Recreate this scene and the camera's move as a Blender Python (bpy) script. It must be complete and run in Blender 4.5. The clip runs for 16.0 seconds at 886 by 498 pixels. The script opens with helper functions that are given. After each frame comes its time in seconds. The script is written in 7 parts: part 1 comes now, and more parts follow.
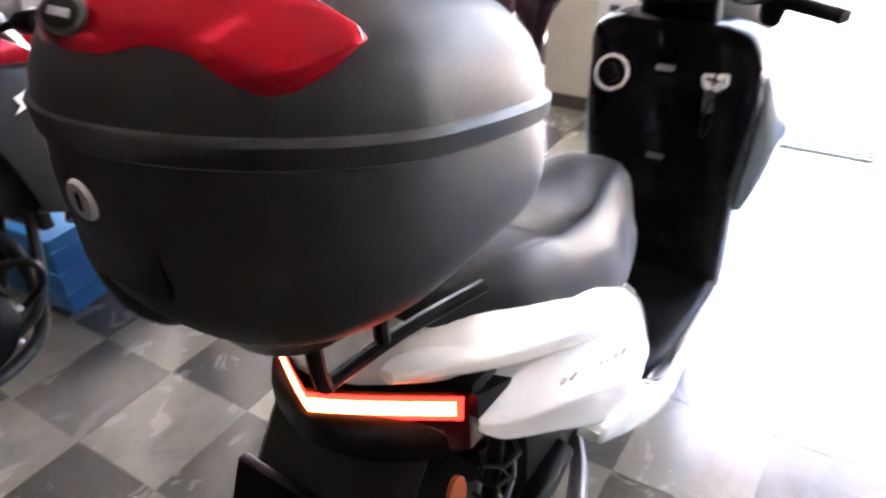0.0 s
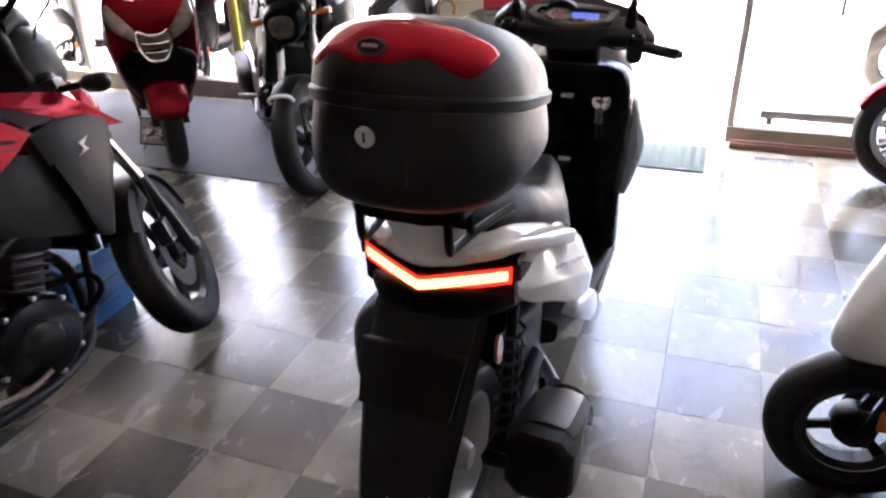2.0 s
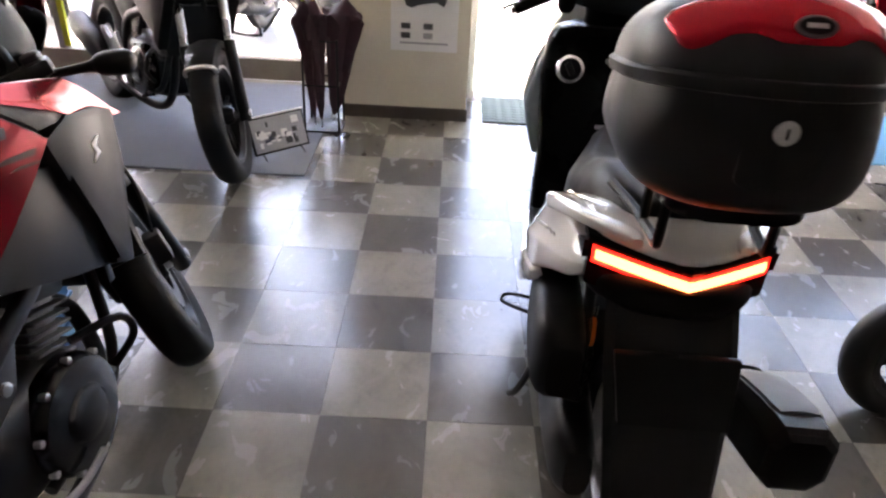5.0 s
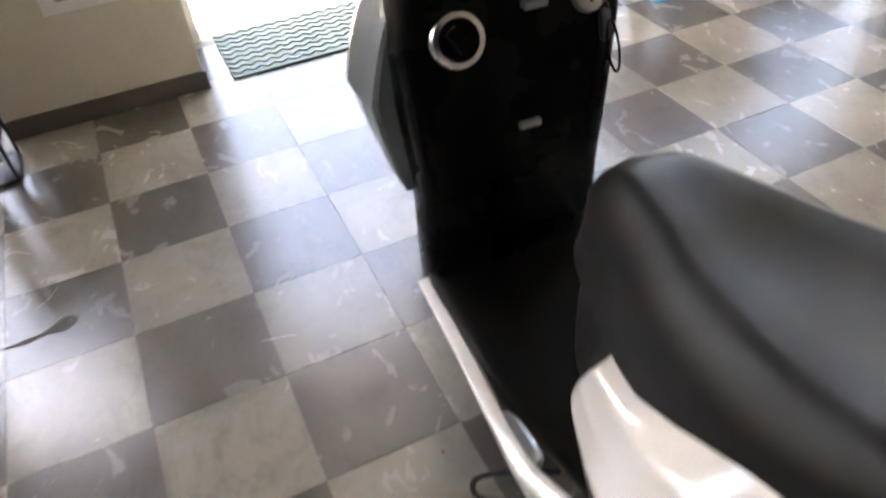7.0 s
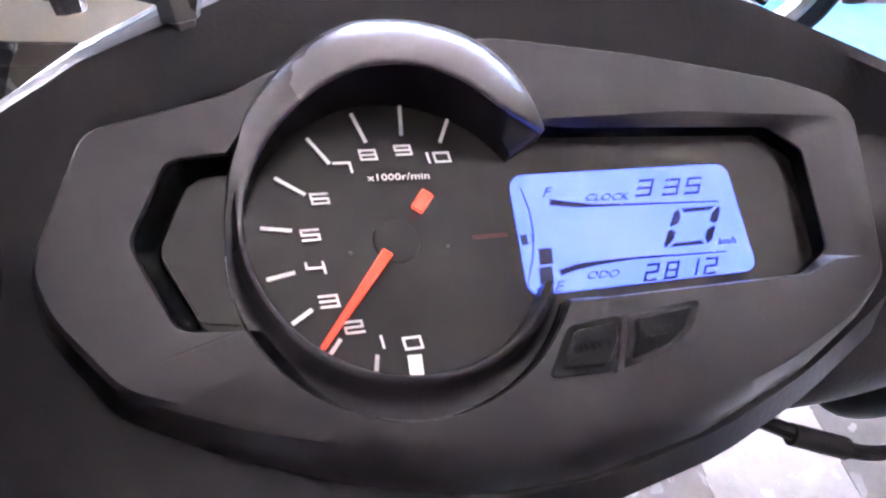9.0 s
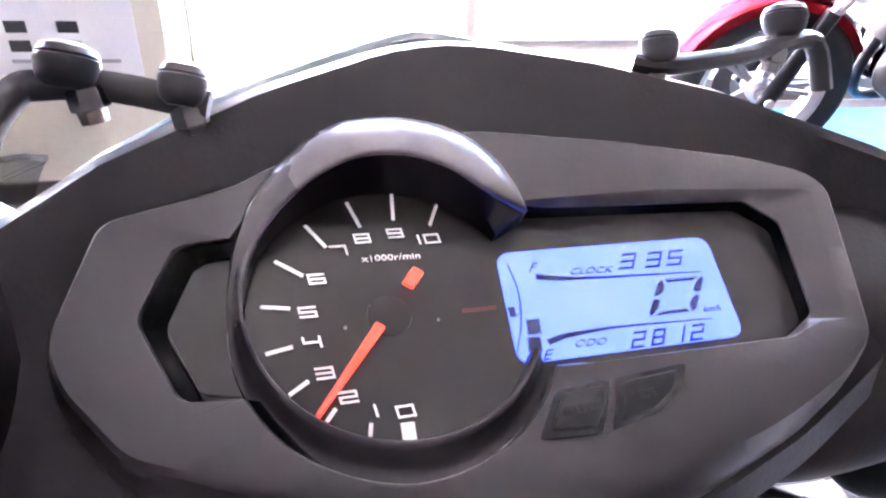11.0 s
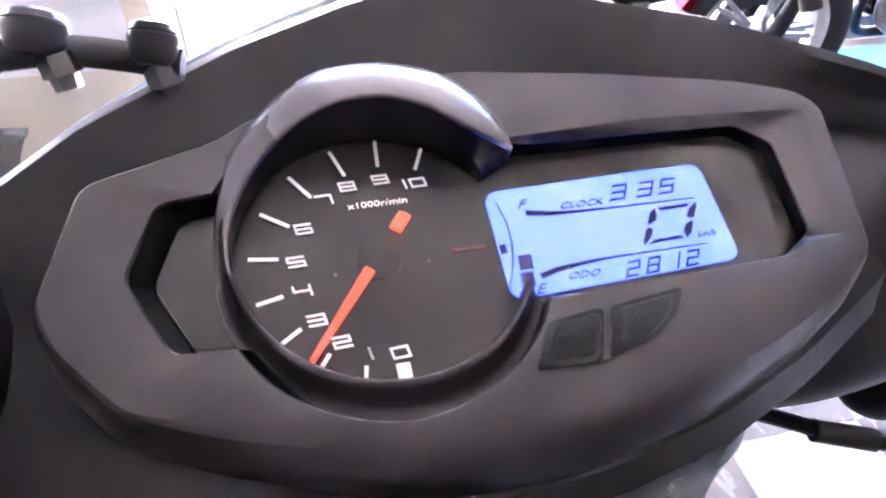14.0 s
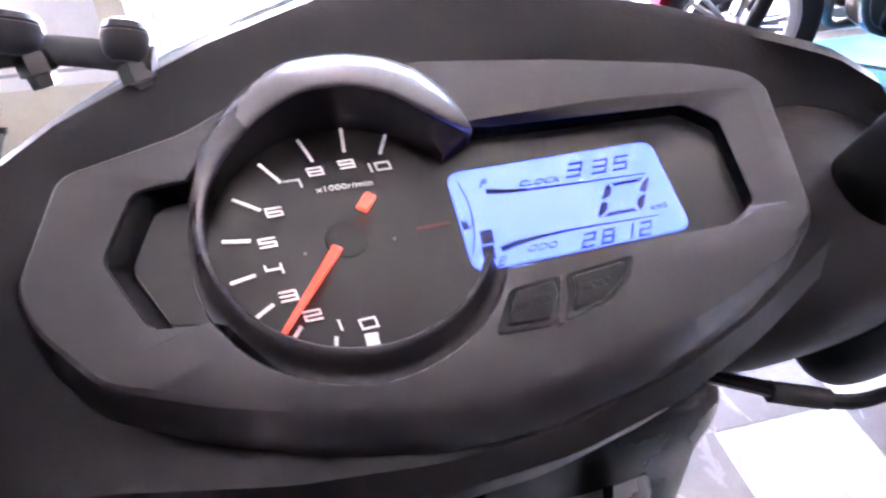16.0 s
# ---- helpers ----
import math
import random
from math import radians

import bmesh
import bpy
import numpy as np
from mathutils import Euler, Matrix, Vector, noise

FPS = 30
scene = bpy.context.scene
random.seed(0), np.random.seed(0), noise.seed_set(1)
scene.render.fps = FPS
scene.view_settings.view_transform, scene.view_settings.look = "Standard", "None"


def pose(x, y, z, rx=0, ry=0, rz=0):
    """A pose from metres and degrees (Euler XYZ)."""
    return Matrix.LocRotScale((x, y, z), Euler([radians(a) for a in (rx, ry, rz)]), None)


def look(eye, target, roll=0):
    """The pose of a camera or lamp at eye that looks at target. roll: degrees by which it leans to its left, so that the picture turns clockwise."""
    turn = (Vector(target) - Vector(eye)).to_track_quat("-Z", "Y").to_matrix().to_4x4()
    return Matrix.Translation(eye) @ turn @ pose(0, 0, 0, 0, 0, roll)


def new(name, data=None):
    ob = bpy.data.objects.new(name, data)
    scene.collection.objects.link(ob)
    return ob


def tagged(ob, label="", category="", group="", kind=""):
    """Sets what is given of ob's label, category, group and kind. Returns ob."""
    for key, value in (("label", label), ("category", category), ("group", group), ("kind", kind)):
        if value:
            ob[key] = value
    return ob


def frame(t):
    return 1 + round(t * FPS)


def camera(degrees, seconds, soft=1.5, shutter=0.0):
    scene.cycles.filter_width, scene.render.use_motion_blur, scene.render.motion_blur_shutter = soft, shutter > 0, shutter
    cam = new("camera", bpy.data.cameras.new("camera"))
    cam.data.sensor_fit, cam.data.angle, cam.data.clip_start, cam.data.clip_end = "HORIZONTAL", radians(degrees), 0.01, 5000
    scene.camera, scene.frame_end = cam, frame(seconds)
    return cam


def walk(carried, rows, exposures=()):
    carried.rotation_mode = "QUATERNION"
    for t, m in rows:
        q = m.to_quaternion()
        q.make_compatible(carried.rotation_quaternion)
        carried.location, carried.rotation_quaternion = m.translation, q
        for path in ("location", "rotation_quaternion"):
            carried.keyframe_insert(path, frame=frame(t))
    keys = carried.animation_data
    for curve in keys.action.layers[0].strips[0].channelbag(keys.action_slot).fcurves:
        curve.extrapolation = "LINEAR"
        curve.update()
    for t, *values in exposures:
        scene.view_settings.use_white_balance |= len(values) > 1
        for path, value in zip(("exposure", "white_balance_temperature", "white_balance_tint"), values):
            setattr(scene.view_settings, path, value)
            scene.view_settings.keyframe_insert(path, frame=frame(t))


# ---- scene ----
cam = camera(63.5, 16.0, soft=2.3, shutter=0.4)
METRES, EYE, TILT, LEAN, TURN = 8.0, 1.5, 0.0, 0.0, 0.0
PATH = [
    (0, (1.241, -0.868, 1.387), (0.302, 0.534, 0.313), -2.6),
    (0.5, (1.206, -1.097, 1.432), (0.553, 0.566, 0.532), -0.5),
    (1, (1.177, -1.312, 1.455), (0.606, 0.43, 0.655), -1.5),
    (1.5, (1.204, -1.409, 1.459), (0.626, 0.316, 0.629), -2.1),
    (2, (1.24, -1.553, 1.493), (0.599, 0.099, 0.566), -1.6),
    (2.5, (1.246, -1.64, 1.533), (0.608, -0.01, 0.566), -2.6),
    (3, (1.198, -1.687, 1.554), (0.535, -0.088, 0.552), -1.2),
    (3.5, (1.058, -1.687, 1.553), (0.449, -0.043, 0.591), -2.0),
    (4, (0.76, -1.716, 1.533), (0.394, 0.007, 0.586), -0.2),
    (6.5, (0.128, -0.597, 1.349), (0.533, 0.905, 0.092), -2.7),
    (7, (0.27, -0.217, 1.32), (0.824, 1.156, -0.025), -4.9),
    (7.5, (0.434, 0.136, 1.328), (1.022, 1.442, -0.068), -0.1),
    (8, (0.573, 0.394, 1.324), (1.207, 1.651, -0.097), 4.0),
    (8.5, (0.698, 0.495, 1.266), (1.163, 1.752, -0.218), 9.8),
    (9, (0.748, 0.521, 1.259), (1.168, 1.816, -0.206), 10.7),
    (11.5, (0.755, 0.497, 1.259), (1.103, 2.05, 0.047), 3.8),
    (12, (0.755, 0.495, 1.258), (1.09, 2.034, 0.026), 2.1),
    (12.5, (0.755, 0.495, 1.256), (1.075, 2.029, 0.014), 1.7),
    (13, (0.757, 0.496, 1.254), (1.069, 2.021, -0.002), 1.2),
    (13.5, (0.76, 0.496, 1.252), (1.086, 2.012, -0.011), 0.8),
    (14, (0.761, 0.496, 1.25), (1.097, 1.989, -0.037), 0.7),
    (14.5, (0.762, 0.495, 1.247), (1.08, 1.982, -0.051), -0.6),
    (15, (0.76, 0.494, 1.249), (1.091, 1.976, -0.053), -0.3),
    (15.5, (0.757, 0.49, 1.253), (1.068, 1.989, -0.034), 0.1),
    (16, (0.765, 0.48, 1.251), (1.134, 1.974, -0.026), -0.5),
]
walk(cam, [(t, look(eye, target, roll)) for t, eye, target, roll in PATH],
     [(0.0, 5.65, 7200, 24), (0.6, 4.90, 7200, 24), (1.1, 4.60, 7200, 24), (4.0, 4.40, 7200, 24), (6.5, 4.60, 8100, 19), (7.0, 4.45, 8100, 19), (7.5, 4.50, 8000, 20), (8.0, 4.80, 7300, 24), (8.6, 5.45, 6500, 29), (9.2, 5.95, 6250, 33), (16.0, 6.10, 6200, 34)])

# ---- world, sun, lamps ----
world = bpy.data.worlds.new("daylight")
scene.world = world
world.use_nodes = True
wn = world.node_tree.nodes
sky = wn.new("ShaderNodeTexSky")
sky.sky_type, sky.sun_disc = "NISHITA", False
sky.sun_elevation, sky.sun_rotation = radians(55), radians(278)
sky.air_density, sky.dust_density = 1.0, 3.0
wn["Background"].inputs["Strength"].default_value = 0.15
world.node_tree.links.new(sky.outputs[0], wn["Background"].inputs["Color"])
sun = new("sun", bpy.data.lights.new("sun", "SUN"))
sun.data.energy, sun.data.angle, sun.data.color = 5.0, radians(4), (1.0, 0.96, 0.9)
sun.matrix_world = look((-5.5, 1.2, 8), (0, 0.4, 0))

# ---- tools ----
def empty(name, m, label, category, group="", kind=""):
    ob = new(name)
    ob.empty_display_size = 0.1
    ob.matrix_world = m
    return tagged(ob, label, category, group, kind)


def part(name, bm, material, parent=None, label="", xf=None, angle=38, kind=""):
    """Links a bmesh as one mesh object under its thing."""
    if xf is not None:
        bm.transform(xf)
    bmesh.ops.remove_doubles(bm, verts=bm.verts, dist=1e-6)
    bmesh.ops.recalc_face_normals(bm, faces=bm.faces)
    for f in bm.faces:
        f.smooth = True
    lim = radians(angle)
    for e in bm.edges:
        if len(e.link_faces) == 2 and e.calc_face_angle(0) > lim:
            e.smooth = False
    me = bpy.data.meshes.new(name)
    bm.to_mesh(me)
    bm.free()
    for m in material if isinstance(material, (list, tuple)) else [material]:
        me.materials.append(m)
    ob = new(name, me)
    if parent is not None:
        ob.parent = parent
    return tagged(ob, label, kind=kind)


def V(*a):
    return Vector(a)


def rings_mesh(rings, cap=True, loop=False, bm=None):
    bm = bm or bmesh.new()
    vs = [[bm.verts.new(p) for p in r] for r in rings]
    n = len(vs[0])
    pairs = list(zip(vs, vs[1:])) + ([(vs[-1], vs[0])] if loop else [])
    for a, b in pairs:
        for i in range(n):
            j = (i + 1) % n
            bm.faces.new((a[i], a[j], b[j], b[i]))
    if cap and not loop:
        bm.faces.new(vs[0][::-1])
        bm.faces.new(vs[-1])
    return bm


def catmull(keys, steps):
    """Smooth rows between rows of numbers."""
    k = np.array(keys, float)
    out = []
    for i in range(len(k) - 1):
        p0, p1, p2, p3 = k[max(i - 1, 0)], k[i], k[i + 1], k[min(i + 2, len(k) - 1)]
        for s in range(steps):
            t = s / steps
            out.append(0.5 * (2 * p1 + (p2 - p0) * t + (2 * p0 - 5 * p1 + 4 * p2 - p3) * t * t + (3 * p1 - p0 - 3 * p2 + p3) * t ** 3))
    out.append(k[-1])
    return out


def super_ring(n, w, up, down, e, place):
    pts = []
    for i in range(n):
        a = 2 * math.pi * (i + 0.5) / n
        c, s = math.cos(a), math.sin(a)
        u = w * math.copysign(abs(c) ** (2 / e), c)
        v = (up if s > 0 else down) * math.copysign(abs(s) ** (2 / e), s)
        pts.append(place(u, v))
    return pts


def body(keys, axis="y", n=28, steps=4, bm=None):
    """A loft along an axis. Keys: position, shift across, shift up, half width, up, down, squareness."""
    rings = []
    for row in catmull(keys, steps):
        s, cx, cz, w, up, dn, e = (float(x) for x in row)
        w, up, dn = max(w, 0.0008), max(up, 0.0008), max(dn, 0.0008)
        if axis == "y":
            put = lambda u, v: V(cx + u, s, cz + v)
        elif axis == "z":
            put = lambda u, v: V(cx + u, cz + v, s)
        else:
            put = lambda u, v: V(s, cx + u, cz + v)
        rings.append(super_ring(n, w, up, dn, e, put))
    return rings_mesh(rings, bm=bm)


def tube(pts, r, n=10, steps=5, bm=None, flat=1.0):
    """A round bar through points; r a radius or one for each point."""
    bm = bm or bmesh.new()
    rs = [r] * len(pts) if not isinstance(r, (list, tuple)) else list(r)
    rows = [tuple(float(x) for x in row) for row in catmull([(*p, q) for p, q in zip(pts, rs)], steps if len(pts) > 2 else 1)]
    rings, side = [], None
    for i, row in enumerate(rows):
        a, b = Vector(rows[max(i - 1, 0)][:3]), Vector(rows[min(i + 1, len(rows) - 1)][:3])
        d = (b - a).normalized()
        if side is None:
            side = d.orthogonal().normalized()
        side = (side - d * side.dot(d)).normalized()
        up = d.cross(side)
        rings.append([Vector(row[:3]) + row[3] * (math.cos(2 * math.pi * k / n) * side + flat * math.sin(2 * math.pi * k / n) * up) for k in range(n)])
    return rings_mesh(rings, bm=bm)


def lathe(profile, n=36, axis="x", at=(0, 0, 0), bm=None, closed=False, start=0.0, turn=2 * math.pi):
    """Turns a profile of (along, radius) about an axis."""
    bm = bm or bmesh.new()
    full = abs(turn - 2 * math.pi) < 1e-6
    rows = []
    for k in range(n if full else n + 1):
        a = start + turn * k / n
        c, s = math.cos(a), math.sin(a)
        row = []
        for h, r in profile:
            p = {"x": (h, r * c, r * s), "y": (r * c, h, r * s), "z": (r * c, r * s, h)}[axis]
            row.append(bm.verts.new(Vector(p) + Vector(at)))
        rows.append(row)
    m = len(profile)
    for a, b in list(zip(rows, rows[1:])) + ([(rows[-1], rows[0])] if full else []):
        for i in range(m if closed else m - 1):
            j = (i + 1) % m
            bm.faces.new((a[i], a[j], b[j], b[i]))
    if not closed and full:
        for i, flip in ((0, 1), (m - 1, 0)):
            if profile[i][1] > 1e-5:
                bm.faces.new([r[i] for r in (rows[::-1] if flip else rows)])
    if not full and closed:
        bm.faces.new(rows[0])
        bm.faces.new(rows[-1][::-1])
    return bm


def box(cx, cy, cz, sx, sy, sz, bevel=0.0, bm=None, seg=2, m=None):
    one = bmesh.new()
    bmesh.ops.create_cube(one, size=1, matrix=Matrix.Translation((cx, cy, cz)) @ Matrix.Diagonal((sx, sy, sz, 1)))
    if bevel:
        bmesh.ops.bevel(one, geom=one.edges[:], offset=bevel, segments=seg, affect="EDGES", profile=0.6)
    if m is not None:
        one.transform(m)
    return one if bm is None else join(bm, one)


def join(bm, other):
    me = bpy.data.meshes.new("tmp")
    other.to_mesh(me)
    other.free()
    bm.from_mesh(me)
    bpy.data.meshes.remove(me)
    return bm


def prism(poly, t0, t1, place, bevel=0.0, seg=2, bm=None):
    """A plate from a 2D outline, from depth t0 to t1; place(u, v, t) gives the point."""
    one = bmesh.new()
    a = [one.verts.new(place(u, v, t0)) for u, v in poly]
    b = [one.verts.new(place(u, v, t1)) for u, v in poly]
    n = len(poly)
    one.faces.new(a[::-1])
    one.faces.new(b)
    for i in range(n):
        j = (i + 1) % n
        one.faces.new((a[i], a[j], b[j], b[i]))
    if bevel:
        bmesh.ops.bevel(one, geom=one.edges[:], offset=bevel, segments=seg, affect="EDGES", profile=0.6)
    return one if bm is None else join(bm, one)


def yz(x0=0.0):
    return lambda u, v, t: V(x0 + t, u, v)


def xy(z0=0.0):
    return lambda u, v, t: V(u, v, z0 + t)


def xz(y0=0.0):
    return lambda u, v, t: V(u, y0 + t, v)


def rounded(w, h, r, n=5, cx=0.0, cy=0.0):
    pts = []
    for sx, sy, a0 in ((1, 1, 0), (-1, 1, 90), (-1, -1, 180), (1, -1, 270)):
        for k in range(n + 1):
            a = radians(a0 + 90 * k / n)
            pts.append((cx + sx * (w / 2 - r) + r * math.cos(a), cy + sy * (h / 2 - r) + r * math.sin(a)))
    return pts


def words(name, text, size, material, parent, xf, wide=1.0, shear=0.0, depth=0.0002):
    """Letters in the built-in font, as a mesh."""
    c = bpy.data.curves.new(name, "FONT")
    c.body, c.size, c.align_x, c.align_y, c.shear, c.extrude, c.resolution_u = text, size, "CENTER", "CENTER", shear, depth, 3
    ob = bpy.data.objects.new(name, c)
    scene.collection.objects.link(ob)
    me = bpy.data.meshes.new_from_object(ob)
    bpy.data.objects.remove(ob)
    bpy.data.curves.remove(c)
    me.transform(xf @ Matrix.Diagonal((wide, 1, 1, 1)))
    me.materials.append(material)
    made = new(name, me)
    made.parent = parent
    return made


SEGS = {"a": ((0, 1), (1, 1)), "b": ((1, 1), (1, 0.5)), "c": ((1, 0.5), (1, 0)), "d": ((0, 0), (1, 0)), "e": ((0, 0.5), (0, 0)), "f": ((0, 1), (0, 0.5)), "g": ((0, 0.5), (1, 0.5))}
DIGITS = {"0": "abcdef", "1": "bc", "2": "abged", "3": "abgcd", "4": "fgbc", "5": "afgcd", "6": "afgecd", "7": "abc", "8": "abcdefg", "9": "abcdfg"}


def digit(ch, w, h, thick, slant=0.0, gap=0.0, cx=0.0, cy=0.0, bm=None, depth=0.0003):
    """A squared numeral of straight strokes, in one piece."""
    one = bmesh.new()
    b, d = thick / 2, max(w / 2, thick / 2)
    xs = [-d - b, -d + b, d - b, d + b]
    ys = [-h / 2 - b, -h / 2 + b, -b, b, h / 2 - b, h / 2 + b]
    cells = {"a": [(k, 4) for k in range(3)], "g": [(k, 2) for k in range(3)], "d": [(k, 0) for k in range(3)], "b": [(2, k) for k in (2, 3, 4)], "c": [(2, k) for k in (0, 1, 2)], "e": [(0, k) for k in (0, 1, 2)], "f": [(0, k) for k in (2, 3, 4)]}
    grid = {}
    def at(i, j):
        if (i, j) not in grid:
            grid[i, j] = one.verts.new((cx + xs[i] + slant * ys[j], cy + ys[j], 0))
        return grid[i, j]
    for i, j in sorted({c for s in DIGITS[ch] for c in cells[s]}):
        if xs[i + 1] - xs[i] > 1e-6:
            one.faces.new((at(i, j), at(i + 1, j), at(i + 1, j + 1), at(i, j + 1)))
    up = bmesh.ops.extrude_face_region(one, geom=one.faces[:])
    bmesh.ops.translate(one, vec=(0, 0, depth), verts=[v for v in up["geom"] if isinstance(v, bmesh.types.BMVert)])
    return one if bm is None else join(bm, one)

# ---- materials ----
def surface(name, colour, rough=0.5, metal=0.0, vary=0.12, scale=8.0, fine=90.0, bump=0.05, coat=0.0, speck=None, spec=0.5, rough_vary=0.12):
    """A procedural surface with broad stains, fine grain, uneven gloss and slight relief."""
    m = bpy.data.materials.new(name)
    m.use_nodes = True
    nt = m.node_tree
    N, L = nt.nodes, nt.links
    p = N["Principled BSDF"]
    co = N.new("ShaderNodeTexCoord")
    big, small = N.new("ShaderNodeTexNoise"), N.new("ShaderNodeTexNoise")
    big.inputs["Scale"].default_value, big.inputs["Detail"].default_value = scale, 6
    small.inputs["Scale"].default_value, small.inputs["Detail"].default_value = fine, 4
    L.new(co.outputs["Object"], big.inputs["Vector"])
    L.new(co.outputs["Object"], small.inputs["Vector"])
    ramp = N.new("ShaderNodeValToRGB")
    lo = [max(c * (1 - vary), 0) for c in colour]
    hi = [min(c * (1 + vary), 1) for c in colour]
    ramp.color_ramp.elements[0].position, ramp.color_ramp.elements[1].position = 0.3, 0.7
    ramp.color_ramp.elements[0].color, ramp.color_ramp.elements[1].color = (*lo, 1), (*hi, 1)
    mixv = N.new("ShaderNodeMath")
    mixv.operation = "MULTIPLY_ADD"
    mixv.inputs[1].default_value = 0.35
    L.new(small.outputs["Fac"], mixv.inputs[0])
    sub = N.new("ShaderNodeMath")
    sub.operation = "MULTIPLY"
    sub.inputs[1].default_value = 0.65
    L.new(big.outputs["Fac"], sub.inputs[0])
    L.new(sub.outputs[0], mixv.inputs[2])
    L.new(mixv.outputs[0], ramp.inputs["Fac"])
    L.new(ramp.outputs["Color"], p.inputs["Base Color"])
    rr = N.new("ShaderNodeMapRange")
    rr.inputs["From Min"].default_value, rr.inputs["From Max"].default_value = 0.3, 0.7
    rr.inputs["To Min"].default_value, rr.inputs["To Max"].default_value = max(rough - rough_vary * rough * 1.5, 0.01), min(rough + rough_vary * rough * 1.5, 1)
    L.new(big.outputs["Fac"], rr.inputs["Value"])
    L.new(rr.outputs[0], p.inputs["Roughness"])
    p.inputs["Metallic"].default_value = metal
    p.inputs["Coat Weight"].default_value = coat
    p.inputs["Coat Roughness"].default_value = 0.04
    p.inputs["Specular IOR Level"].default_value = spec
    if bump:
        b = N.new("ShaderNodeBump")
        b.inputs["Strength"].default_value, b.inputs["Distance"].default_value = bump, 0.002
        L.new(small.outputs["Fac"], b.inputs["Height"])
        L.new(b.outputs[0], p.inputs["Normal"])
    return m


def glow(name, colour, strength):
    m = bpy.data.materials.new(name)
    m.use_nodes = True
    p = m.node_tree.nodes["Principled BSDF"]
    p.inputs["Base Color"].default_value = (*[0.12 * c for c in colour], 1)
    p.inputs["Emission Color"].default_value = (*colour, 1)
    p.inputs["Emission Strength"].default_value = strength
    p.inputs["Roughness"].default_value = 0.4
    return m


def clear(name, tint=(1, 1, 1), rough=0.0, ior=1.45):
    m = bpy.data.materials.new(name)
    m.use_nodes = True
    p = m.node_tree.nodes["Principled BSDF"]
    p.inputs["Base Color"].default_value = (*tint, 1)
    p.inputs["Transmission Weight"].default_value = 1.0
    p.inputs["Roughness"].default_value = rough
    p.inputs["IOR"].default_value = ior
    return m


def tile_material(name, dark, mid, light, seed):
    """Marbled vinyl: cloudy patches, scratches and a worn polish, different on every tile."""
    m = bpy.data.materials.new(name)
    m.use_nodes = True
    nt = m.node_tree
    N, L = nt.nodes, nt.links
    p = N["Principled BSDF"]
    co, oi = N.new("ShaderNodeTexCoord"), N.new("ShaderNodeObjectInfo")
    off = N.new("ShaderNodeVectorMath")
    off.operation = "MULTIPLY_ADD"
    off.inputs[1].default_value = (1.1, 0.7, 1)
    mul = N.new("ShaderNodeMath")
    mul.operation = "MULTIPLY"
    mul.inputs[1].default_value = 37.0 + seed
    L.new(oi.outputs["Random"], mul.inputs[0])
    L.new(co.outputs["Object"], off.inputs[0])
    L.new(mul.outputs[0], off.inputs[2])
    cloud, fine, scr = N.new("ShaderNodeTexNoise"), N.new("ShaderNodeTexNoise"), N.new("ShaderNodeTexNoise")
    cloud.inputs["Scale"].default_value, cloud.inputs["Detail"].default_value, cloud.inputs["Roughness"].default_value, cloud.inputs["Distortion"].default_value = 8, 7, 0.58, 1.1
    fine.inputs["Scale"].default_value, fine.inputs["Detail"].default_value = 60, 5
    scr.inputs["Scale"].default_value, scr.inputs["Detail"].default_value = 3.0, 9
    for t in (cloud, fine):
        L.new(off.outputs[0], t.inputs["Vector"])
    geo = N.new("ShaderNodeNewGeometry")
    L.new(geo.outputs["Position"], scr.inputs["Vector"])
    ramp = N.new("ShaderNodeValToRGB")
    e = ramp.color_ramp.elements
    e[0].position, e[1].position = 0.26, 0.80
    e[0].color, e[1].color = (*dark, 1), (*light, 1)
    k = e.new(0.5)
    k.color = (*mid, 1)
    mx = N.new("ShaderNodeMath")
    mx.operation = "MULTIPLY_ADD"
    mx.inputs[1].default_value = 0.25
    half = N.new("ShaderNodeMath")
    half.operation = "MULTIPLY"
    half.inputs[1].default_value = 0.75
    L.new(cloud.outputs["Fac"], half.inputs[0])
    L.new(fine.outputs["Fac"], mx.inputs[0])
    L.new(half.outputs[0], mx.inputs[2])
    L.new(mx.outputs[0], ramp.inputs["Fac"])
    # each tile a little lighter or darker
    tone = N.new("ShaderNodeMapRange")
    tone.inputs["To Min"].default_value, tone.inputs["To Max"].default_value = 0.86, 1.12
    L.new(oi.outputs["Random"], tone.inputs["Value"])
    tint = N.new("ShaderNodeVectorMath")
    tint.operation = "SCALE"
    L.new(ramp.outputs["Color"], tint.inputs[0])
    L.new(tone.outputs[0], tint.inputs["Scale"])
    # scuffs
    sc = N.new("ShaderNodeValToRGB")
    sc.color_ramp.elements[0].position, sc.color_ramp.elements[1].position = 0.48, 0.80
    sc.color_ramp.elements[1].color = (0.60, 0.60, 0.60, 1)
    L.new(scr.outputs["Fac"], sc.inputs["Fac"])
    mixc = N.new("ShaderNodeMix")
    mixc.data_type = "RGBA"
    mixc.inputs["B"].default_value = (0.10, 0.085, 0.07, 1)
    L.new(sc.outputs["Color"], mixc.inputs["Factor"])
    L.new(tint.outputs[0], mixc.inputs["A"])
    L.new(mixc.outputs["Result"], p.inputs["Base Color"])
    rr = N.new("ShaderNodeMapRange")
    rr.inputs["From Min"].default_value, rr.inputs["From Max"].default_value = 0.3, 0.7
    rr.inputs["To Min"].default_value, rr.inputs["To Max"].default_value = 0.18, 0.30
    L.new(cloud.outputs["Fac"], rr.inputs["Value"])
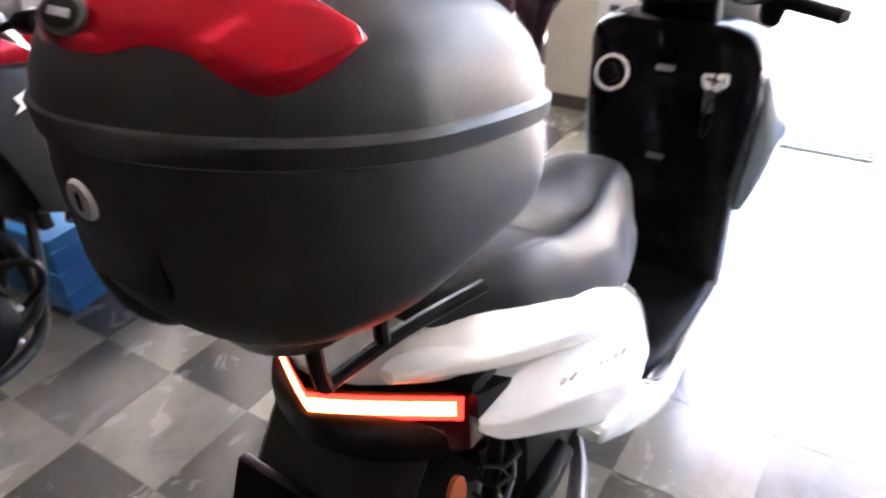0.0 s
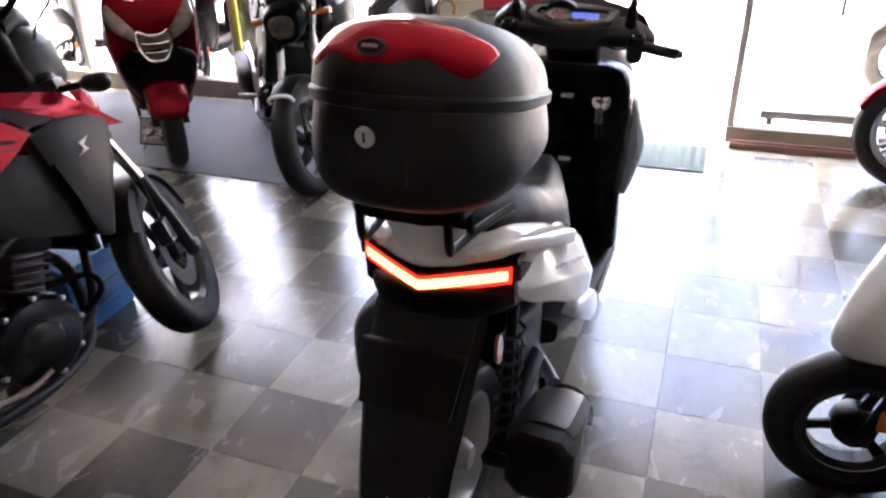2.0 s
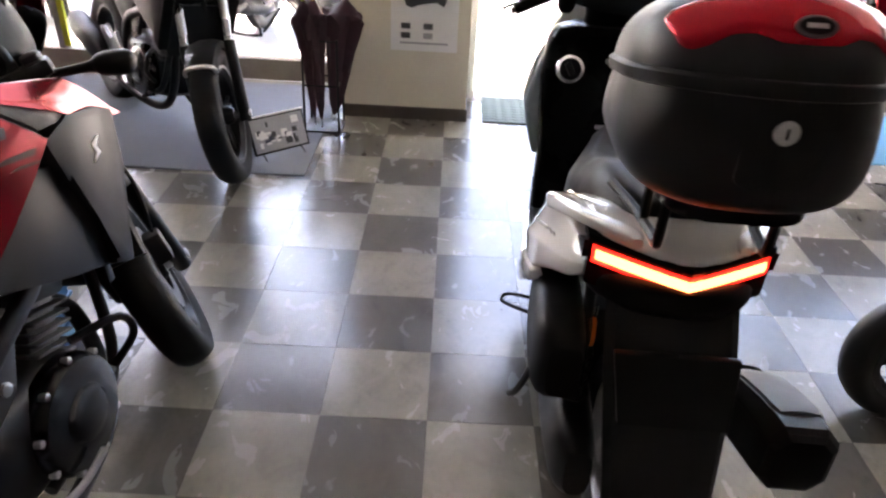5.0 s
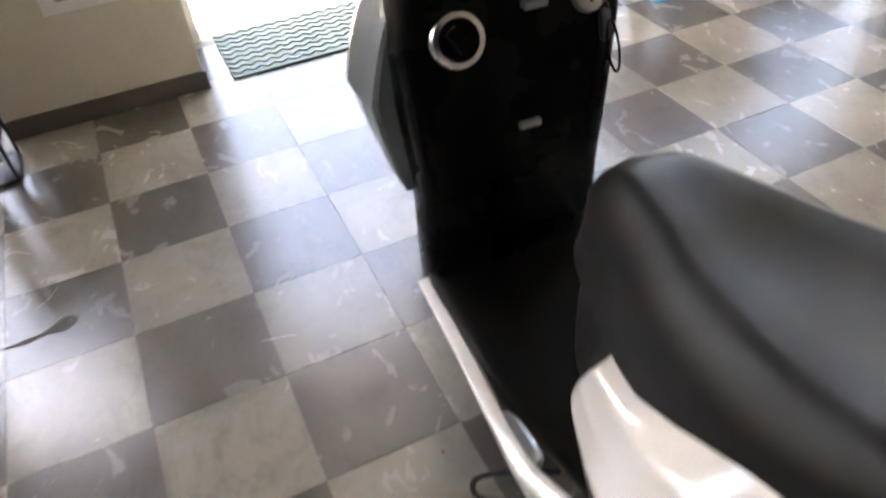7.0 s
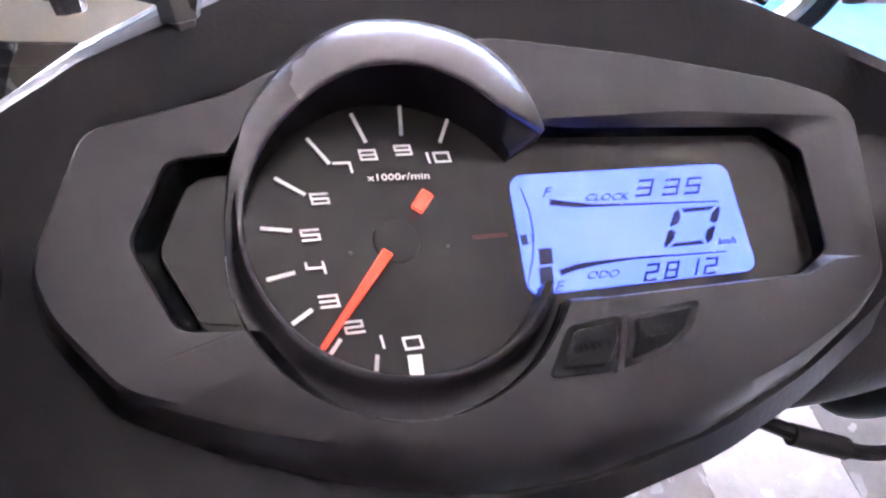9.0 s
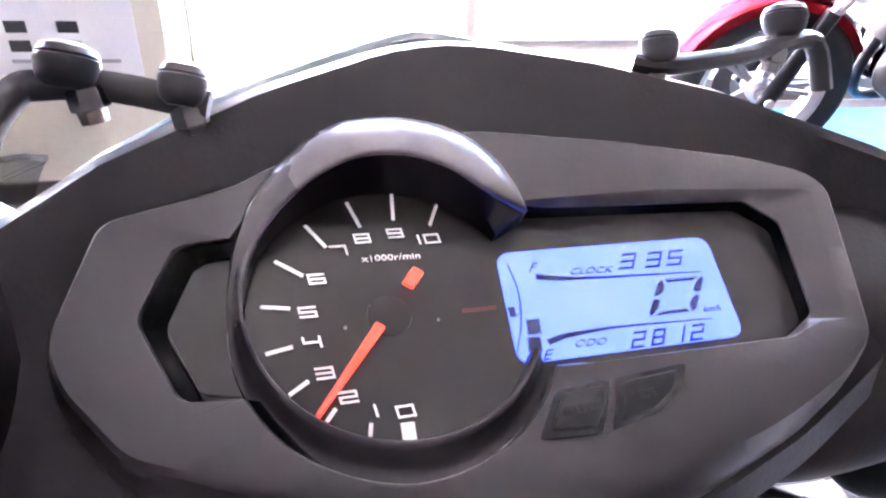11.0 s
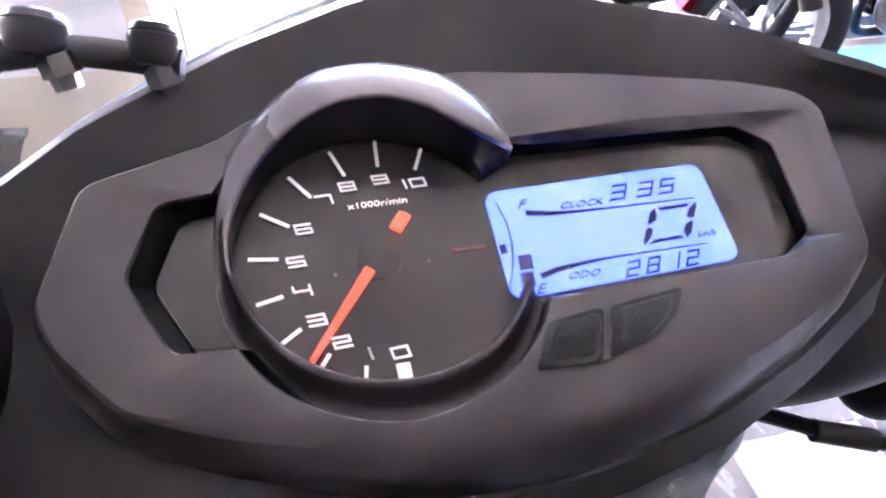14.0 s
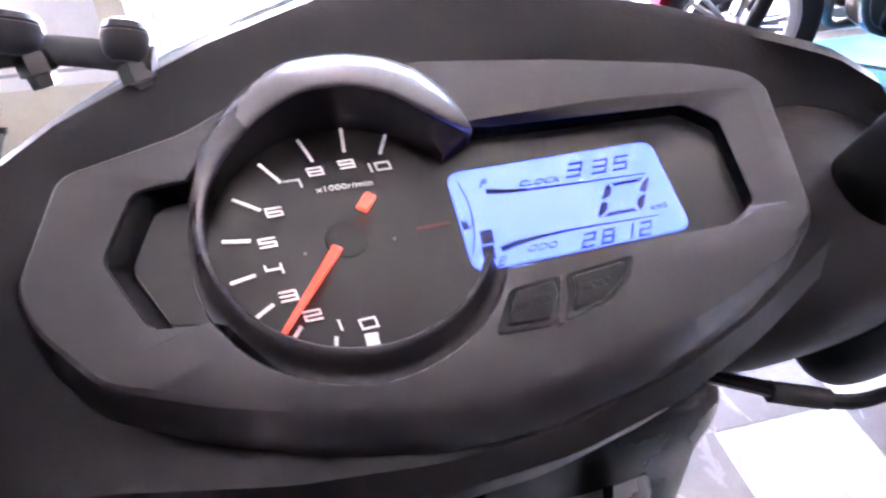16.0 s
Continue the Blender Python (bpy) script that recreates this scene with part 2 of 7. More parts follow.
    L.new(rr.outputs[0], p.inputs["Roughness"])
    p.inputs["Specular IOR Level"].default_value = 0.85
    b = N.new("ShaderNodeBump")
    b.inputs["Strength"].default_value, b.inputs["Distance"].default_value = 0.065, 0.002
    L.new(cloud.outputs["Fac"], b.inputs["Height"])
    L.new(b.outputs[0], p.inputs["Normal"])
    return m


M = {}
M["tile_dark"] = tile_material("dark_vinyl_tile", (0.064, 0.060, 0.051), (0.096, 0.091, 0.078), (0.110, 0.104, 0.090), 1.0)
M["tile_light"] = tile_material("light_vinyl_tile", (0.155, 0.146, 0.120), (0.240, 0.229, 0.191), (0.272, 0.260, 0.217), 5.0)
M["grout"] = surface("tile_joint", (0.25, 0.24, 0.21), 0.8)
M["white_paint"] = surface("white_gloss_paint", (0.80, 0.80, 0.79), 0.16, vary=0.02, coat=0.8, bump=0.0)
M["black_plastic"] = surface("grained_black_plastic", (0.010, 0.010, 0.010), 0.5, vary=0.2, fine=420, bump=0.16, spec=0.24)
M["satin_black"] = surface("satin_black_plastic", (0.0055, 0.0055, 0.0058), 0.42, vary=0.2, fine=300, bump=0.03, spec=0.13)
M["gloss_black"] = surface("gloss_black_paint", (0.004, 0.004, 0.0045), 0.28, vary=0.2, bump=0.0, spec=0.08)
M["dash_plastic"] = surface("warm_grey_dash_plastic", (0.0150, 0.0118, 0.0130), 0.36, vary=0.10, fine=500, bump=0.04, spec=0.4)
M["dash_silver"] = surface("satin_grey_hood", (0.105, 0.100, 0.103), 0.26, metal=0.6, vary=0.05, fine=400, bump=0.0)
M["dial"] = surface("matt_dial", (0.016, 0.014, 0.0125), 0.36, vary=0.1, bump=0.0, spec=0.28)
M["seat"] = surface("black_seat_vinyl", (0.007, 0.007, 0.0074), 0.43, vary=0.15, fine=260, bump=0.2, spec=0.18)
M["rubber"] = surface("tyre_rubber", (0.013, 0.013, 0.013), 0.6, vary=0.25, fine=150, bump=0.2, spec=0.3)
M["red_paint"] = surface("metallic_red_paint", (0.165, 0.0014, 0.007), 0.17, metal=0.6, vary=0.08, coat=0.04, bump=0.0, spec=0.2)
M["red_panel"] = surface("red_lacquer_panel", (0.32, 0.0025, 0.013), 0.16, metal=0.6, vary=0.05, coat=0.05, bump=0.0, spec=0.2)
M["grey_plastic"] = surface("dark_grey_plastic", (0.0075, 0.0075, 0.0082), 0.45, vary=0.12, fine=300, bump=0.1, spec=0.16)
M["pale_blue"] = surface("pale_blue_grey_paint", (0.23, 0.29, 0.33), 0.2, vary=0.05, coat=0.5, bump=0.0)
M["steel"] = surface("brushed_steel", (0.55, 0.55, 0.55), 0.28, metal=1.0, vary=0.1, bump=0.03)
M["chrome"] = surface("chrome", (0.75, 0.75, 0.76), 0.08, metal=1.0, vary=0.04, bump=0.0)
M["alu"] = surface("cast_aluminium", (0.42, 0.42, 0.43), 0.38, metal=0.9, vary=0.12, fine=200, bump=0.12)
M["dark_metal"] = surface("black_cast_metal", (0.009, 0.009, 0.0095), 0.36, metal=0.1, vary=0.2, fine=160, bump=0.12, spec=0.3)
M["gun_metal"] = surface("gunmetal_cover", (0.07, 0.07, 0.074), 0.36, metal=0.6, vary=0.15, bump=0.06)
M["lens_red"] = surface("dark_red_lens", (0.035, 0.0015, 0.002), 0.14, vary=0.1, bump=0.0, spec=0.4)
M["tail_glow"] = glow("lit_tail_lamp", (1.0, 0.20, 0.06), 0.7)
M["orange"] = surface("orange_reflector", (0.55, 0.13, 0.03), 0.2, coat=0.6, bump=0.0)
M["lcd"] = glow("lit_blue_display", (0.075, 0.150, 0.95), 0.060)
M["lcd_ink"] = surface("display_segments", (0.01, 0.015, 0.09), 0.5, bump=0.0)
M["white_print"] = surface("white_print", (0.75, 0.75, 0.75), 0.5, vary=0.02, bump=0.0)
M["needle"] = glow("orange_needle", (1.0, 0.08, 0.025), 0.032)
M["red_print"] = surface("dim_red_print", (0.09, 0.012, 0.012), 0.5, bump=0.0)
M["cream_wall"] = surface("cream_wall_paint", (0.66, 0.62, 0.50), 0.7, vary=0.05, scale=3, fine=60, bump=0.08)
M["skirting"] = surface("brown_vinyl_skirting", (0.075, 0.062, 0.05), 0.45, vary=0.12)
# unseen ceiling, mid grey so that less light falls from above
M["ceiling"] = surface("unseen_ceiling_board", (0.50, 0.49, 0.46), 0.85, vary=0.04, bump=0.1)
M["sash"] = surface("aluminium_sash", (0.50, 0.48, 0.44), 0.4, metal=0.35, vary=0.08)
M["sill"] = surface("worn_bronze_sill", (0.26, 0.225, 0.185), 0.5, vary=0.2)
M["rail_wood"] = surface("red_brown_threshold", (0.17, 0.075, 0.055), 0.4, vary=0.2)
M["glass"] = clear("window_glass", (0.98, 1.0, 0.99))
M["smoke"] = clear("smoke_tinted_guard_plastic", (0.47, 0.51, 0.54), 0.05)
M["mat_grey"] = surface("blue_grey_carpet", (0.17, 0.195, 0.235), 0.75, vary=0.18, scale=4, fine=300, bump=0.4)
M["mat_green"] = surface("grey_green_rubber_mat", (0.16, 0.22, 0.20), 0.6, vary=0.15, fine=120, bump=0.2)
M["mat_blue"] = surface("blue_mat", (0.05, 0.28, 0.52), 0.55, vary=0.1, bump=0.1)
M["blue_plastic"] = surface("blue_plastic", (0.02, 0.17, 0.42), 0.4, vary=0.1)
M["concrete"] = surface("pale_concrete", (0.66, 0.65, 0.63), 0.8, vary=0.12, scale=1.5, fine=40, bump=0.2)
M["paper"] = surface("white_paper", (0.78, 0.78, 0.76), 0.6, vary=0.03, bump=0.0)
M["ink"] = surface("dark_grey_ink", (0.05, 0.05, 0.055), 0.6, bump=0.0)
M["poster_red"] = surface("red_ink", (0.55, 0.03, 0.05), 0.55, bump=0.0)
M["navy_ink"] = surface("navy_ink", (0.03, 0.035, 0.06), 0.5, bump=0.0)
M["scratch"] = surface("pale_scratch", (0.50, 0.48, 0.44), 0.5, vary=0.3, scale=30, bump=0.0)
M["pale_ink"] = surface("mid_grey_ink", (0.35, 0.35, 0.36), 0.6, bump=0.0)
M["maroon_cloth"] = surface("dark_maroon_umbrella_cloth", (0.045, 0.014, 0.022), 0.7, vary=0.3, scale=20, bump=0.2)
M["yellow"] = surface("yellow_green_vinyl", (0.62, 0.66, 0.05), 0.45, vary=0.1, bump=0.0)
M["bamboo"] = surface("varnished_cane", (0.42, 0.27, 0.11), 0.35, vary=0.2, bump=0.05)
M["silver_paint"] = surface("silver_paint", (0.50, 0.52, 0.54), 0.25, metal=0.5, coat=0.6, bump=0.0)
M["tube"] = glow("fluorescent_tube", (1.0, 0.97, 0.90), 0.15)
M["cowl_dark"] = surface("black_cowl_plastic", (0.0095, 0.0080, 0.0085), 0.38, vary=0.15, fine=520, bump=0.08, spec=0.20)
M["heat_shield"] = surface("dull_grey_heat_shield", (0.032, 0.032, 0.034), 0.48, metal=0.0, spec=0.3, vary=0.15, bump=0.02)
M["dash_wall"] = surface("shiny_black_wall", (0.006, 0.006, 0.0062), 0.2, vary=0.1, bump=0.0, spec=0.25)
M["button_black"] = surface("soft_black_button", (0.0065, 0.0062, 0.0066), 0.42, vary=0.1, fine=400, bump=0.05, spec=0.2)
M["stem_grey"] = surface("dull_grey_sleeve", (0.055, 0.053, 0.054), 0.42, metal=0.2, vary=0.1, bump=0.03)
# emission that paints the strip's red spill onto the lens
M["strip_halo"] = glow("red_strip_halo", (1.0, 0.016, 0.010), 0.3)
M["lamp_grey"] = surface("clear_lamp_over_reflector", (0.15, 0.13, 0.105), 0.14, metal=0.4, vary=0.5, scale=30, coat=0.25, bump=0.0)
M["engine_black"] = surface("glossy_black_engine_paint", (0.006, 0.006, 0.0065), 0.22, vary=0.2, fine=160, bump=0.06, spec=0.4)
# for the unseen walls, kept dark so that they return little fill light
M["back_wall"] = surface("unseen_closing_wall", (0.15, 0.138, 0.124), 0.75, vary=0.08, scale=3, fine=60, bump=0.08)
M["stain"] = surface("brown_dirt_smear", (0.055, 0.043, 0.032), 0.6, vary=0.4, scale=30, fine=200, bump=0.1)
# hood plastic where it turns from the light, shade put into the colour
M["ring_shade"] = surface("shaded_ring_plastic", (0.022, 0.019, 0.0205), 0.32, vary=0.05, fine=400, bump=0.0, spec=0.3)
M["hood_black"] = surface("dull_black_lining", (0.010, 0.009, 0.0095), 0.5, vary=0.1, bump=0.0, spec=0.2)
M["mount_grey"] = surface("dark_grey_moulding", (0.035, 0.035, 0.037), 0.34, vary=0.2, fine=240, bump=0.08, spec=0.45)
M["bolt_steel"] = surface("dull_bolt_steel", (0.16, 0.155, 0.15), 0.3, metal=0.8, vary=0.2, bump=0.05)
M["rear_guard"] = surface("black_mudguard_plastic", (0.008, 0.008, 0.008), 0.46, vary=0.25, fine=300, bump=0.12, spec=0.2)
M["grip_rubber"] = surface("black_grip_rubber", (0.006, 0.006, 0.006), 0.5, vary=0.25, fine=200, bump=0.2, spec=0.15)

# ---- the shop ----
T = 0.305
X0, X1, Y0, Y1, H = -5.0, 5.0, -4.6, 2.95, 2.75


def setting(name, bm, material, label, parent=None):
    return part(name, bm, material, parent, label, kind="structure")


ground = setting("ground", box(0, 4.0, -0.075, 160, 160, 0.09), M["concrete"], "pale sunlit concrete forecourt and street")
floor = setting("floor", box(0, (Y0 + Y1) / 2, -0.016, X1 - X0, Y1 - Y0, 0.024), M["grout"], "checkerboard floor of dark and light marbled vinyl tiles")
# three unseen walls added to close the room, dark to cut fill light
setting("wall_south", box(0, Y0 - 0.1, H / 2, X1 - X0 + 0.4, 0.2, H), M["back_wall"], "unseen wall added to close the room, dark to cut fill light")
setting("wall_west", box(X0 - 0.1, (Y0 + Y1) / 2, H / 2, 0.2, Y1 - Y0, H), M["back_wall"], "unseen wall added to close the room, dark to cut fill light")
setting("wall_east", box(X1 + 0.1, (Y0 + Y1) / 2, H / 2, 0.2, Y1 - Y0, H), M["back_wall"], "unseen wall added to close the room, dark to cut fill light")
setting("wall_north", box(0, Y1 + 0.1, 2.6, X1 - X0 + 0.4, 0.2, 0.3), M["cream_wall"], "cream lintel over the shop windows")
# ceiling added out of view, greyed to lower the top fill
setting("ceiling", box(0, (Y0 + Y1) / 2 + 0.1, H + 0.06, X1 - X0 + 0.4, Y1 - Y0 + 0.6, 0.12), M["ceiling"], "unseen ceiling added over the room, greyed to cut top fill")
pillar = setting("wall_pillar", box(0.075, 2.67, 1.225, 0.69, 0.56, 2.45, 0.004), M["cream_wall"], "cream painted wall pier beside the entrance")
sk = box(0.075, 2.386, 0.036, 0.70, 0.012, 0.072, 0.003)
box(0.424, 2.66, 0.036, 0.012, 0.56, 0.072, 0.003, bm=sk)
setting("baseboard", sk, M["skirting"], "dark brown vinyl skirting round the pier")


def sash_window(name, xa, xb, label, bars, low):
    """A shop window: sill, stiles, head and panes in one plane."""
    w = empty(name, pose(0, Y1 + 0.05, 0), label, "window", kind="structure")
    part("window_sill", box((xa + xb) / 2, 0, low / 2, xb - xa, 0.11, low, 0.004), M["sill"], w)
    part("window_head", box((xa + xb) / 2, 0, 2.42, xb - xa, 0.09, 0.06, 0.004), M["sash"], w)
    edges = [xa + 0.02, *bars, xb - 0.02]
    for e in edges:
        part("window_frame", box(e, 0, (2.39 + low) / 2, 0.045, 0.07, 2.39 - low, 0.004), M["sash"], w)
    for a, b in zip(edges, edges[1:]):
        pane = part("pane", box((a + b) / 2, 0, (2.39 + low) / 2, b - a - 0.045, 0.006, 2.39 - low), M["glass"], w)
        pane.visible_shadow = False
    return w


window_1 = sash_window("window_1", X0, -0.272, "wide shop window in worn aluminium frames", (-3.6, -2.12), 0.13)
window_2 = sash_window("window_2", 1.352, X1, "shop window with a low bronze sill", (2.95,), 0.10)
strip = prism(rounded(0.035, 1.9, 0.004), 0, 0.02, xz(-0.055))
part("edge_strip", strip, M["yellow"], window_1, "yellow safety strip", xf=pose(-2.075, 0, 1.1))
door_jamb = setting("door_jamb", box(0.448, 2.83, 1.2, 0.05, 0.07, 2.4, 0.004), M["white_paint"], "white painted door jamb")
thr = box(1.72, 2.872, 0.018, 0.68, 0.05, 0.036, 0.006)
box(1.72, 2.872, 0.042, 0.68, 0.02, 0.014, 0.004, bm=thr)
setting("threshold_rail", thr, M["rail_wood"], "red brown rail lying along the window foot")

# fluorescent fittings
def ceiling_light(m):
    t = empty("ceiling_light", m, "white batten fitting with a lit fluorescent tube", "lamp", "ceiling lights")
    part("housing", box(0, 0, -0.03, 0.09, 1.25, 0.06, 0.008), M["white_paint"], t)
    part("tube", lathe([(-0.59, 0.004), (-0.59, 0.016), (0.59, 0.016), (0.59, 0.004)], 14, "y", (0, 0, -0.085)), M["tube"], t, "lit fluorescent tube")
    for s in (-1, 1):
        part("tube_holder", box(0, s * 0.605, -0.075, 0.03, 0.025, 0.05, 0.004), M["white_paint"], t)
    return t


for gx in (-3.2, -1.1, 1.0, 3.2):
    for gy in (-3.0, -1.1, 0.9):
        ceiling_light(pose(gx, gy, H - 0.001))

# posters on the pier
def poster(name, cx, cz, w, h, label, rows):
    """A sheet on the pier; rows of (material, centre u, centre v, width, height)."""
    p = empty(name, pose(cx, 2.388, cz), label, "poster")
    part("sheet", box(0, 0, 0, w, 0.002, h), M["paper"], p)
    for nm, mt, u, v, bw, bh in rows:
        part(nm, box(u, -0.0018, v, bw, 0.001, bh), M[mt], p)
    return p


rows = [("headline_band", "poster_red", 0, 0.225, 0.36, 0.07)]
poster("poster", 0.172, 0.632, 0.36, 0.485, "white sales poster with red heading and a black scooter",
       rows + [("caption", "pale_ink", -0.09, 0.165, 0.14, 0.012), ("small_picture", "ink", -0.10, -0.11, 0.05, 0.03), ("small_picture", "ink", 0.02, -0.11, 0.05, 0.03),
               ("small_picture", "ink", -0.10, -0.16, 0.05, 0.03), ("small_picture", "pale_ink", 0.02, -0.16, 0.05, 0.03), ("caption", "pale_ink", 0.0, -0.20, 0.26, 0.010)])
p2 = [("footer_band", "navy_ink", -0.185, -0.235, 0.36, 0.042), ("footer_band", "navy_ink", 0.185, -0.235, 0.36, 0.042)]
for k in range(7):
    u = -0.33 + 0.105 * k
    p2 += [("small_picture", "ink", u, -0.175, 0.035, 0.045), ("caption", "pale_ink", u, -0.135, 0.05, 0.006)]
for k in range(3):
    p2 += [("small_picture", "ink", 0.02 + 0.12 * k, -0.07, 0.05, 0.055)]
for u in (-0.26, 0.10):
    p2 += [("footer_words", "paper", u, -0.235, 0.12, 0.012)]
poster("wide_poster", -0.005, 1.235, 0.75, 0.54, "wide white catalogue poster with small pictures and a dark footer", p2)
# a scooter silhouette on the poster
sil = prism([(-0.11, -0.02), (-0.06, 0.03), (0.0, 0.035), (0.03, 0.01), (0.06, 0.02), (0.075, 0.085), (0.095, 0.09), (0.09, 0.03), (0.115, -0.02), (0.10, -0.05), (0.06, -0.03), (-0.03, -0.045), (-0.07, -0.06), (-0.10, -0.05)], 0, 0.001, xz(0))
pic = part("scooter_picture", sil, M["ink"], bpy.data.objects["poster"])
pic.location = (0.0, -0.0025, 0.045)

# mats
def flat_mat(name, xa, xb, ya, yb, t, material, label):
    return tagged(part(name, prism(rounded(xb - xa, yb - ya, 0.012, 3, (xa + xb) / 2, (ya + yb) / 2), 0.001, t, xy(0), 0.002, 1), material), label, "mat")


flat_mat("floor_mat", -4.4, -0.34, 1.555, 2.86, 0.007, M["mat_grey"], "blue grey carpet mat under the display bikes")
blue_mat = flat_mat("floor_mat", 2.262, 4.6, 2.07, 2.86, 0.006, M["mat_blue"], "bright blue mat with pale marks near its edge")
door_mat = flat_mat("door_mat", 0.523, 1.262, 2.392, 2.812, 0.010, M["mat_green"], "grey green rubber door mat with a chevron relief")
rib = bmesh.new()
for a in range(13):
    for b in range(9):
        cx, cy = 0.553 + 0.0565 * a, 2.425 + 0.0445 * b
        for s in (-1, 1):
            box(0, 0, 0.0125, 0.034, 0.007, 0.006, bm=rib, m=pose(cx + s * 0.0135, cy, 0, 0, 0, 38 * s))
part("mat_relief", rib, M["mat_green"], door_mat, kind="stuff")
for k, (u, w) in enumerate(((2.40, 0.10), (2.53, 0.05), (2.61, 0.08))):
    part("printed_mark", box(u, 2.20, 0.0075, w, 0.045, 0.002), M["paper"], blue_mat)

# ---- the white scooter ----
SC = pose(0.777, 0, 0, 0, 0, -2.5)
scooter = empty("scooter", SC, "white and black scooter with lit red tail lamp", "scooter")


def wheel(parent, name, y, z, R, w, rim_r, rim_mat, spokes=5, xf=None, disc=0.0, x=0.0, pair=False):
    """Tyre, rim with spokes and hub, and a brake disc."""
    hw = w / 2
    prof = [(-hw * 0.72, rim_r), (-hw * 0.95, rim_r + 0.25 * (R - rim_r)), (-hw, R - 0.45 * (R - rim_r)), (-hw * 0.86, R - 0.2 * (R - rim_r)), (-hw * 0.5, R - 0.05 * (R - rim_r)), (0, R),
            (hw * 0.5, R - 0.05 * (R - rim_r)), (hw * 0.86, R - 0.2 * (R - rim_r)), (hw, R - 0.45 * (R - rim_r)), (hw * 0.95, rim_r + 0.25 * (R - rim_r)), (hw * 0.72, rim_r)]
    wh = part(name, lathe(prof, 44, "x", (x, y, z), closed=True), M["rubber"], parent, "", xf)
    r = rim_r
    rim = lathe([(-hw * 0.74, r + 0.006), (-hw * 0.74, r - 0.012), (-hw * 0.4, r - 0.028), (hw * 0.4, r - 0.028), (hw * 0.74, r - 0.012), (hw * 0.74, r + 0.006), (hw * 0.5, r - 0.002), (-hw * 0.5, r - 0.002)], 40, "x", (x, y, z), closed=True)
    for k in range(spokes):
        for dv in ((-0.012, 0.012) if pair else (0.0,)):
            a = 2 * math.pi * k / spokes + 0.3
            L = r - 0.02
            sp = body([(0.02, 0, 0, 0.013 if pair else 0.022, 0.010, 0.010, 3), (L * 0.6, dv, 0, 0.008 if pair else 0.014, 0.008, 0.008, 3), (L, 1.6 * dv, 0, 0.010 if pair else 0.017, 0.009, 0.009, 3)], "z", 8, 2)
            sp.transform(Matrix.Translation((x, y, z)) @ Matrix.Rotation(a, 4, "X") @ Matrix.Rotation(math.pi / 2, 4, "Z"))
            join(rim, sp)
    rim = part("rim", rim, rim_mat, parent, "", xf)
    part("hub", lathe([(-hw * 0.9, 0.001), (-hw * 0.9, 0.028), (-hw * 0.5, 0.042), (hw * 0.5, 0.042), (hw * 0.9, 0.028), (hw * 0.9, 0.001)], 20, "x", (x, y, z)), rim_mat, parent, "", xf)
    if disc:
        d = lathe([(hw * 0.62, disc * 0.55), (hw * 0.62, disc), (hw * 0.62 + 0.004, disc), (hw * 0.62 + 0.004, disc * 0.55)], 32, "x", (x, y, z), closed=True)
        part("brake_disc", d, M["gun_metal"], parent, "", xf)
    return wh


# rear running gear
wheel(scooter, "rear_tyre", -0.315, 0.238, 0.238, 0.125, 0.160, M["alu"], 5)
part("crankcase", body([(-0.40, -0.115, 0.25, 0.03, 0.06, 0.07, 3), (-0.33, -0.125, 0.25, 0.05, 0.10, 0.10, 3), (-0.1, -0.13, 0.27, 0.055, 0.11, 0.11, 3.5), (0.12, -0.11, 0.29, 0.06, 0.10, 0.10, 3), (0.2, -0.08, 0.30, 0.05, 0.07, 0.07, 3)]), M["dark_metal"], scooter)
part("air_box", body([(-0.36, -0.175, 0.50, 0.035, 0.06, 0.07, 4), (-0.30, -0.185, 0.50, 0.055, 0.10, 0.10, 4), (-0.08, -0.18, 0.50, 0.055, 0.10, 0.10, 4), (0.02, -0.16, 0.48, 0.035, 0.06, 0.07, 4)]), M["black_plastic"], scooter)
part("engine_block", body([(-0.06, 0.0, 0.36, 0.09, 0.10, 0.12, 4), (0.1, 0.0, 0.35, 0.10, 0.10, 0.12, 4), (0.24, 0.0, 0.33, 0.07, 0.07, 0.08, 4)]), M["dark_metal"], scooter)
part("swing_arm", tube([(0.105, -0.31, 0.24), (0.115, -0.15, 0.27), (0.10, 0.05, 0.31)], [0.028, 0.026, 0.03], 12), M["dark_metal"], scooter)
for s in (-1, 1):
    sh = tube([(s * 0.125, -0.285, 0.30), (s * 0.12, -0.21, 0.63)], 0.014)
    part("shock_absorber", sh, M["dark_metal"], scooter)
    coil = [(s * 0.1245 + 0.028 * math.cos(1.1 * k), -0.285 + 0.075 * k / 48 + 0.028 * math.sin(1.1 * k) * 0.95, 0.315 + 0.26 * k / 48) for k in range(49)]
    part("shock_spring", tube(coil, 0.005, 6, 1), M["gun_metal" if s > 0 else "dark_metal"], scooter)
# silencer
muf = empty("silencer", Matrix(), "black angular silencer with a dull grey heat shield", "")
muf.parent = scooter
part("canister", body([(-0.520, 0.266, 0.448, 0.045, 0.050, 0.052, 3.2), (-0.508, 0.267, 0.446, 0.068, 0.075, 0.078, 3.2), (-0.46, 0.267, 0.440, 0.075, 0.084, 0.086, 3.4), (-0.30, 0.254, 0.396, 0.068, 0.078, 0.080, 4), (-0.20, 0.236, 0.356, 0.054, 0.060, 0.063, 4), (-0.12, 0.20, 0.32, 0.03, 0.03, 0.03, 2.5)], n=8, steps=2), M["satin_black"], muf, angle=18)
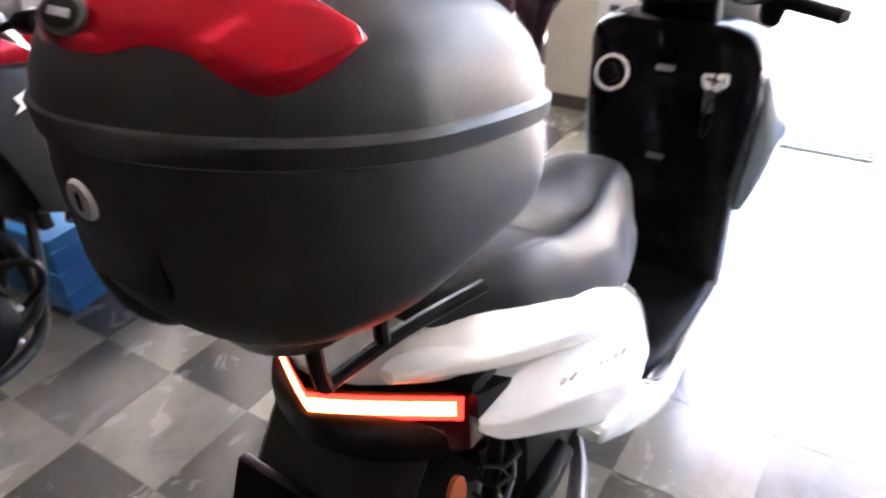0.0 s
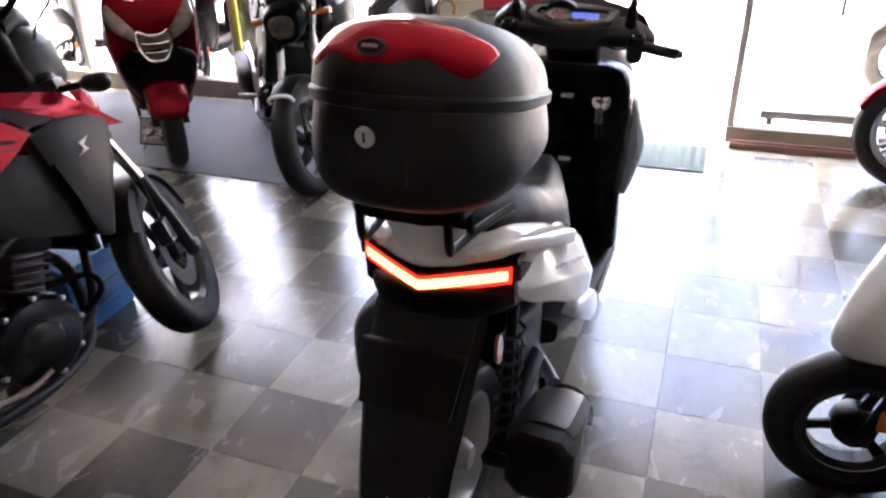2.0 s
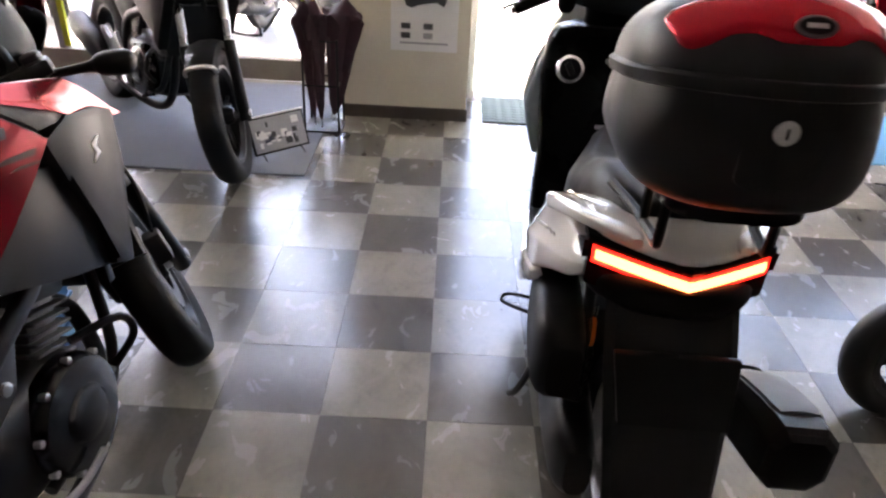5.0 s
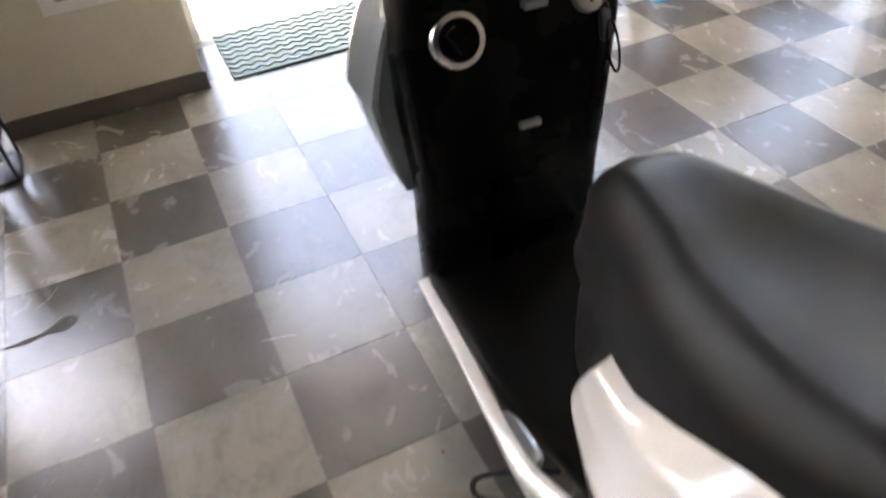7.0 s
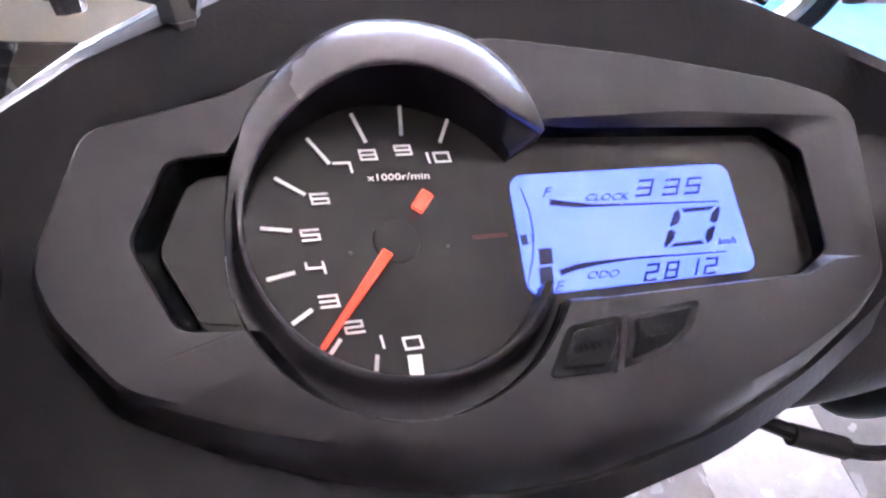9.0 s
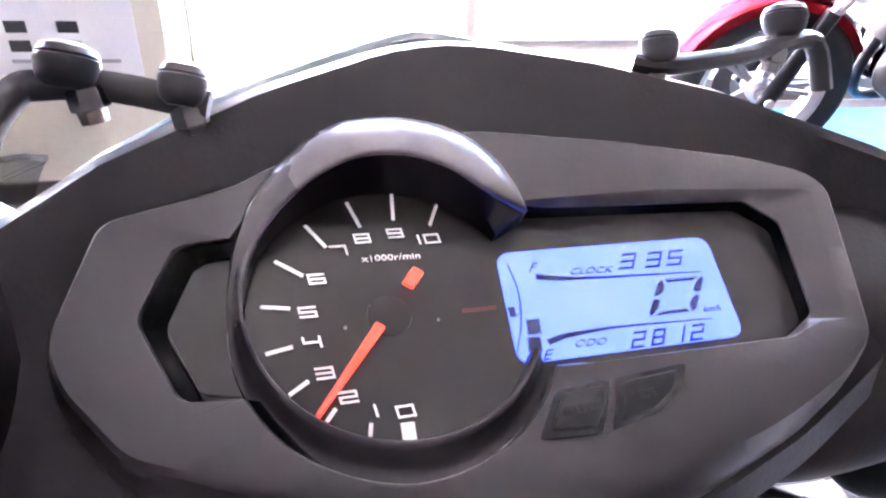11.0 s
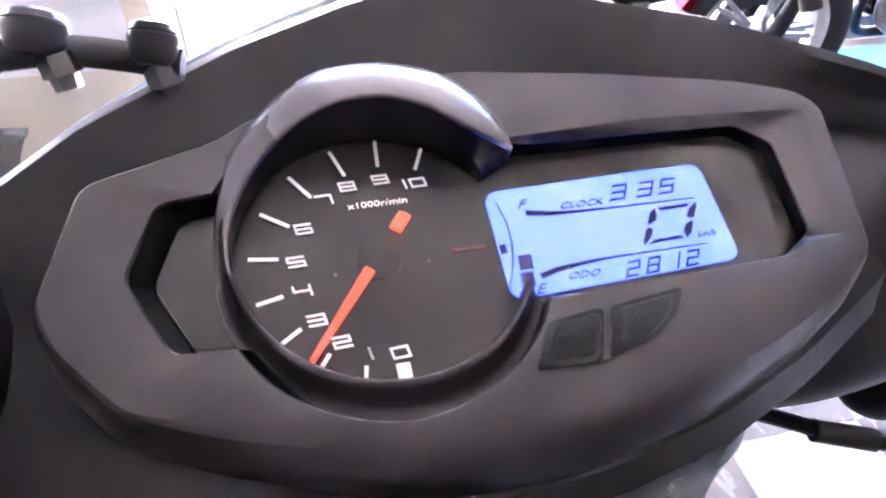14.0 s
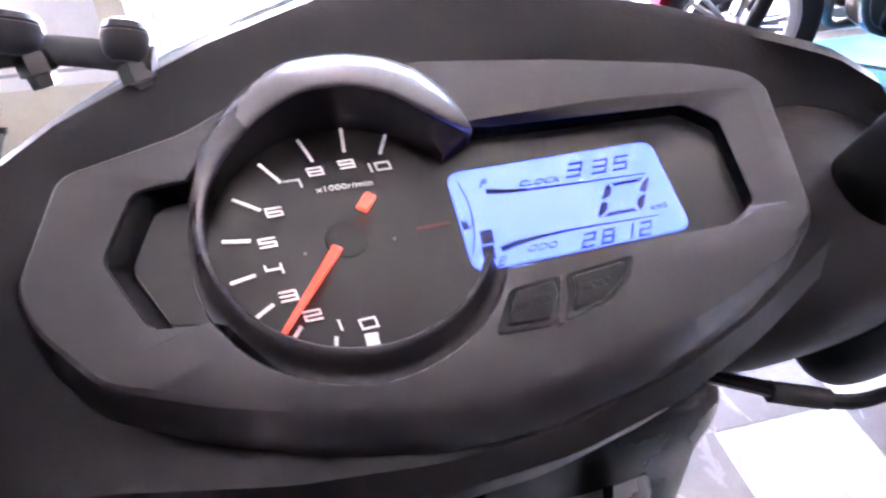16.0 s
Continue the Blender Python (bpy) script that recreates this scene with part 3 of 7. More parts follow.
part("heat_shield", body([(-0.450, 0.270, 0.486, 0.046, 0.036, 0.01, 3), (-0.435, 0.271, 0.480, 0.060, 0.046, 0.03, 3), (-0.29, 0.264, 0.428, 0.062, 0.052, 0.03, 3), (-0.235, 0.258, 0.404, 0.058, 0.042, 0.03, 3), (-0.225, 0.256, 0.398, 0.045, 0.030, 0.01, 3)], n=10, steps=2), M["heat_shield"], muf, "dull grey heat shield")
part("shield_edge", tube([(0.195, -0.215, 0.390), (0.235, -0.213, 0.432), (0.285, -0.215, 0.432), (0.318, -0.232, 0.402), (0.326, -0.285, 0.405)], 0.0045, 8, 3), M["satin_black"], muf)
part("exhaust_pipe", tube([(0.19, -0.06, 0.31), (0.13, 0.08, 0.25), (0.05, 0.2, 0.24), (0.0, 0.28, 0.3)], 0.018), M["gun_metal"], muf)
part("silencer_bracket", tube([(0.10, -0.33, 0.27), (0.17, -0.34, 0.275)], [0.022, 0.016], 10), M["dark_metal"], muf)
# mudguard and plate holder
mg = []
for z, y, w, d in ((0.72, -0.40, 0.125, 0.05), (0.62, -0.47, 0.125, 0.035), (0.50, -0.53, 0.115, 0.022), (0.40, -0.575, 0.105, 0.014), (0.30, -0.61, 0.098, 0.010), (0.245, -0.625, 0.080, 0.008)):
    mg.append([V(-w, y + 0.02, z), V(-w * 0.86, y - 0.0, z), V(-w * 0.4, y - 0.006, z), V(w * 0.4, y - 0.006, z), V(w * 0.86, y, z), V(w, y + 0.02, z), V(w * 0.9, y + 0.02 + d, z + 0.004), V(-w * 0.9, y + 0.02 + d, z + 0.004)])
part("mudguard", rings_mesh(mg), M["rear_guard"], scooter)
part("plate_bracket", prism([(-0.10, 0.545), (0.10, 0.545), (0.115, 0.66), (-0.115, 0.66)], 0, 0.014, lambda u, v, t: V(u, -0.505 - t + (v - 0.6) * 0.55, v), 0.004), M["satin_black"], scooter)
tri = prism([(-0.030, -0.026), (0.030, -0.026), (0.0, 0.030)], 0, 0.001, lambda u, v, t: V(u - 0.022, -0.608 - t + v * 0.35, 0.325 + v))
part("triangle_sticker", tri, M["white_print"], scooter, "white triangle mark")
part("triangle_centre", prism([(-0.013, -0.014), (0.013, -0.014), (0.0, 0.011)], 0, 0.001, lambda u, v, t: V(u - 0.022, -0.6095 - t + v * 0.35, 0.325 + v)), M["black_plastic"], scooter)
for s in (-1, 1):
    part("side_reflector", body([(-0.006, 0, 0, 0.001, 0.001, 0.001, 2), (-0.004, 0, 0, 0.018, 0.035, 0.035, 2), (0.004, 0, 0, 0.02, 0.037, 0.037, 2)], "x", 20, 1), M["orange"], scooter, "orange oval reflector", xf=pose(s * 0.128, -0.335, 0.59) @ Matrix.Diagonal((s, 1, 1, 1)))
# tail: dark lower cowl, lamp, white covers
part("tail_cowl", body([(-0.455, 0, 0.745, 0.02, 0.03, 0.02, 2.5), (-0.42, 0, 0.735, 0.10, 0.045, 0.035, 3), (-0.34, 0, 0.725, 0.158, 0.055, 0.05, 3), (-0.2, 0, 0.70, 0.165, 0.06, 0.08, 3), (0.0, 0, 0.62, 0.16, 0.1, 0.12, 3), (0.25, 0, 0.5, 0.14, 0.14, 0.12, 3)]), M["satin_black"], scooter)


def vee(z0, z1, y_off, half, depth, mat, name, parent, label=""):
    """A V-shaped strip across the tail, swept back to the sides."""
    bm = bmesh.new()
    for s in (-1, 1):
        rings = []
        for k in range(7):
            x = half * k / 6
            y = -0.445 + 0.085 * (x / 0.158) ** 1.1 - y_off
            up = 0.006 * x / 0.158
            rings.append([V(s * x, y, z0 + up), V(s * x, y - 0.003, (z0 + z1) / 2 + up), V(s * x, y, z1 + up), V(s * x, y + depth, z1 + up), V(s * x, y + depth, z0 + up)])
        rings_mesh(rings, bm=bm)
    return part(name, bm, mat, parent, label)


lamp = vee(0.716, 0.806, 0.000, 0.168, 0.04, M["lens_red"], "tail_lamp", scooter, "dark red smoked tail lamp")
# glowing band stands in for the red halo round the light strip
vee(0.766, 0.803, 0.0025, 0.162, 0.008, M["strip_halo"], "glow_band", lamp, "red halo of the strip, painted as a glowing band")
vee(0.776, 0.796, 0.0050, 0.156, 0.008, M["tail_glow"], "light_strip", lamp, "glowing orange red V-shaped light strip")
vee(0.803, 0.822, 0.0015, 0.172, 0.05, M["satin_black"], "lamp_surround", lamp, "black V-shaped surround")
for s in (-1, 1):
    part("surround_point", prism([(-0.352, 0.777), (-0.356, 0.816), (-0.262, 0.776)], 0.155, 0.1785, yz(0)), M["satin_black"], lamp, xf=Matrix.Diagonal((s, 1, 1, 1)))
part("tail_cover", body([(-0.436, 0, 0.822, 0.02, 0.010, 0.012, 2.4), (-0.41, 0, 0.828, 0.075, 0.018, 0.018, 2.8), (-0.36, 0, 0.834, 0.145, 0.026, 0.025, 3), (-0.28, 0, 0.835, 0.172, 0.030, 0.04, 3), (-0.15, 0, 0.80, 0.178, 0.022, 0.06, 3), (0.0, 0, 0.725, 0.17, 0.02, 0.07, 3), (0.06, 0, 0.69, 0.15, 0.01, 0.06, 3)]), M["white_paint"], scooter)
# half sections of the side cover, rear to front: y, then (x, z) of inner top, shoulder, groove, belly, lower edge, inner return
COVER = [(-0.338, 0.150, 0.778, 0.160, 0.774, 0.168, 0.764, 0.171, 0.752, 0.166, 0.738, 0.140, 0.740),
         (-0.300, 0.148, 0.790, 0.172, 0.779, 0.186, 0.758, 0.193, 0.735, 0.186, 0.699, 0.150, 0.705),
         (-0.220, 0.148, 0.806, 0.192, 0.785, 0.208, 0.748, 0.226, 0.716, 0.220, 0.663, 0.170, 0.670),
         (-0.130, 0.150, 0.803, 0.207, 0.766, 0.226, 0.722, 0.249, 0.688, 0.247, 0.612, 0.190, 0.620),
         (-0.040, 0.152, 0.780, 0.214, 0.737, 0.236, 0.690, 0.259, 0.652, 0.250, 0.572, 0.190, 0.580),
         (0.070, 0.145, 0.722, 0.203, 0.687, 0.222, 0.642, 0.238, 0.600, 0.230, 0.522, 0.170, 0.530),
         (0.160, 0.128, 0.664, 0.174, 0.637, 0.193, 0.598, 0.204, 0.555, 0.196, 0.503, 0.140, 0.512),
         (0.215, 0.120, 0.622, 0.154, 0.604, 0.171, 0.578, 0.182, 0.545, 0.177, 0.512, 0.130, 0.520),
         (0.238, 0.130, 0.575, 0.150, 0.569, 0.160, 0.558, 0.167, 0.541, 0.164, 0.524, 0.142, 0.527)]


def cover_point(y, k):
    """Point k of the side cover's section at y."""
    return tuple(float(np.interp(y, [r[0] for r in COVER], [r[j] for r in COVER])) for j in (1 + 2 * k, 2 + 2 * k))


for s in (-1, 1):
    rows = []
    for r in catmull(COVER, 4):
        p = [(float(r[1 + 2 * k]), float(r[2 + 2 * k])) for k in range(6)]
        ring = [p[0]]
        for a, b, c in zip(p, p[1:], p[2:]):
            ring += [tuple(b[i] + f * (e[i] - b[i]) for i in (0, 1)) for e, f in ((a, 0.16), (a, 0.05), (c, 0.05), (c, 0.16))]
        ring.append(p[-1])
        rows.append([V(s * x, float(r[0]), z) for x, z in ring])
    part("side_cover", rings_mesh(rows), M["white_paint"], scooter, "white angular side cover", angle=40)
    # lower white edge, wide under the cover and thin along the footboard
    skirt = []
    for y, x, zb, zt in catmull([(-0.150, 0.246, 0.590, 0.612), (-0.135, 0.252, 0.575, 0.618), (-0.09, 0.257, 0.548, 0.610), (0.0, 0.258, 0.487, 0.580), (0.10, 0.255, 0.424, 0.510), (0.19, 0.250, 0.373, 0.440), (0.26, 0.242, 0.345, 0.388), (0.36, 0.228, 0.322, 0.345), (0.52, 0.212, 0.300, 0.314), (0.68, 0.204, 0.287, 0.298), (0.76, 0.200, 0.285, 0.295)], 4):
        h = float(zt - zb)
        skirt.append([V(s * float(x + u), float(y), float(zb) + h * v) for u, v in ((-0.020 - 0.1 * h, 1.0), (-0.006, 1.0), (0.002, 0.9), (0.004, 0.55), (0.0, 0.2), (-0.006, 0.0), (-0.030, 0.05))])
    part("side_skirt", rings_mesh(skirt), M["white_paint"], scooter, angle=40)
    # grab rail beside the seat
    part("grab_rail", body([(-0.41, s * 0.095, 0.846, 0.010, 0.008, 0.010, 2.8), (-0.38, s * 0.112, 0.848, 0.026, 0.010, 0.014, 3.2), (-0.32, s * 0.150, 0.842, 0.032, 0.012, 0.018, 3.4), (-0.24, s * 0.182, 0.824, 0.032, 0.014, 0.022, 3.4), (-0.16, s * 0.200, 0.800, 0.032, 0.015, 0.028, 3.4), (-0.11, s * 0.200, 0.780, 0.031, 0.012, 0.030, 3.4), (-0.07, s * 0.190, 0.764, 0.026, 0.009, 0.026, 3.2), (-0.035, s * 0.176, 0.746, 0.016, 0.006, 0.018, 3.0)]), M["white_paint"], scooter, "white grab rail beside the seat")
    for k in range(8):
        yk = -0.21 + 0.021 * k
        gx, gz = cover_point(yk, 2)
        part("badge_bar", box(0, 0, 0, 0.004, (0.010, 0.015, 0.008, 0.014)[k % 4], 0.010 + 0.004 * (k % 3), 0.001, seg=1), M["chrome"], scooter, xf=pose(s * (gx + 0.0045), yk, gz - 0.004, 20, s * 24))
    part("pillion_peg", body([(0.27, s * 0.195, 0.330, 0.010, 0.010, 0.010, 3), (0.29, s * 0.197, 0.325, 0.022, 0.012, 0.012, 3), (0.36, s * 0.195, 0.312, 0.020, 0.012, 0.012, 3), (0.39, s * 0.192, 0.305, 0.008, 0.008, 0.008, 3)], n=12), M["alu"], scooter, "folded metal foot rest")
# seat
SEAT = [(-0.338, 0.880, 0.060, 0.872, 0.080, 0.855, 0.080, 0.835), (-0.315, 0.900, 0.090, 0.888, 0.115, 0.852, 0.115, 0.818), (-0.20, 0.905, 0.120, 0.893, 0.155, 0.842, 0.158, 0.795), (-0.11, 0.885, 0.128, 0.876, 0.166, 0.815, 0.170, 0.768), (-0.045, 0.845, 0.130, 0.850, 0.170, 0.790, 0.175, 0.738),
        (0.05, 0.814, 0.120, 0.826, 0.168, 0.758, 0.176, 0.700), (0.15, 0.797, 0.098, 0.806, 0.148, 0.735, 0.158, 0.660), (0.25, 0.794, 0.070, 0.797, 0.116, 0.720, 0.132, 0.640), (0.34, 0.785, 0.050, 0.783, 0.088, 0.710, 0.104, 0.630), (0.395, 0.760, 0.038, 0.752, 0.064, 0.695, 0.078, 0.625), (0.425, 0.720, 0.028, 0.710, 0.042, 0.670, 0.050, 0.620), (0.436, 0.680, 0.020, 0.672, 0.028, 0.650, 0.030, 0.615)]
rows = []
for y, zt, xc, zc, xm, zm, xb, zb in catmull(SEAT, 5):
    half = [(xb - 0.02, zb - 0.004), (xb, zb + 0.004), (xm + 0.35 * (xb - xm), zb + 0.45 * (zm - zb)), (xm, zm), (xm + 0.62 * (xc - xm) + 0.010, zm + 0.62 * (zc - zm)), (xc + 0.007, zc - 0.007), (xc, zc), (xc - 0.012, zc + 0.002), (xc * 0.5, 0.55 * zt + 0.45 * zc)]
    rows.append([V(float(x), float(y), float(z)) for x, z in half + [(0.0, zt)] + [(-x, z) for x, z in half[::-1]]])
part("seat", rings_mesh(rows), M["seat"], scooter, "black two-level seat", angle=50)
part("seat_base", body([(-0.2, 0, 0.74, 0.14, 0.06, 0.06, 3), (0.05, 0, 0.67, 0.15, 0.06, 0.1, 3), (0.25, 0, 0.58, 0.11, 0.1, 0.2, 3), (0.36, 0, 0.53, 0.085, 0.12, 0.2, 3), (0.40, 0, 0.50, 0.05, 0.12, 0.17, 3)]), M["satin_black"], scooter)
# carrier under the top case
for s in (-1, 1):
    car = tube([(s * 0.088, -0.50, 0.978), (s * 0.088, -0.495, 0.90), (s * 0.089, -0.47, 0.893), (s * 0.10, -0.38, 0.893), (s * 0.13, -0.265, 0.895)], 0.009, 8, 4)
    tube([(s * 0.095, -0.41, 0.978), (s * 0.095, -0.41, 0.895)], 0.009, 8, bm=car)
    part("carrier_bar", car, M["satin_black"], scooter)
part("carrier_plate", prism(rounded(0.20, 0.22, 0.04, 5, 0, -0.40), 0.968, 0.978, xy(0), 0.003), M["satin_black"], scooter)
# footboard and leg shield
part("footboard", body([(0.20, 0, 0.30, 0.13, 0.03, 0.06, 4), (0.30, 0, 0.30, 0.15, 0.03, 0.06, 4), (0.42, 0, 0.295, 0.180, 0.025, 0.06, 4), (0.62, 0, 0.295, 0.185, 0.025, 0.06, 4), (0.76, 0, 0.305, 0.182, 0.03, 0.06, 4), (0.80, 0, 0.32, 0.16, 0.02, 0.05, 4)]), M["satin_black"], scooter)
part("leg_shield", body([(0.27, 0, 0.780, 0.182, 0.03, 0.055, 5), (0.36, 0, 0.780, 0.184, 0.035, 0.075, 4.5), (0.50, 0, 0.780, 0.182, 0.04, 0.087, 4), (0.62, 0, 0.780, 0.188, 0.07, 0.092, 4), (0.70, 0, 0.778, 0.194, 0.10, 0.083, 4), (0.78, 0, 0.775, 0.199, 0.10, 0.075, 4), (0.84, 0, 0.765, 0.195, 0.10, 0.066, 4), (0.90, 0, 0.755, 0.190, 0.10, 0.070, 4), (0.940, 0, 0.745, 0.168, 0.08, 0.065, 4), (0.960, 0, 0.735, 0.120, 0.06, 0.050, 4)], "z", 40, 4), M["gloss_black"], scooter, "glossy black leg shield")
for s in (-1, 1):
    part("front_side_panel", body([(0.508, s * 0.188, 0.800, 0.010, 0.02, 0.02, 4), (0.545, s * 0.195, 0.820, 0.018, 0.05, 0.035, 4), (0.61, s * 0.203, 0.850, 0.026, 0.07, 0.055, 4), (0.672, s * 0.208, 0.875, 0.033, 0.09, 0.075, 4), (0.685, s * 0.208, 0.877, 0.033, 0.09, 0.075, 4), (0.75, s * 0.200, 0.865, 0.028, 0.09, 0.070, 4), (0.82, s * 0.188, 0.845, 0.020, 0.08, 0.060, 4), (0.87, s * 0.173, 0.830, 0.010, 0.05, 0.045, 4)], "z", 16, 2), M["pale_blue"], scooter, "pale blue grey front side panel", angle=20)
part("front_cover", body([(0.40, 0, 0.93, 0.10, 0.06, 0.04, 2.6), (0.6, 0, 0.95, 0.17, 0.10, 0.05, 2.6), (0.8, 0, 0.94, 0.19, 0.10, 0.05, 2.6), (0.95, 0, 0.90, 0.15, 0.07, 0.05, 2.6), (1.0, 0, 0.87, 0.10, 0.03, 0.03, 2.5)], "z", 24, 3), M["white_paint"], scooter)
wheel(scooter, "front_tyre", 1.02, 0.25, 0.25, 0.11, 0.165, M["alu"], 5)
part("front_fender", body([(0.80, 0, 0.42, 0.05, 0.02, 0.02, 2.5), (0.88, 0, 0.50, 0.07, 0.03, 0.04, 2.5), (1.0, 0, 0.535, 0.075, 0.03, 0.05, 2.5), (1.15, 0, 0.49, 0.06, 0.03, 0.05, 2.5), (1.24, 0, 0.40, 0.03, 0.02, 0.03, 2.5)]), M["white_paint"], scooter)
for s in (-1, 1):
    part("fork_leg", tube([(s * 0.08, 1.02, 0.25), (s * 0.08, 0.92, 0.56)], 0.019), M["dark_metal"], scooter)
# centre and side stand
part("side_stand", tube([(-0.10, 0.16, 0.24), (-0.16, 0.12, 0.16), (-0.215, 0.09, 0.05), (-0.235, 0.11, 0.012)], [0.012, 0.012, 0.010, 0.011]), M["dark_metal"], scooter)
part("rear_stand_lever", tube([(-0.13, 0.30, 0.22), (-0.25, 0.36, 0.20), (-0.27, 0.33, 0.19), (-0.19, 0.28, 0.19)], 0.006, 8), M["dark_metal"], scooter)
part("centre_stand", tube([(-0.12, 0.10, 0.2), (-0.13, 0.0, 0.04), (0.0, -0.02, 0.03), (0.13, 0.0, 0.04), (0.12, 0.10, 0.2)], 0.013), M["dark_metal"], scooter)

# filler cap, ignition lock and key on the leg shield, in the shield's frame
def on_shield(x, y, z, tilt=-20, turn=0):
    """Local frame on the shield: u right, v up along it, n toward the seat."""
    return pose(x, y, z, 90 + tilt, 0, turn)


FC = on_shield(-0.118, 0.694, 0.827, -20)
cap = part("filler_cap", lathe([(0.0, 0.045), (0.010, 0.045), (0.014, 0.042), (0.014, 0.033), (0.004, 0.031), (0.0, 0.031)], 32, "z", closed=True), M["chrome"], scooter, "round filler cap with a chrome ring", xf=FC)
part("cap_face", lathe([(-0.004, 0.032), (0.004, 0.032), (0.006, 0.028), (0.006, 0.001)], 28, "z"), M["satin_black"], cap, xf=FC)
part("cap_grip", box(0, 0, 0.010, 0.020, 0.040, 0.012, 0.003), M["grey_plastic"], cap, xf=FC @ pose(0, 0, 0, 0, 0, 30))
IG = on_shield(0.112, 0.703, 0.845, -24)
ign = part("ignition_lock", lathe([(0.0, 0.030), (0.008, 0.030), (0.011, 0.027), (0.011, 0.001)], 28, "z"), M["steel"], scooter, "round metal ignition switch", xf=IG)
part("key_slot", box(0, 0, 0.0115, 0.006, 0.028, 0.003), M["satin_black"], ign, xf=IG)
key = part("key", box(0, -0.005, 0.030, 0.022, 0.006, 0.040, 0.003), M["satin_black"], ign, "black key with a hanging fob", xf=IG)
part("key_fob", prism(rounded(0.022, 0.050, 0.008), -0.004, 0.004, xy(0), 0.002), M["gun_metal"], ign, xf=IG @ pose(0.004, -0.05, 0.034, 15, 20, 8))
part("key_ring", tube([(0.0, -0.012, 0.045), (0.008, -0.022, 0.044), (0.004, -0.03, 0.038)], 0.0018, 6), M["chrome"], ign, xf=IG)
loop = [(0.012 + 0.010 * math.sin(a), -0.085 - 0.040 * math.cos(a), 0.036) for a in np.linspace(0, 2 * math.pi, 15)]
part("key_strap", tube(loop, 0.0022, 6, 2), M["satin_black"], ign, xf=IG)
for hx, hz in ((0.006, 0.862), (0.006, 0.648)):
    part("bag_hook", box(hx, 0.680 if hz > 0.8 else 0.688, hz, 0.040, 0.018, 0.012, 0.003), M["alu"], scooter)
part("steering_stem", body([(0.90, 0, 0.78, 0.10, 0.07, 0.05, 3), (0.98, 0, 0.75, 0.085, 0.06, 0.05, 3), (1.04, 0, 0.72, 0.10, 0.07, 0.06, 3)], "z", 20, 3), M["satin_black"], scooter)

# ---- handlebar and instruments, in the frame of the dial ----
DW = Matrix(((0.9937, -0.0767, 0.0815, 0.7770), (0.0992, 0.9412, -0.3231, 0.6554), (-0.0519, 0.3291, 0.9429, 1.1119), (0, 0, 0, 1)))
D = SC.inverted() @ DW
mm = 0.001
UC = 43.0


def dmm(pts):
    return [(u * mm, v * mm, h * mm) for u, v, h in pts]


def polar(poly, cx, cy, a):
    """How far an outline lies from (cx, cy) in the direction a."""
    dx, dy, best = math.cos(a), math.sin(a), 0.0
    for (x0, y0), (x1, y1) in zip(poly, poly[1:] + poly[:1]):
        ex, ey = x1 - x0, y1 - y0
        det = dx * -ey + ex * dy
        if abs(det) < 1e-9:
            continue
        t = ((x0 - cx) * -ey + ex * (y0 - cy)) / det
        s = (dx * (y0 - cy) - dy * (x0 - cx)) / det
        if t > 0 and -1e-6 <= s <= 1 + 1e-6:
            best = max(best, t)
    return best


# bezel round dial, display and warning lamp window
def soften(poly, d=3.0, n=4):
    """A closed outline with its corners rounded, d mm to each side of a corner."""
    out = []
    m = len(poly)
    for k in range(m):
        p, q, r = V(*poly[k - 1]), V(*poly[k]), V(*poly[(k + 1) % m])
        a = q + (p - q).normalized() * min(d, (p - q).length * 0.45)
        b = q + (r - q).normalized() * min(d, (r - q).length * 0.45)
        for j in range(n + 1):
            t = j / n
            out.append(tuple(a * (1 - t) ** 2 + q * 2 * t * (1 - t) + b * t * t))
    return out


DC = (2.0, 2.0)
def round_dial(g, r):
    return (DC[0] + r * math.cos(radians(g)), DC[1] + r * math.sin(radians(g)))


face_edge = soften([(-88.6, -3.0), (-77.0, 32.5), (-40.5, 43.2), (-28, 51), (0, 58), (42, 62.9), (95, 56), (148, 45.6), (168, 38.5), (174.5, 31), (156, -29), (138, -38.5), (122.5, -44.0), (101.6, -50.5), (73, -56.0), (45, -58.5), (20.7, -58.5), (-1.6, -56.5), (-42.6, -45.5), (-70, -34.5), (-84.5, -15.5)], 5.0)
seam_edge = soften([(-90.4, -3.0), (-78.6, 34.2), (-41, 45.4), (-28, 53), (0, 60), (42, 65), (95, 58), (149, 47.6), (170, 40), (177, 31), (160.5, -31), (148, -42), (123, -54), (82, -67), (40, -73), (10.5, -71.5), (-22.5, -62.5), (-51.8, -49.5), (-73.5, -36.8), (-87.5, -17)], 5.0)
ring_out = [(28, 52), (60, 52), (140, 50), (165, 48.0), (180, 47.8), (205, 50.3), (230, 52.8), (265, 53.8), (300, 51.8), (322, 50.3), (330, 50)]
def ring_r(g):
    return float(np.interp(g, [q[0] for q in ring_out], [q[1] for q in ring_out]))


lug_edge = soften([(-40.5, 25.2), (-57.5, 23.6), (-67.5, 1.2), (-57.5, -22.4), (-41.5, -24.2)], 3.5)
screen_edge = soften([(44, -25.3), (127, -25.6), (141, -18.5), (148, 18.5), (137, 28.6), (50, 31.5)], 2.5)
lug_edge = [q for q in lug_edge if q[0] < -42.2]
screen_edge = [q for q in screen_edge if q[0] > 46]
inner = [round_dial(g, ring_r(g)) for g in np.linspace(36, 146, 30)] + lug_edge + [round_dial(g, ring_r(g)) for g in np.linspace(212, 327, 36)] + screen_edge
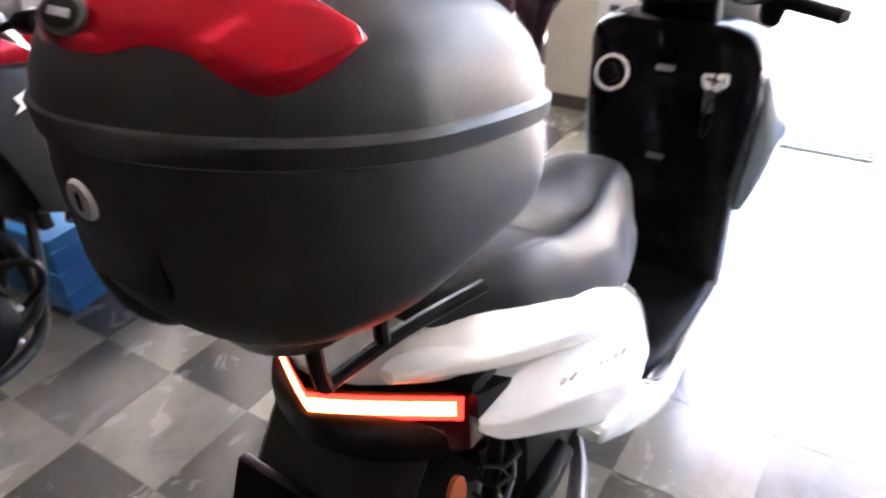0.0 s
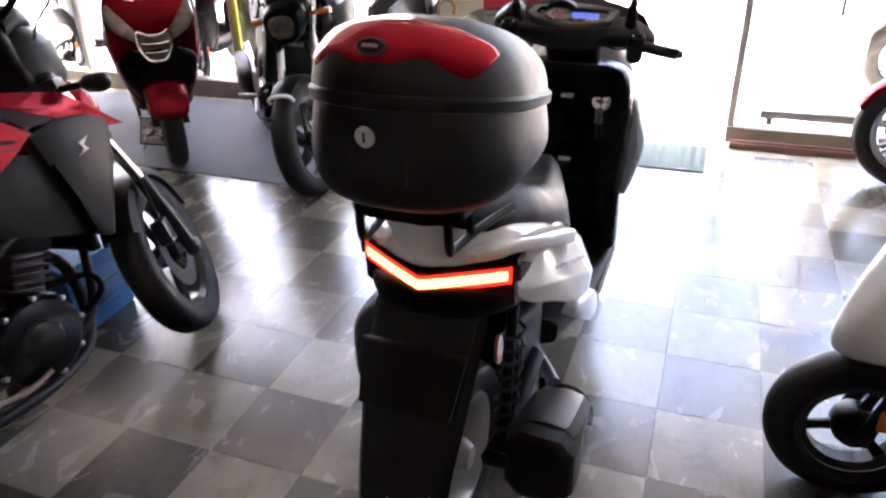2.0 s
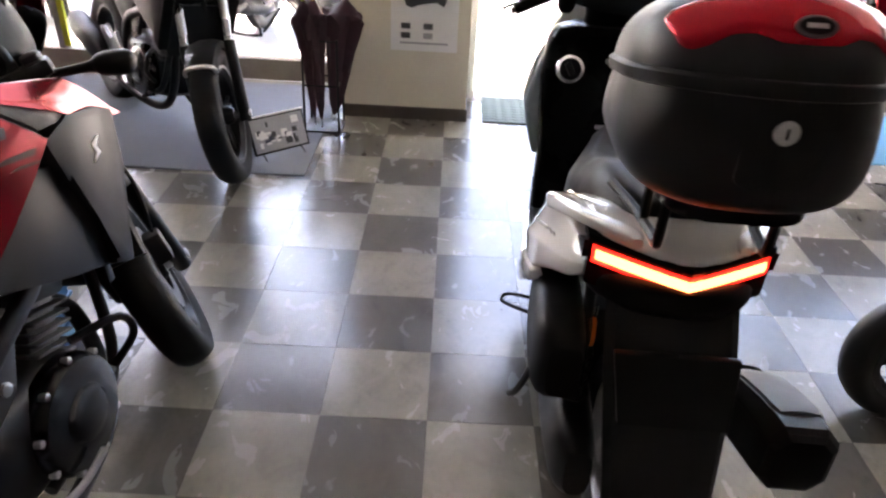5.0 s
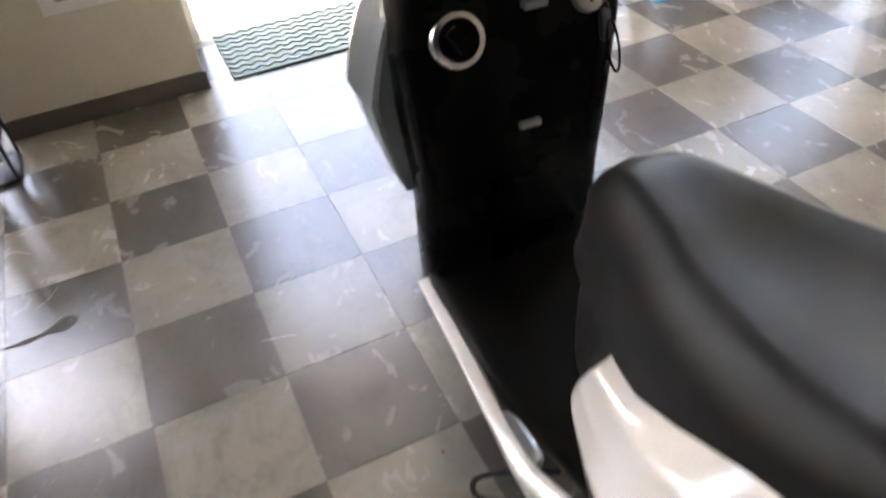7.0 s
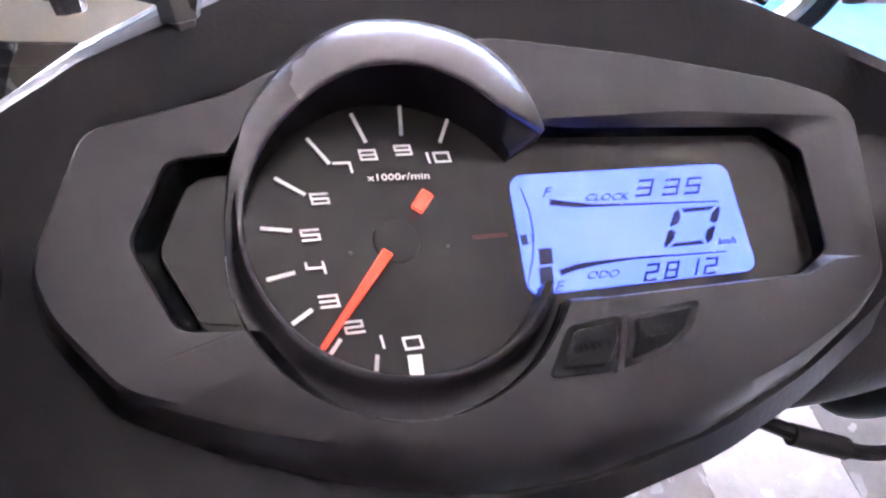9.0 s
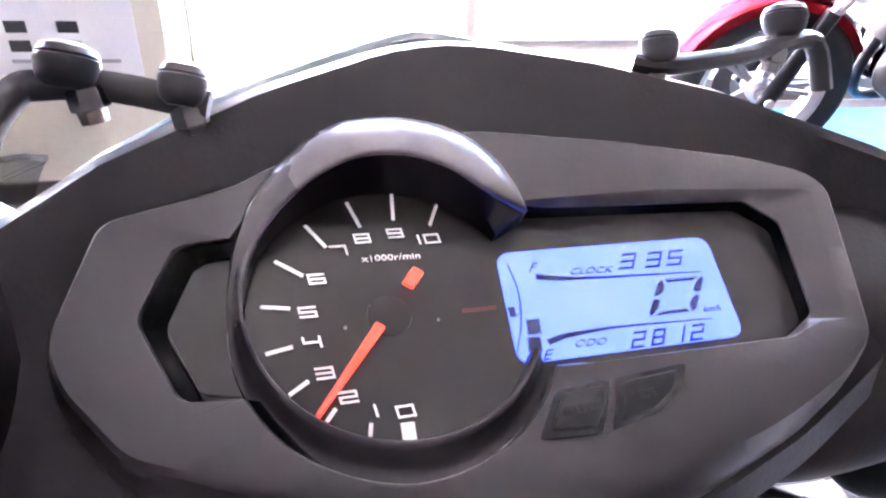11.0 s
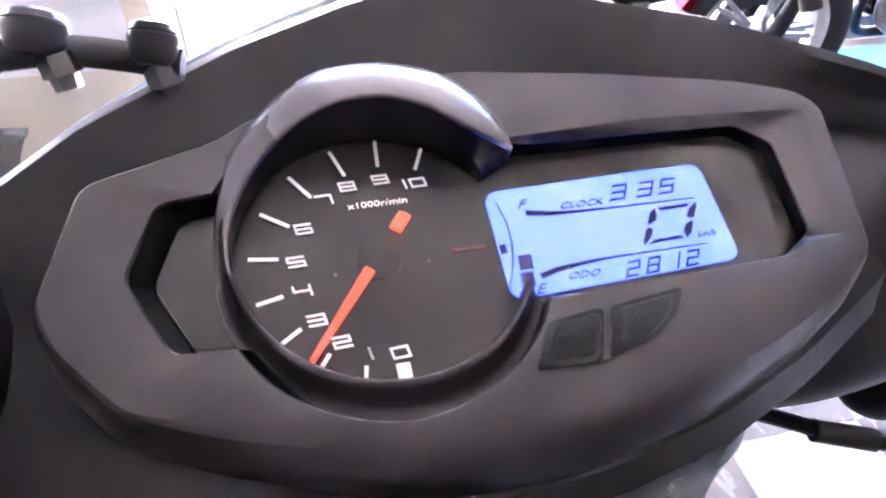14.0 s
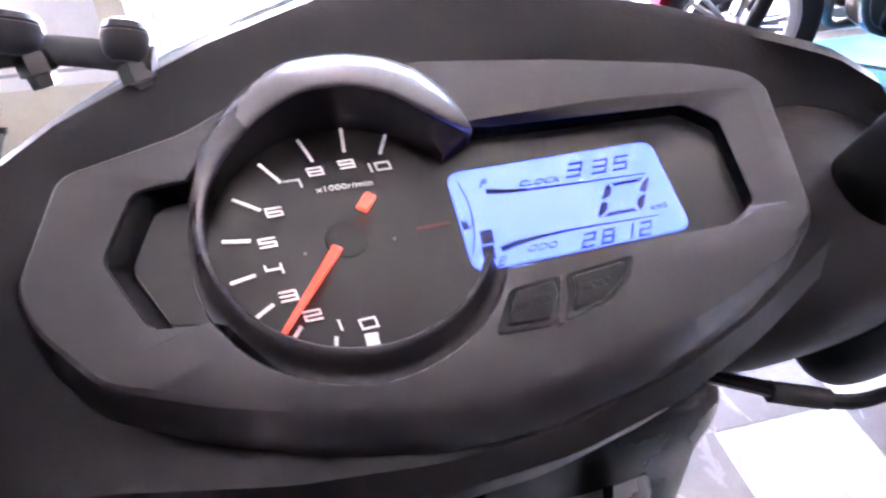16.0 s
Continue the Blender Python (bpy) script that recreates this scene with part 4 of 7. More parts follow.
crease = soften([(50, 33.0), (104, 34.0), (167, 30.0), (150.5, -24.5), (141, -22.5), (127, -27.0), (44, -26.8)], 2.0)
turns = sorted(set([round(2 * math.pi * k / 300, 4) for k in range(300)] + [round(math.atan2(v, u - UC) % (2 * math.pi), 4) for u, v in face_edge + inner]))
turns = [a for a, b in zip(turns, turns[1:] + [9.0]) if b - a > 0.0012]
rim_rows = [[] for k in range(10)]
wall_rows = [[], [], []]
plate = []
for a in turns:
    c, s = math.cos(a), math.sin(a)
    rf = polar(face_edge, UC, 0, a)
    rs = max(polar(seam_edge, UC, 0, a), rf + 1.2)
    ri = min(polar(inner, UC, 0, a), rf - 3.0)
    low = min(max((-s - 0.05) / 0.3, 0.0), 1.0)
    east = min(max((c - 0.2) / 0.3, 0.0), 1.0)
    rc = max(polar(crease, UC, 0, a), ri + 0.7) if c > 0.05 else ri + 1.2
    rc = min(rc, rf - 0.8)
    hi = 7.6 - 1.8 * east
    hc = 8.6
    hf = 8.8 - 1.2 * low * (1 - east)
    hs = -2.0 - 10.0 * low
    rows = [(rs + 0.4, hs - 8.0)]
    for th in (90, 66, 42, 20, 0):
        rows.append((rf + (rs - rf) * math.sin(radians(th)), hs + (hf - hs) * math.cos(radians(th))))
    rows += [(rc + 0.3, hc), (rc - 0.3, hc - 0.1), (ri + 0.25, hi + 0.1), (ri, hi - 0.5)]
    for row, (r, h) in zip(rim_rows, rows):
        row.append(V((UC + r * c) * mm, r * s * mm, h * mm))
    inset = 6.0 * min(max((-c - 0.80) / 0.12, 0.0), 1.0)
    for row, (r, h) in zip(wall_rows, ((ri + 0.02, hi - 0.4), (ri - 0.5 * inset - 0.3, 3.0), (ri - inset - 0.5, -1.0))):
        row.append(V((UC + r * c) * mm, r * s * mm, h * mm))
    plate.append(((UC + (ri + 1.2) * c) * mm, (ri + 1.2) * s * mm))
cluster = scooter
part("bezel", rings_mesh(rim_rows, cap=False), M["dash_plastic"], cluster, "warm dark grey dash bezel", xf=D, angle=30)
part("window_wall", rings_mesh(wall_rows, cap=False), M["dash_wall"], cluster, "shiny black inner wall of the dash", xf=D)
dial = part("dial_face", prism(plate, -4 * mm, 0, xy(0)), M["dial"], cluster, "matt black dial face", xf=D)
# satin hood round the dial: a tall visor above, a narrow ring below, lined in black
hood, lining = [], []
for k in range(121):
    g = 29 + (330 - 29) * k / 120
    c, s = math.cos(radians(g)), math.sin(radians(g))
    lip = float(np.interp(g, [29, 33, 38, 44, 55, 330], [55.5, 51.5, 47.5, 44.8, 43.6, 43.6]))
    top = float(np.interp(g, [29, 34, 42, 58, 78, 98, 118, 132, 150, 180, 330], [8.0, 12, 17, 20.5, 21.5, 20.5, 16.5, 13, 10.2, 8.8, 8.4]))
    out = float(np.interp(g, [29, 34, 41, 48, 56, 66, 79, 96, 110, 122, 137, 148, 165, 180], [56.5, 58, 60.5, 63.5, 66, 67.5, 67, 65.5, 61, 57, 53.2, 50.2, 47.8, 47.3])) if g < 180 else ring_r(g) - 0.5
    base = float(np.interp(g, [29, 36, 140, 165, 190, 330], [7.5, 9.5, 8.0, 5.0, 2.0, 2.0]))
    visor = float(np.interp(g, [150, 185], [1.0, 0.0]))
    prof = [(lip - 0.9, top - 3.0), (lip - 0.75, top - 1.0), (lip - 0.2, top - 0.25), (lip + 0.6, top)]
    for f in (0.15, 0.3, 0.45, 0.6, 0.78, 0.9, 1.0):
        dome, cone = (1 - f ** 2.2) ** 0.62, (1.0, 0.86, 0.5, 0.2, 0.05, 0.0, 0.0)[min(int(f * 7.2), 6)]
        prof.append((lip + 0.6 + (out - lip - 0.6) * f, base + (top - base) * (visor * dome + (1 - visor) * cone)))
    prof += [(out + 0.15, base - 3.0), (out + 0.2, -6.0), (lip + 1.5, -6.0)]
    hood.append([V((DC[0] + r * c) * mm, (DC[1] + r * s) * mm, h * mm) for r, h in prof])
    lining.append([V((DC[0] + r * c) * mm, (DC[1] + r * s) * mm, h * mm) for r, h in ((min(42.5, lip - 1), -1.0), (min(42.9, lip - 0.95), top * 0.5), (lip - 1.0, top - 1.2), (lip - 0.2, top - 1.4), (lip + 1.0, -1.0))])
# lower part of the hood, its shade painted with a darker material
part("dial_ring", rings_mesh(hood[62:]), M["ring_shade"], cluster, "grooved lower ring of the hood, coloured darker for shade", xf=D, angle=60)
ring = part("dial_hood", rings_mesh(hood[:63]), M["dash_silver"], cluster, "satin dark silver hood round the dial", xf=D, angle=50)
part("hood_lining", rings_mesh(lining), M["hood_black"], ring, "black lining of the hood", xf=D, angle=50)
# warning-lamp window at the side of the dial
lug = soften([(-61.5, 2.0), (-53.5, 20.5), (-41, 22.5), (-41, -20.5), (-53, -18.5)], 2.5)
part("warning_lamp_window", prism([(u * mm, v * mm) for u, v in lug], -1 * mm, 0.6 * mm, xy(0)), M["dial"], cluster, "dark warning lamp window", xf=D)
# scale: outer and inner end of each mark
marks = [(-0.9, -39.0, -0.6, -33.5), (-11.6, -37.2, -10.4, -32.2), (-22.9, -31.0, -19.2, -26.8), (-31.0, -21.3, -25.4, -18.0), (-36.0, -8.6, -28.5, -7.3), (-36.1, 6.2, -27.9, 4.8), (-30.7, 21.2, -23.0, 15.4), (-20.3, 33.5, -14.9, 24.9), (-6.1, 41.5, -3.2, 31.5), (9.3, 44.0, 8.0, 33.5), (24.6, 40.3, 19.6, 30.5)]
spots = [(-0.4, -30.2), (-8.8, -28.9), (-15.3, -24.0), (-20.7, -16.2), (-23.0, -6.5), (-23.1, 3.2), (-19.1, 14.0), (-11.2, 23.5), (-3.2, 27.3), (7.6, 28.4), (18.2, 25.4)]
for k, ((a, b, c, d), (u, v)) in enumerate(zip(marks, spots)):
    p, q = V(a * mm, b * mm, 0), V(c * mm, d * mm, 0)
    w = (q - p).normalized().orthogonal()
    w = V(-(q - p).normalized().y, (q - p).normalized().x, 0) * (1.9 if k == 0 else 0.55) * mm
    part("scale_mark", prism([(x.x, x.y) for x in (p - w, q - w, q + w, p + w)], 0, 0.0004, xy(0.0002)), M["white_print"], dial, xf=D)
    num = bmesh.new()
    for n, ch in enumerate(str(k)):
        wide = 4.6 if ch != "1" else 0.2
        du = 0 if k < 10 else (-3.6, 1.0)[n]
        digit(ch, wide * mm, 3.0 * mm, 0.62 * mm, -0.12, 0.0, (u + du) * mm, v * mm, bm=num)
    part("numeral", num, M["white_print"], dial, xf=D @ pose(0, 0, 0.0002))
words("scale_legend", "x1000r/min", 0.0030, M["white_print"], dial, D @ pose(0.0048, 0.0195, 0.0003, 0, 0, -1), 1.35)
part("dim_red_bar", box(0.0285, -0.0015, 0.0004, 0.011, 0.0012, 0.0004), M["red_print"], dial, xf=D)
NB = D @ pose(0.0005, -0.0005, 0.0035, 0, 0, math.degrees(math.atan2(-25.3, -23.2) + 0.03))
needle = part("needle", prism([(0.006, -0.0016), (0.0385, -0.0007), (0.0385, 0.0007), (0.006, 0.0016)], 0, 0.0012, xy(0), 0.0003, 1), M["needle"], dial, "glowing orange red needle", xf=NB)
part("needle_tail", prism([(-0.0165, -0.0019), (-0.0095, -0.0019), (-0.0095, 0.0019), (-0.0165, 0.0019)], 0, 0.0012, xy(0), 0.0003, 1), M["needle"], needle, xf=NB)
part("needle_hub", lathe([(-0.0038, 0.0068), (-0.0031, 0.0066), (-0.0028, 0.0056), (-0.0028, 0.0005)], 28, "z"), M["dial"], needle, xf=D @ pose(0.0005, -0.0005, 0.0035))
for u, v in ((15, -3.5), (-13, -3.0)):
    part("dial_pin", lathe([(0, 0.0005), (0.0005, 0.0005), (0.0005, 0.0001)], 8, "z"), M["bolt_steel"], dial, xf=D @ pose(u * mm, v * mm, 0))
# lit display
lcd_poly = rounded(0.0800, 0.0385, 0.004, 5)
lcd = part("display", prism([(u + 0.0775 + 0.08 * v, v - 0.0017) for u, v in lcd_poly], 0, 0.0008, xy(0), 0.0002, 1), M["lcd"], cluster, "lit blue liquid crystal display", xf=D)
LX = D @ pose(0, 0, 0.0011)
def lcd_digits(name, text, u, v, w, h, thick, step, slant=0.18):
    for k, ch in enumerate(text):
        bm = digit(ch, w * mm if ch != "1" else 0.01 * mm, h * mm, thick * mm, slant, 0.0, (u + k * step + (1.6 if ch == "1" else 0)) * mm, v * mm)
        part(name, bm, M["lcd_ink"], lcd, xf=LX)
lcd_digits("clock_digit", "3", 84.6, 10.3, 4.9, 5.2, 0.85, 6, 0.62)
lcd_digits("clock_digit", "35", 94.6, 10.0, 4.9, 5.2, 0.85, 8.4, 0.62)
SW, SH, ST = 9.0, 6.4, 1.35
def speed_stroke(pts):
    part("speed_stroke", prism([((97.4 + x + 0.72 * y) * mm, (-4.4 + y) * mm) for x, y in pts], 0, 0.0003, xy(0)), M["lcd_ink"], lcd, xf=LX)
for e in (-1, 1):
    speed_stroke([(-SW + 2.6, e * SH), (SW - 2.6, e * SH), (SW - 4.0, e * (SH - ST)), (-SW + 4.0, e * (SH - ST))])
    for f in (-1, 1):
        speed_stroke([(e * (SW - 1.2), f * SH), (e * SW, f * (SH - 1.2)), (e * SW, f * 0.9), (e * (SW - 1.2), f * 0.5), (e * (SW - 2.3 * ST), f * 1.5), (e * (SW - 2.3 * ST), f * (SH - ST - 1.1))])
lcd_digits("trip_digit", "2812", 77.3, -18.2, 3.9, 4.8, 0.8, 7.2, 0.62)
words("clock_word", "CLOCK", 0.0034, M["lcd_ink"], lcd, LX @ pose(0.0695, 0.0080, 0, 0, 0, -2), 1.35, 0.5)
words("trip_word", "ODO", 0.0034, M["lcd_ink"], lcd, LX @ pose(0.0603, -0.0172, 0, 0, 0, -2), 1.35, 0.5)
words("unit_word", "km/h", 0.0034, M["lcd_ink"], lcd, LX @ pose(0.1080, -0.0104, 0, 0, 0, -2), 1.0, 0.5)
words("full_letter", "F", 0.0045, M["lcd_ink"], lcd, LX @ pose(0.0492, 0.0110, 0), 1.3, 0.5)
words("empty_letter", "E", 0.0048, M["lcd_ink"], lcd, LX @ pose(0.0447, -0.0196, 0), 1.3, 0.5)
def lcd_line(name, pts, r):
    rows = []
    for k, ((a, b), r0) in enumerate(zip(pts, r)):
        p, q = V(*pts[max(k - 1, 0)], 0), V(*pts[min(k + 1, len(pts) - 1)], 0)
        t = (q - p).normalized() * r0 * mm
        rows.append([V(a * mm + t.y, b * mm - t.x, 0), V(a * mm - t.y, b * mm + t.x, 0), V(a * mm - t.y, b * mm + t.x, 0.0002), V(a * mm + t.y, b * mm - t.x, 0.0002)])
    bm = rings_mesh(rows)
    part(name, bm, M["lcd_ink"], lcd, xf=LX)
lcd_line("curved_line", [(50, 7.6), (57, 6.2), (64, 5.5), (76, 4.9), (110.5, 3.7)], (1.1, 0.95, 0.6, 0.42, 0.2))
lcd_line("curved_line", [(47.0, -15.4), (53, -14.0), (62, -13.4), (72, -13.1), (106.5, -14.0)], (1.0, 0.95, 0.7, 0.45, 0.2))
lcd_line("gauge_arc", [(41.7, 13), (42.6, 5), (41.8, -3), (39.6, -10), (35.6, -18.6)], (0.2, 0.25, 0.25, 0.25, 0.2))
for v in (-9.8, -15.7):
    part("fuel_bar", prism([(-0.0026, -0.0026), (0.0019, -0.0026), (0.0027, 0.0026), (-0.0018, 0.0026)], 0, 0.0002, xy(0)), M["lcd_ink"], lcd, xf=LX @ pose((46.2 + 0.24 * v) * mm, v * mm, 0))
part("pump_sign", box(0, 0, 0, 0.0022, 0.0034, 0.0002), M["lcd_ink"], lcd, xf=LX @ pose(0.0385, -0.0040, 0))
part("pump_hose", tube([(0.0400, -0.0050, 0.0001), (0.0412, -0.0044, 0.0001), (0.0410, -0.0024, 0.0001)], 0.0002, 6), M["lcd_ink"], lcd, xf=LX)
# two push buttons, each on a raised black plate that paints its recess dark
BUTTONS = ([(31.8, -46.4), (40.6, -33.4), (57.6, -32.2), (56.8, -38.5), (49.8, -47.4)], [(59.6, -32.4), (84.6, -30.6), (79.8, -38.0), (69.8, -44.0), (53.4, -47.0), (58.2, -39.0)])
for pts in BUTTONS:
    cu, cv = sum(p[0] for p in pts) / len(pts), sum(p[1] for p in pts) / len(pts)
    bw = part("button_well", prism([(u * mm, v * mm) for u, v in soften(pts, 2.2)], 0.004, 0.0091, xy(0)), M["dash_wall"], cluster, "black plate painted for the dark recess of a dash button", xf=D)
    cap = [soften([(cu + (u - cu) * f, cv + (v - cv) * f) for u, v in pts], 1.8 * f) for f in (0.75, 0.75, 0.69, 0.40, 0.1)]
    part("push_button", rings_mesh([[V(u * mm, v * mm, (h + 0.05 * (v - cv)) * mm) for u, v in row] for row, h in zip(cap, (7.0, 9.6, 10.2, 10.5, 10.5))]), M["button_black"], bw, "soft black push button", xf=D)
part("button_bridge", prism([(0.0508, -0.0478), (0.0532, -0.0478), (0.0594, -0.0325), (0.0584, -0.0322)], 0.007, 0.0098, xy(0), 0.0004), M["dash_plastic"], cluster, "thin bridge between the dash buttons", xf=D)
words("button_word", "SELECT", 0.0034, M["grey_plastic"], bw, D @ pose(0.0460, -0.0400, 0.0107, 0, 0, 4), 1.1)
words("button_word", "RESET", 0.0034, M["grey_plastic"], bw, D @ pose(0.0672, -0.0385, 0.0107, 0, 0, 4), 1.1)

# cowl of the handlebar
def cowl_section(d):
    """Outline across the cowl, as (v, h), d mm from its middle."""
    a = abs(d)
    ridge = np.interp(a, [0, 20, 66, 115, 150, 185, 212, 228], [104, 102, 89, 71, 52, 36, 20, 2])
    back = np.interp(a, [0, 40, 80, 115, 150, 185, 212, 228], [-80, -77, -68, -56, -44, -36, -32, -24])
    hr = np.interp(a, [0, 60, 115, 150, 185, 212, 228], [13, 10, 4, -3, -14, -22, -38] if d < 0 else [13, 12, 10, 8, 4, -6, -30])
    hb = np.interp(a, [0, 60, 115, 150, 185, 212, 228], [-12, -12, -14, -20, -27, -34, -46])
    deep = np.interp(a, [0, 60, 115, 150, 185, 205], [-96, -94, -90, -86, -80, -66])
    mid = np.interp(a, [0, 115, 150, 205], [-13, -15, -18, -34])
    return [(back + 30, deep * 0.92), (back + 12, deep * 0.62), (back + 2, (hb + deep) * 0.36), (back, hb), (back + 7, hb + 6), (back * 0.7, mid + 6), (back * 0.35, mid + 4), (ridge * 0.3, mid + 4), (ridge * 0.62, (mid + hr) / 2 + 2), (ridge - 8, hr - 1), (ridge - 2, hr), (ridge + 6, hr - 5), (ridge + 22, hr - 30), (ridge + 26, deep * 0.7), (ridge * 0.6, deep), (ridge * 0.2, deep - 6)]
rings = []
for d in np.linspace(-228, 228, 46):
    rings.append([V(d * mm, v * mm, h * mm) for v, h in cowl_section(d)])
DC4 = D @ pose(UC * mm, 0, 0, 0, 0, 5)
part("handlebar_cowl", rings_mesh(rings), M["cowl_dark"], scooter, "grained black handlebar cowl", xf=DC4, angle=32)
part("front_rim", tube(dmm([(-180, 38, -34), (-115, 82, -12), (-22, 116, -2), (22, 116, -2), (115, 82, -12), (180, 38, -34)]), 0.004, 8, 4), M["pale_blue"], scooter, xf=DC4)

def grip_side(s):
    """Bar, grip, lever, switch box, mirror and guard of one side; s: -1 or 1."""
    end = V(-0.282, -0.061, -0.094) if s < 0 else V(0.358, -0.094, -0.045)
    root = V(-0.107, -0.024, -0.020) if s < 0 else V((UC + s * 150) * mm, -0.030, -0.058)
    way = (end - root).normalized()
    def along(t, up=0.0, fwd=0.0):
        return root + way * t + V(0, fwd, up)
    L = (end - root).length
    part("handlebar", tube([along(0.03), along(L)], 0.011, 12), M["dark_metal"], scooter, xf=D)
    ribs = [(L - 0.125, 0.0145), (L - 0.120, 0.0166)] + [(L - 0.112 + 0.0035 * k, 0.0166 if k % 3 else 0.0157) for k in range(30)] + [(L - 0.004, 0.0166), (L, 0.0135)]
    g = tube([along(t) for t, r in ribs], [r for t, r in ribs], 16, 1)
    part("grip", g, M["grip_rubber"], scooter, "ribbed black rubber grip", xf=D)
    part("bar_end", tube([along(L), along(L + 0.012)], [0.012, 0.009], 12), M["gun_metal"], scooter, xf=D)
    if s < 0:
        wing = [(132, 14, -44, 40, 10, 28, 2.6), (145, 14, -34, 46, 24, 36, 2.8), (166, 14, -23, 50, 38, 42, 2.7), (190, 13, -23, 48, 38, 42, 2.6), (212, 10, -28, 40, 28, 36, 2.6), (230, 7, -34, 28, 18, 26, 2.5), (239, 5, -37, 14, 9, 13, 2.4), (241, 5, -37, 3, 2, 3, 2.2)]
    else:
        wing = [(62, 2, -50, 50, 12, 24, 2.6), (80, 2, -44, 58, 20, 32, 2.8), (110, 0, -40, 62, 27, 36, 2.8), (150, -1, -38, 60, 29, 36, 2.8), (185, -4, -40, 52, 27, 34, 2.7), (212, -8, -44, 42, 23, 30, 2.6), (234, -10, -48, 30, 16, 22, 2.5), (246, -12, -50, 14, 8, 12, 2.4), (248, -12, -50, 3, 2, 3, 2.2)]
    shell = body([((UC + s * d) * mm, v * mm, h * mm, w * mm, up * mm, dn * mm, e) for d, v, h, w, up, dn, e in wing], "x", 28, 4)
    part("bar_cover", shell, M["cowl_dark"], scooter, "rounded black cover over the handlebar", xf=D, angle=40)
    pc = V(-0.138, -0.052, -0.002) if s < 0 else V(0.236, -0.046, -0.022)
    sw = part("switch_box", body([(-0.085, pc.x, pc.y, 0.018, 0.018, 0.018, 2.6), (-0.07, pc.x, pc.y, 0.024, 0.024, 0.024, 2.8), (-0.025, pc.x, pc.y, 0.027, 0.026, 0.026, 2.8), (-0.006, pc.x, pc.y, 0.026, 0.025, 0.025, 2.8), (0.0, pc.x, pc.y, 0.021, 0.020, 0.020, 2.8)], "z", 28, 3), M["satin_black"], scooter, "black switch housing with white signs", xf=D @ pose(0, 0, pc.z))
    part("switch_recess", lathe([(-0.004, 0.0135), (0.0008, 0.0135), (0.0008, 0.0105), (-0.003, 0.010), (-0.003, 0.0005)], 24, "z", (pc.x + s * 0.008, pc.y, 0.0006 + pc.z)), M["dash_wall"], sw, xf=D)
    part("rocker_switch", box(pc.x + s * 0.008, pc.y - 0.001, 0.002 + pc.z, 0.012, 0.011, 0.009, 0.0025), M["satin_black"], sw, xf=D)
    for k in (0, 1):
        at = D @ pose(pc.x - s * (0.0105 - 0.001 * k), pc.y + 0.0015 - 0.007 * k, 0.0008 + pc.z, 0, 0, 12)
        part("lamp_sign", prism([(0.0012, -0.0017), (0.0026, -0.0014), (0.0032, 0), (0.0026, 0.0014), (0.0012, 0.0017)], 0, 0.0004, xy(0)), M["white_print"], sw, xf=at)
        for j in range(4):
            part("sign_line", box(-0.0016, -0.0014 + 0.00095 * j, 0.0002, 0.0042, 0.0004, 0.0004, m=pose(0, 0, 0, 0, 0, 0 if k == 0 else -14)), M["white_print"], sw, xf=at)
    for du, dv in ((0.011, -0.017), (0.004, -0.024)):
        part("switch_button", box(pc.x - s * du, pc.y + dv, -0.002 + pc.z, 0.006, 0.0035, 0.008, 0.0012), M["grey_plastic"], sw, xf=D)
    lev = tube([along(L - 0.165, -0.030, 0.045), along(L - 0.125, -0.045, 0.088), along(L - 0.06, -0.050, 0.102), along(L + 0.012, -0.052, 0.102)], [0.010, 0.008, 0.0065, 0.006], 10, 5, flat=0.6)
    part("brake_lever", lev, M["dark_metal"], scooter, xf=D)
    part("lever_tip", lathe([(-0.008, 0.002), (-0.006, 0.007), (0.006, 0.007), (0.008, 0.002)], 12, "x", tuple(along(L + 0.014, -0.052, 0.102))), M["steel"], scooter, xf=D)
    # mirror on its boss and stem
    if s < 0:
        nb, jt, mid, elbow, mc = V(-0.127, -0.014, 0.050), V(-0.128, 0.034, 0.058), V(-0.170, 0.040, 0.082), V(-0.262, 0.045, 0.130), V(-0.335, 0.046, 0.143)
    else:
        nb, jt, mid, elbow, mc = V(0.213, -0.014, 0.062), V(0.221, 0.020, 0.098), V(0.238, 0.026, 0.118), V(0.312, 0.026, 0.154), V(0.372, 0.028, 0.184)
    part("mirror_boss", body([(-0.045, nb.x, nb.y, 0.020, 0.020, 0.020, 2.2), (-0.02 + nb.z - 0.05, nb.x, nb.y, 0.018, 0.018, 0.018, 2.2), (nb.z - 0.030, nb.x, nb.y, 0.015, 0.015, 0.015, 2.2), (nb.z - 0.008, nb.x, nb.y, 0.0115, 0.0115, 0.0115, 2.2)], "z", 20, 3), M["satin_black"], scooter, xf=D)
    base = part("mirror_stem", tube([nb, jt, mid, elbow, mc + V(0, 0.01, -0.01)], [0.007, 0.0075, 0.006, 0.0055, 0.0055], 10, 4), M["satin_black"], scooter, xf=D)
    part("stem_nut", lathe([(-0.009, 0.0098), (0.003, 0.0098), (0.005, 0.0084), (0.007, 0.0080), (0.008, 0.002)], 6, "z", tuple(nb)), M["dark_metal"], base, "dull hexagon nut", xf=D)
    part("stem_sleeve", tube([nb + (jt - nb) * 0.22, nb + (jt - nb) * 0.26, jt, jt + (jt - nb) * 0.05], [0.0105, 0.0115, 0.0110, 0.0095], 16, 1), M["stem_grey"], base, "grey sleeve on the mirror stem", xf=D)
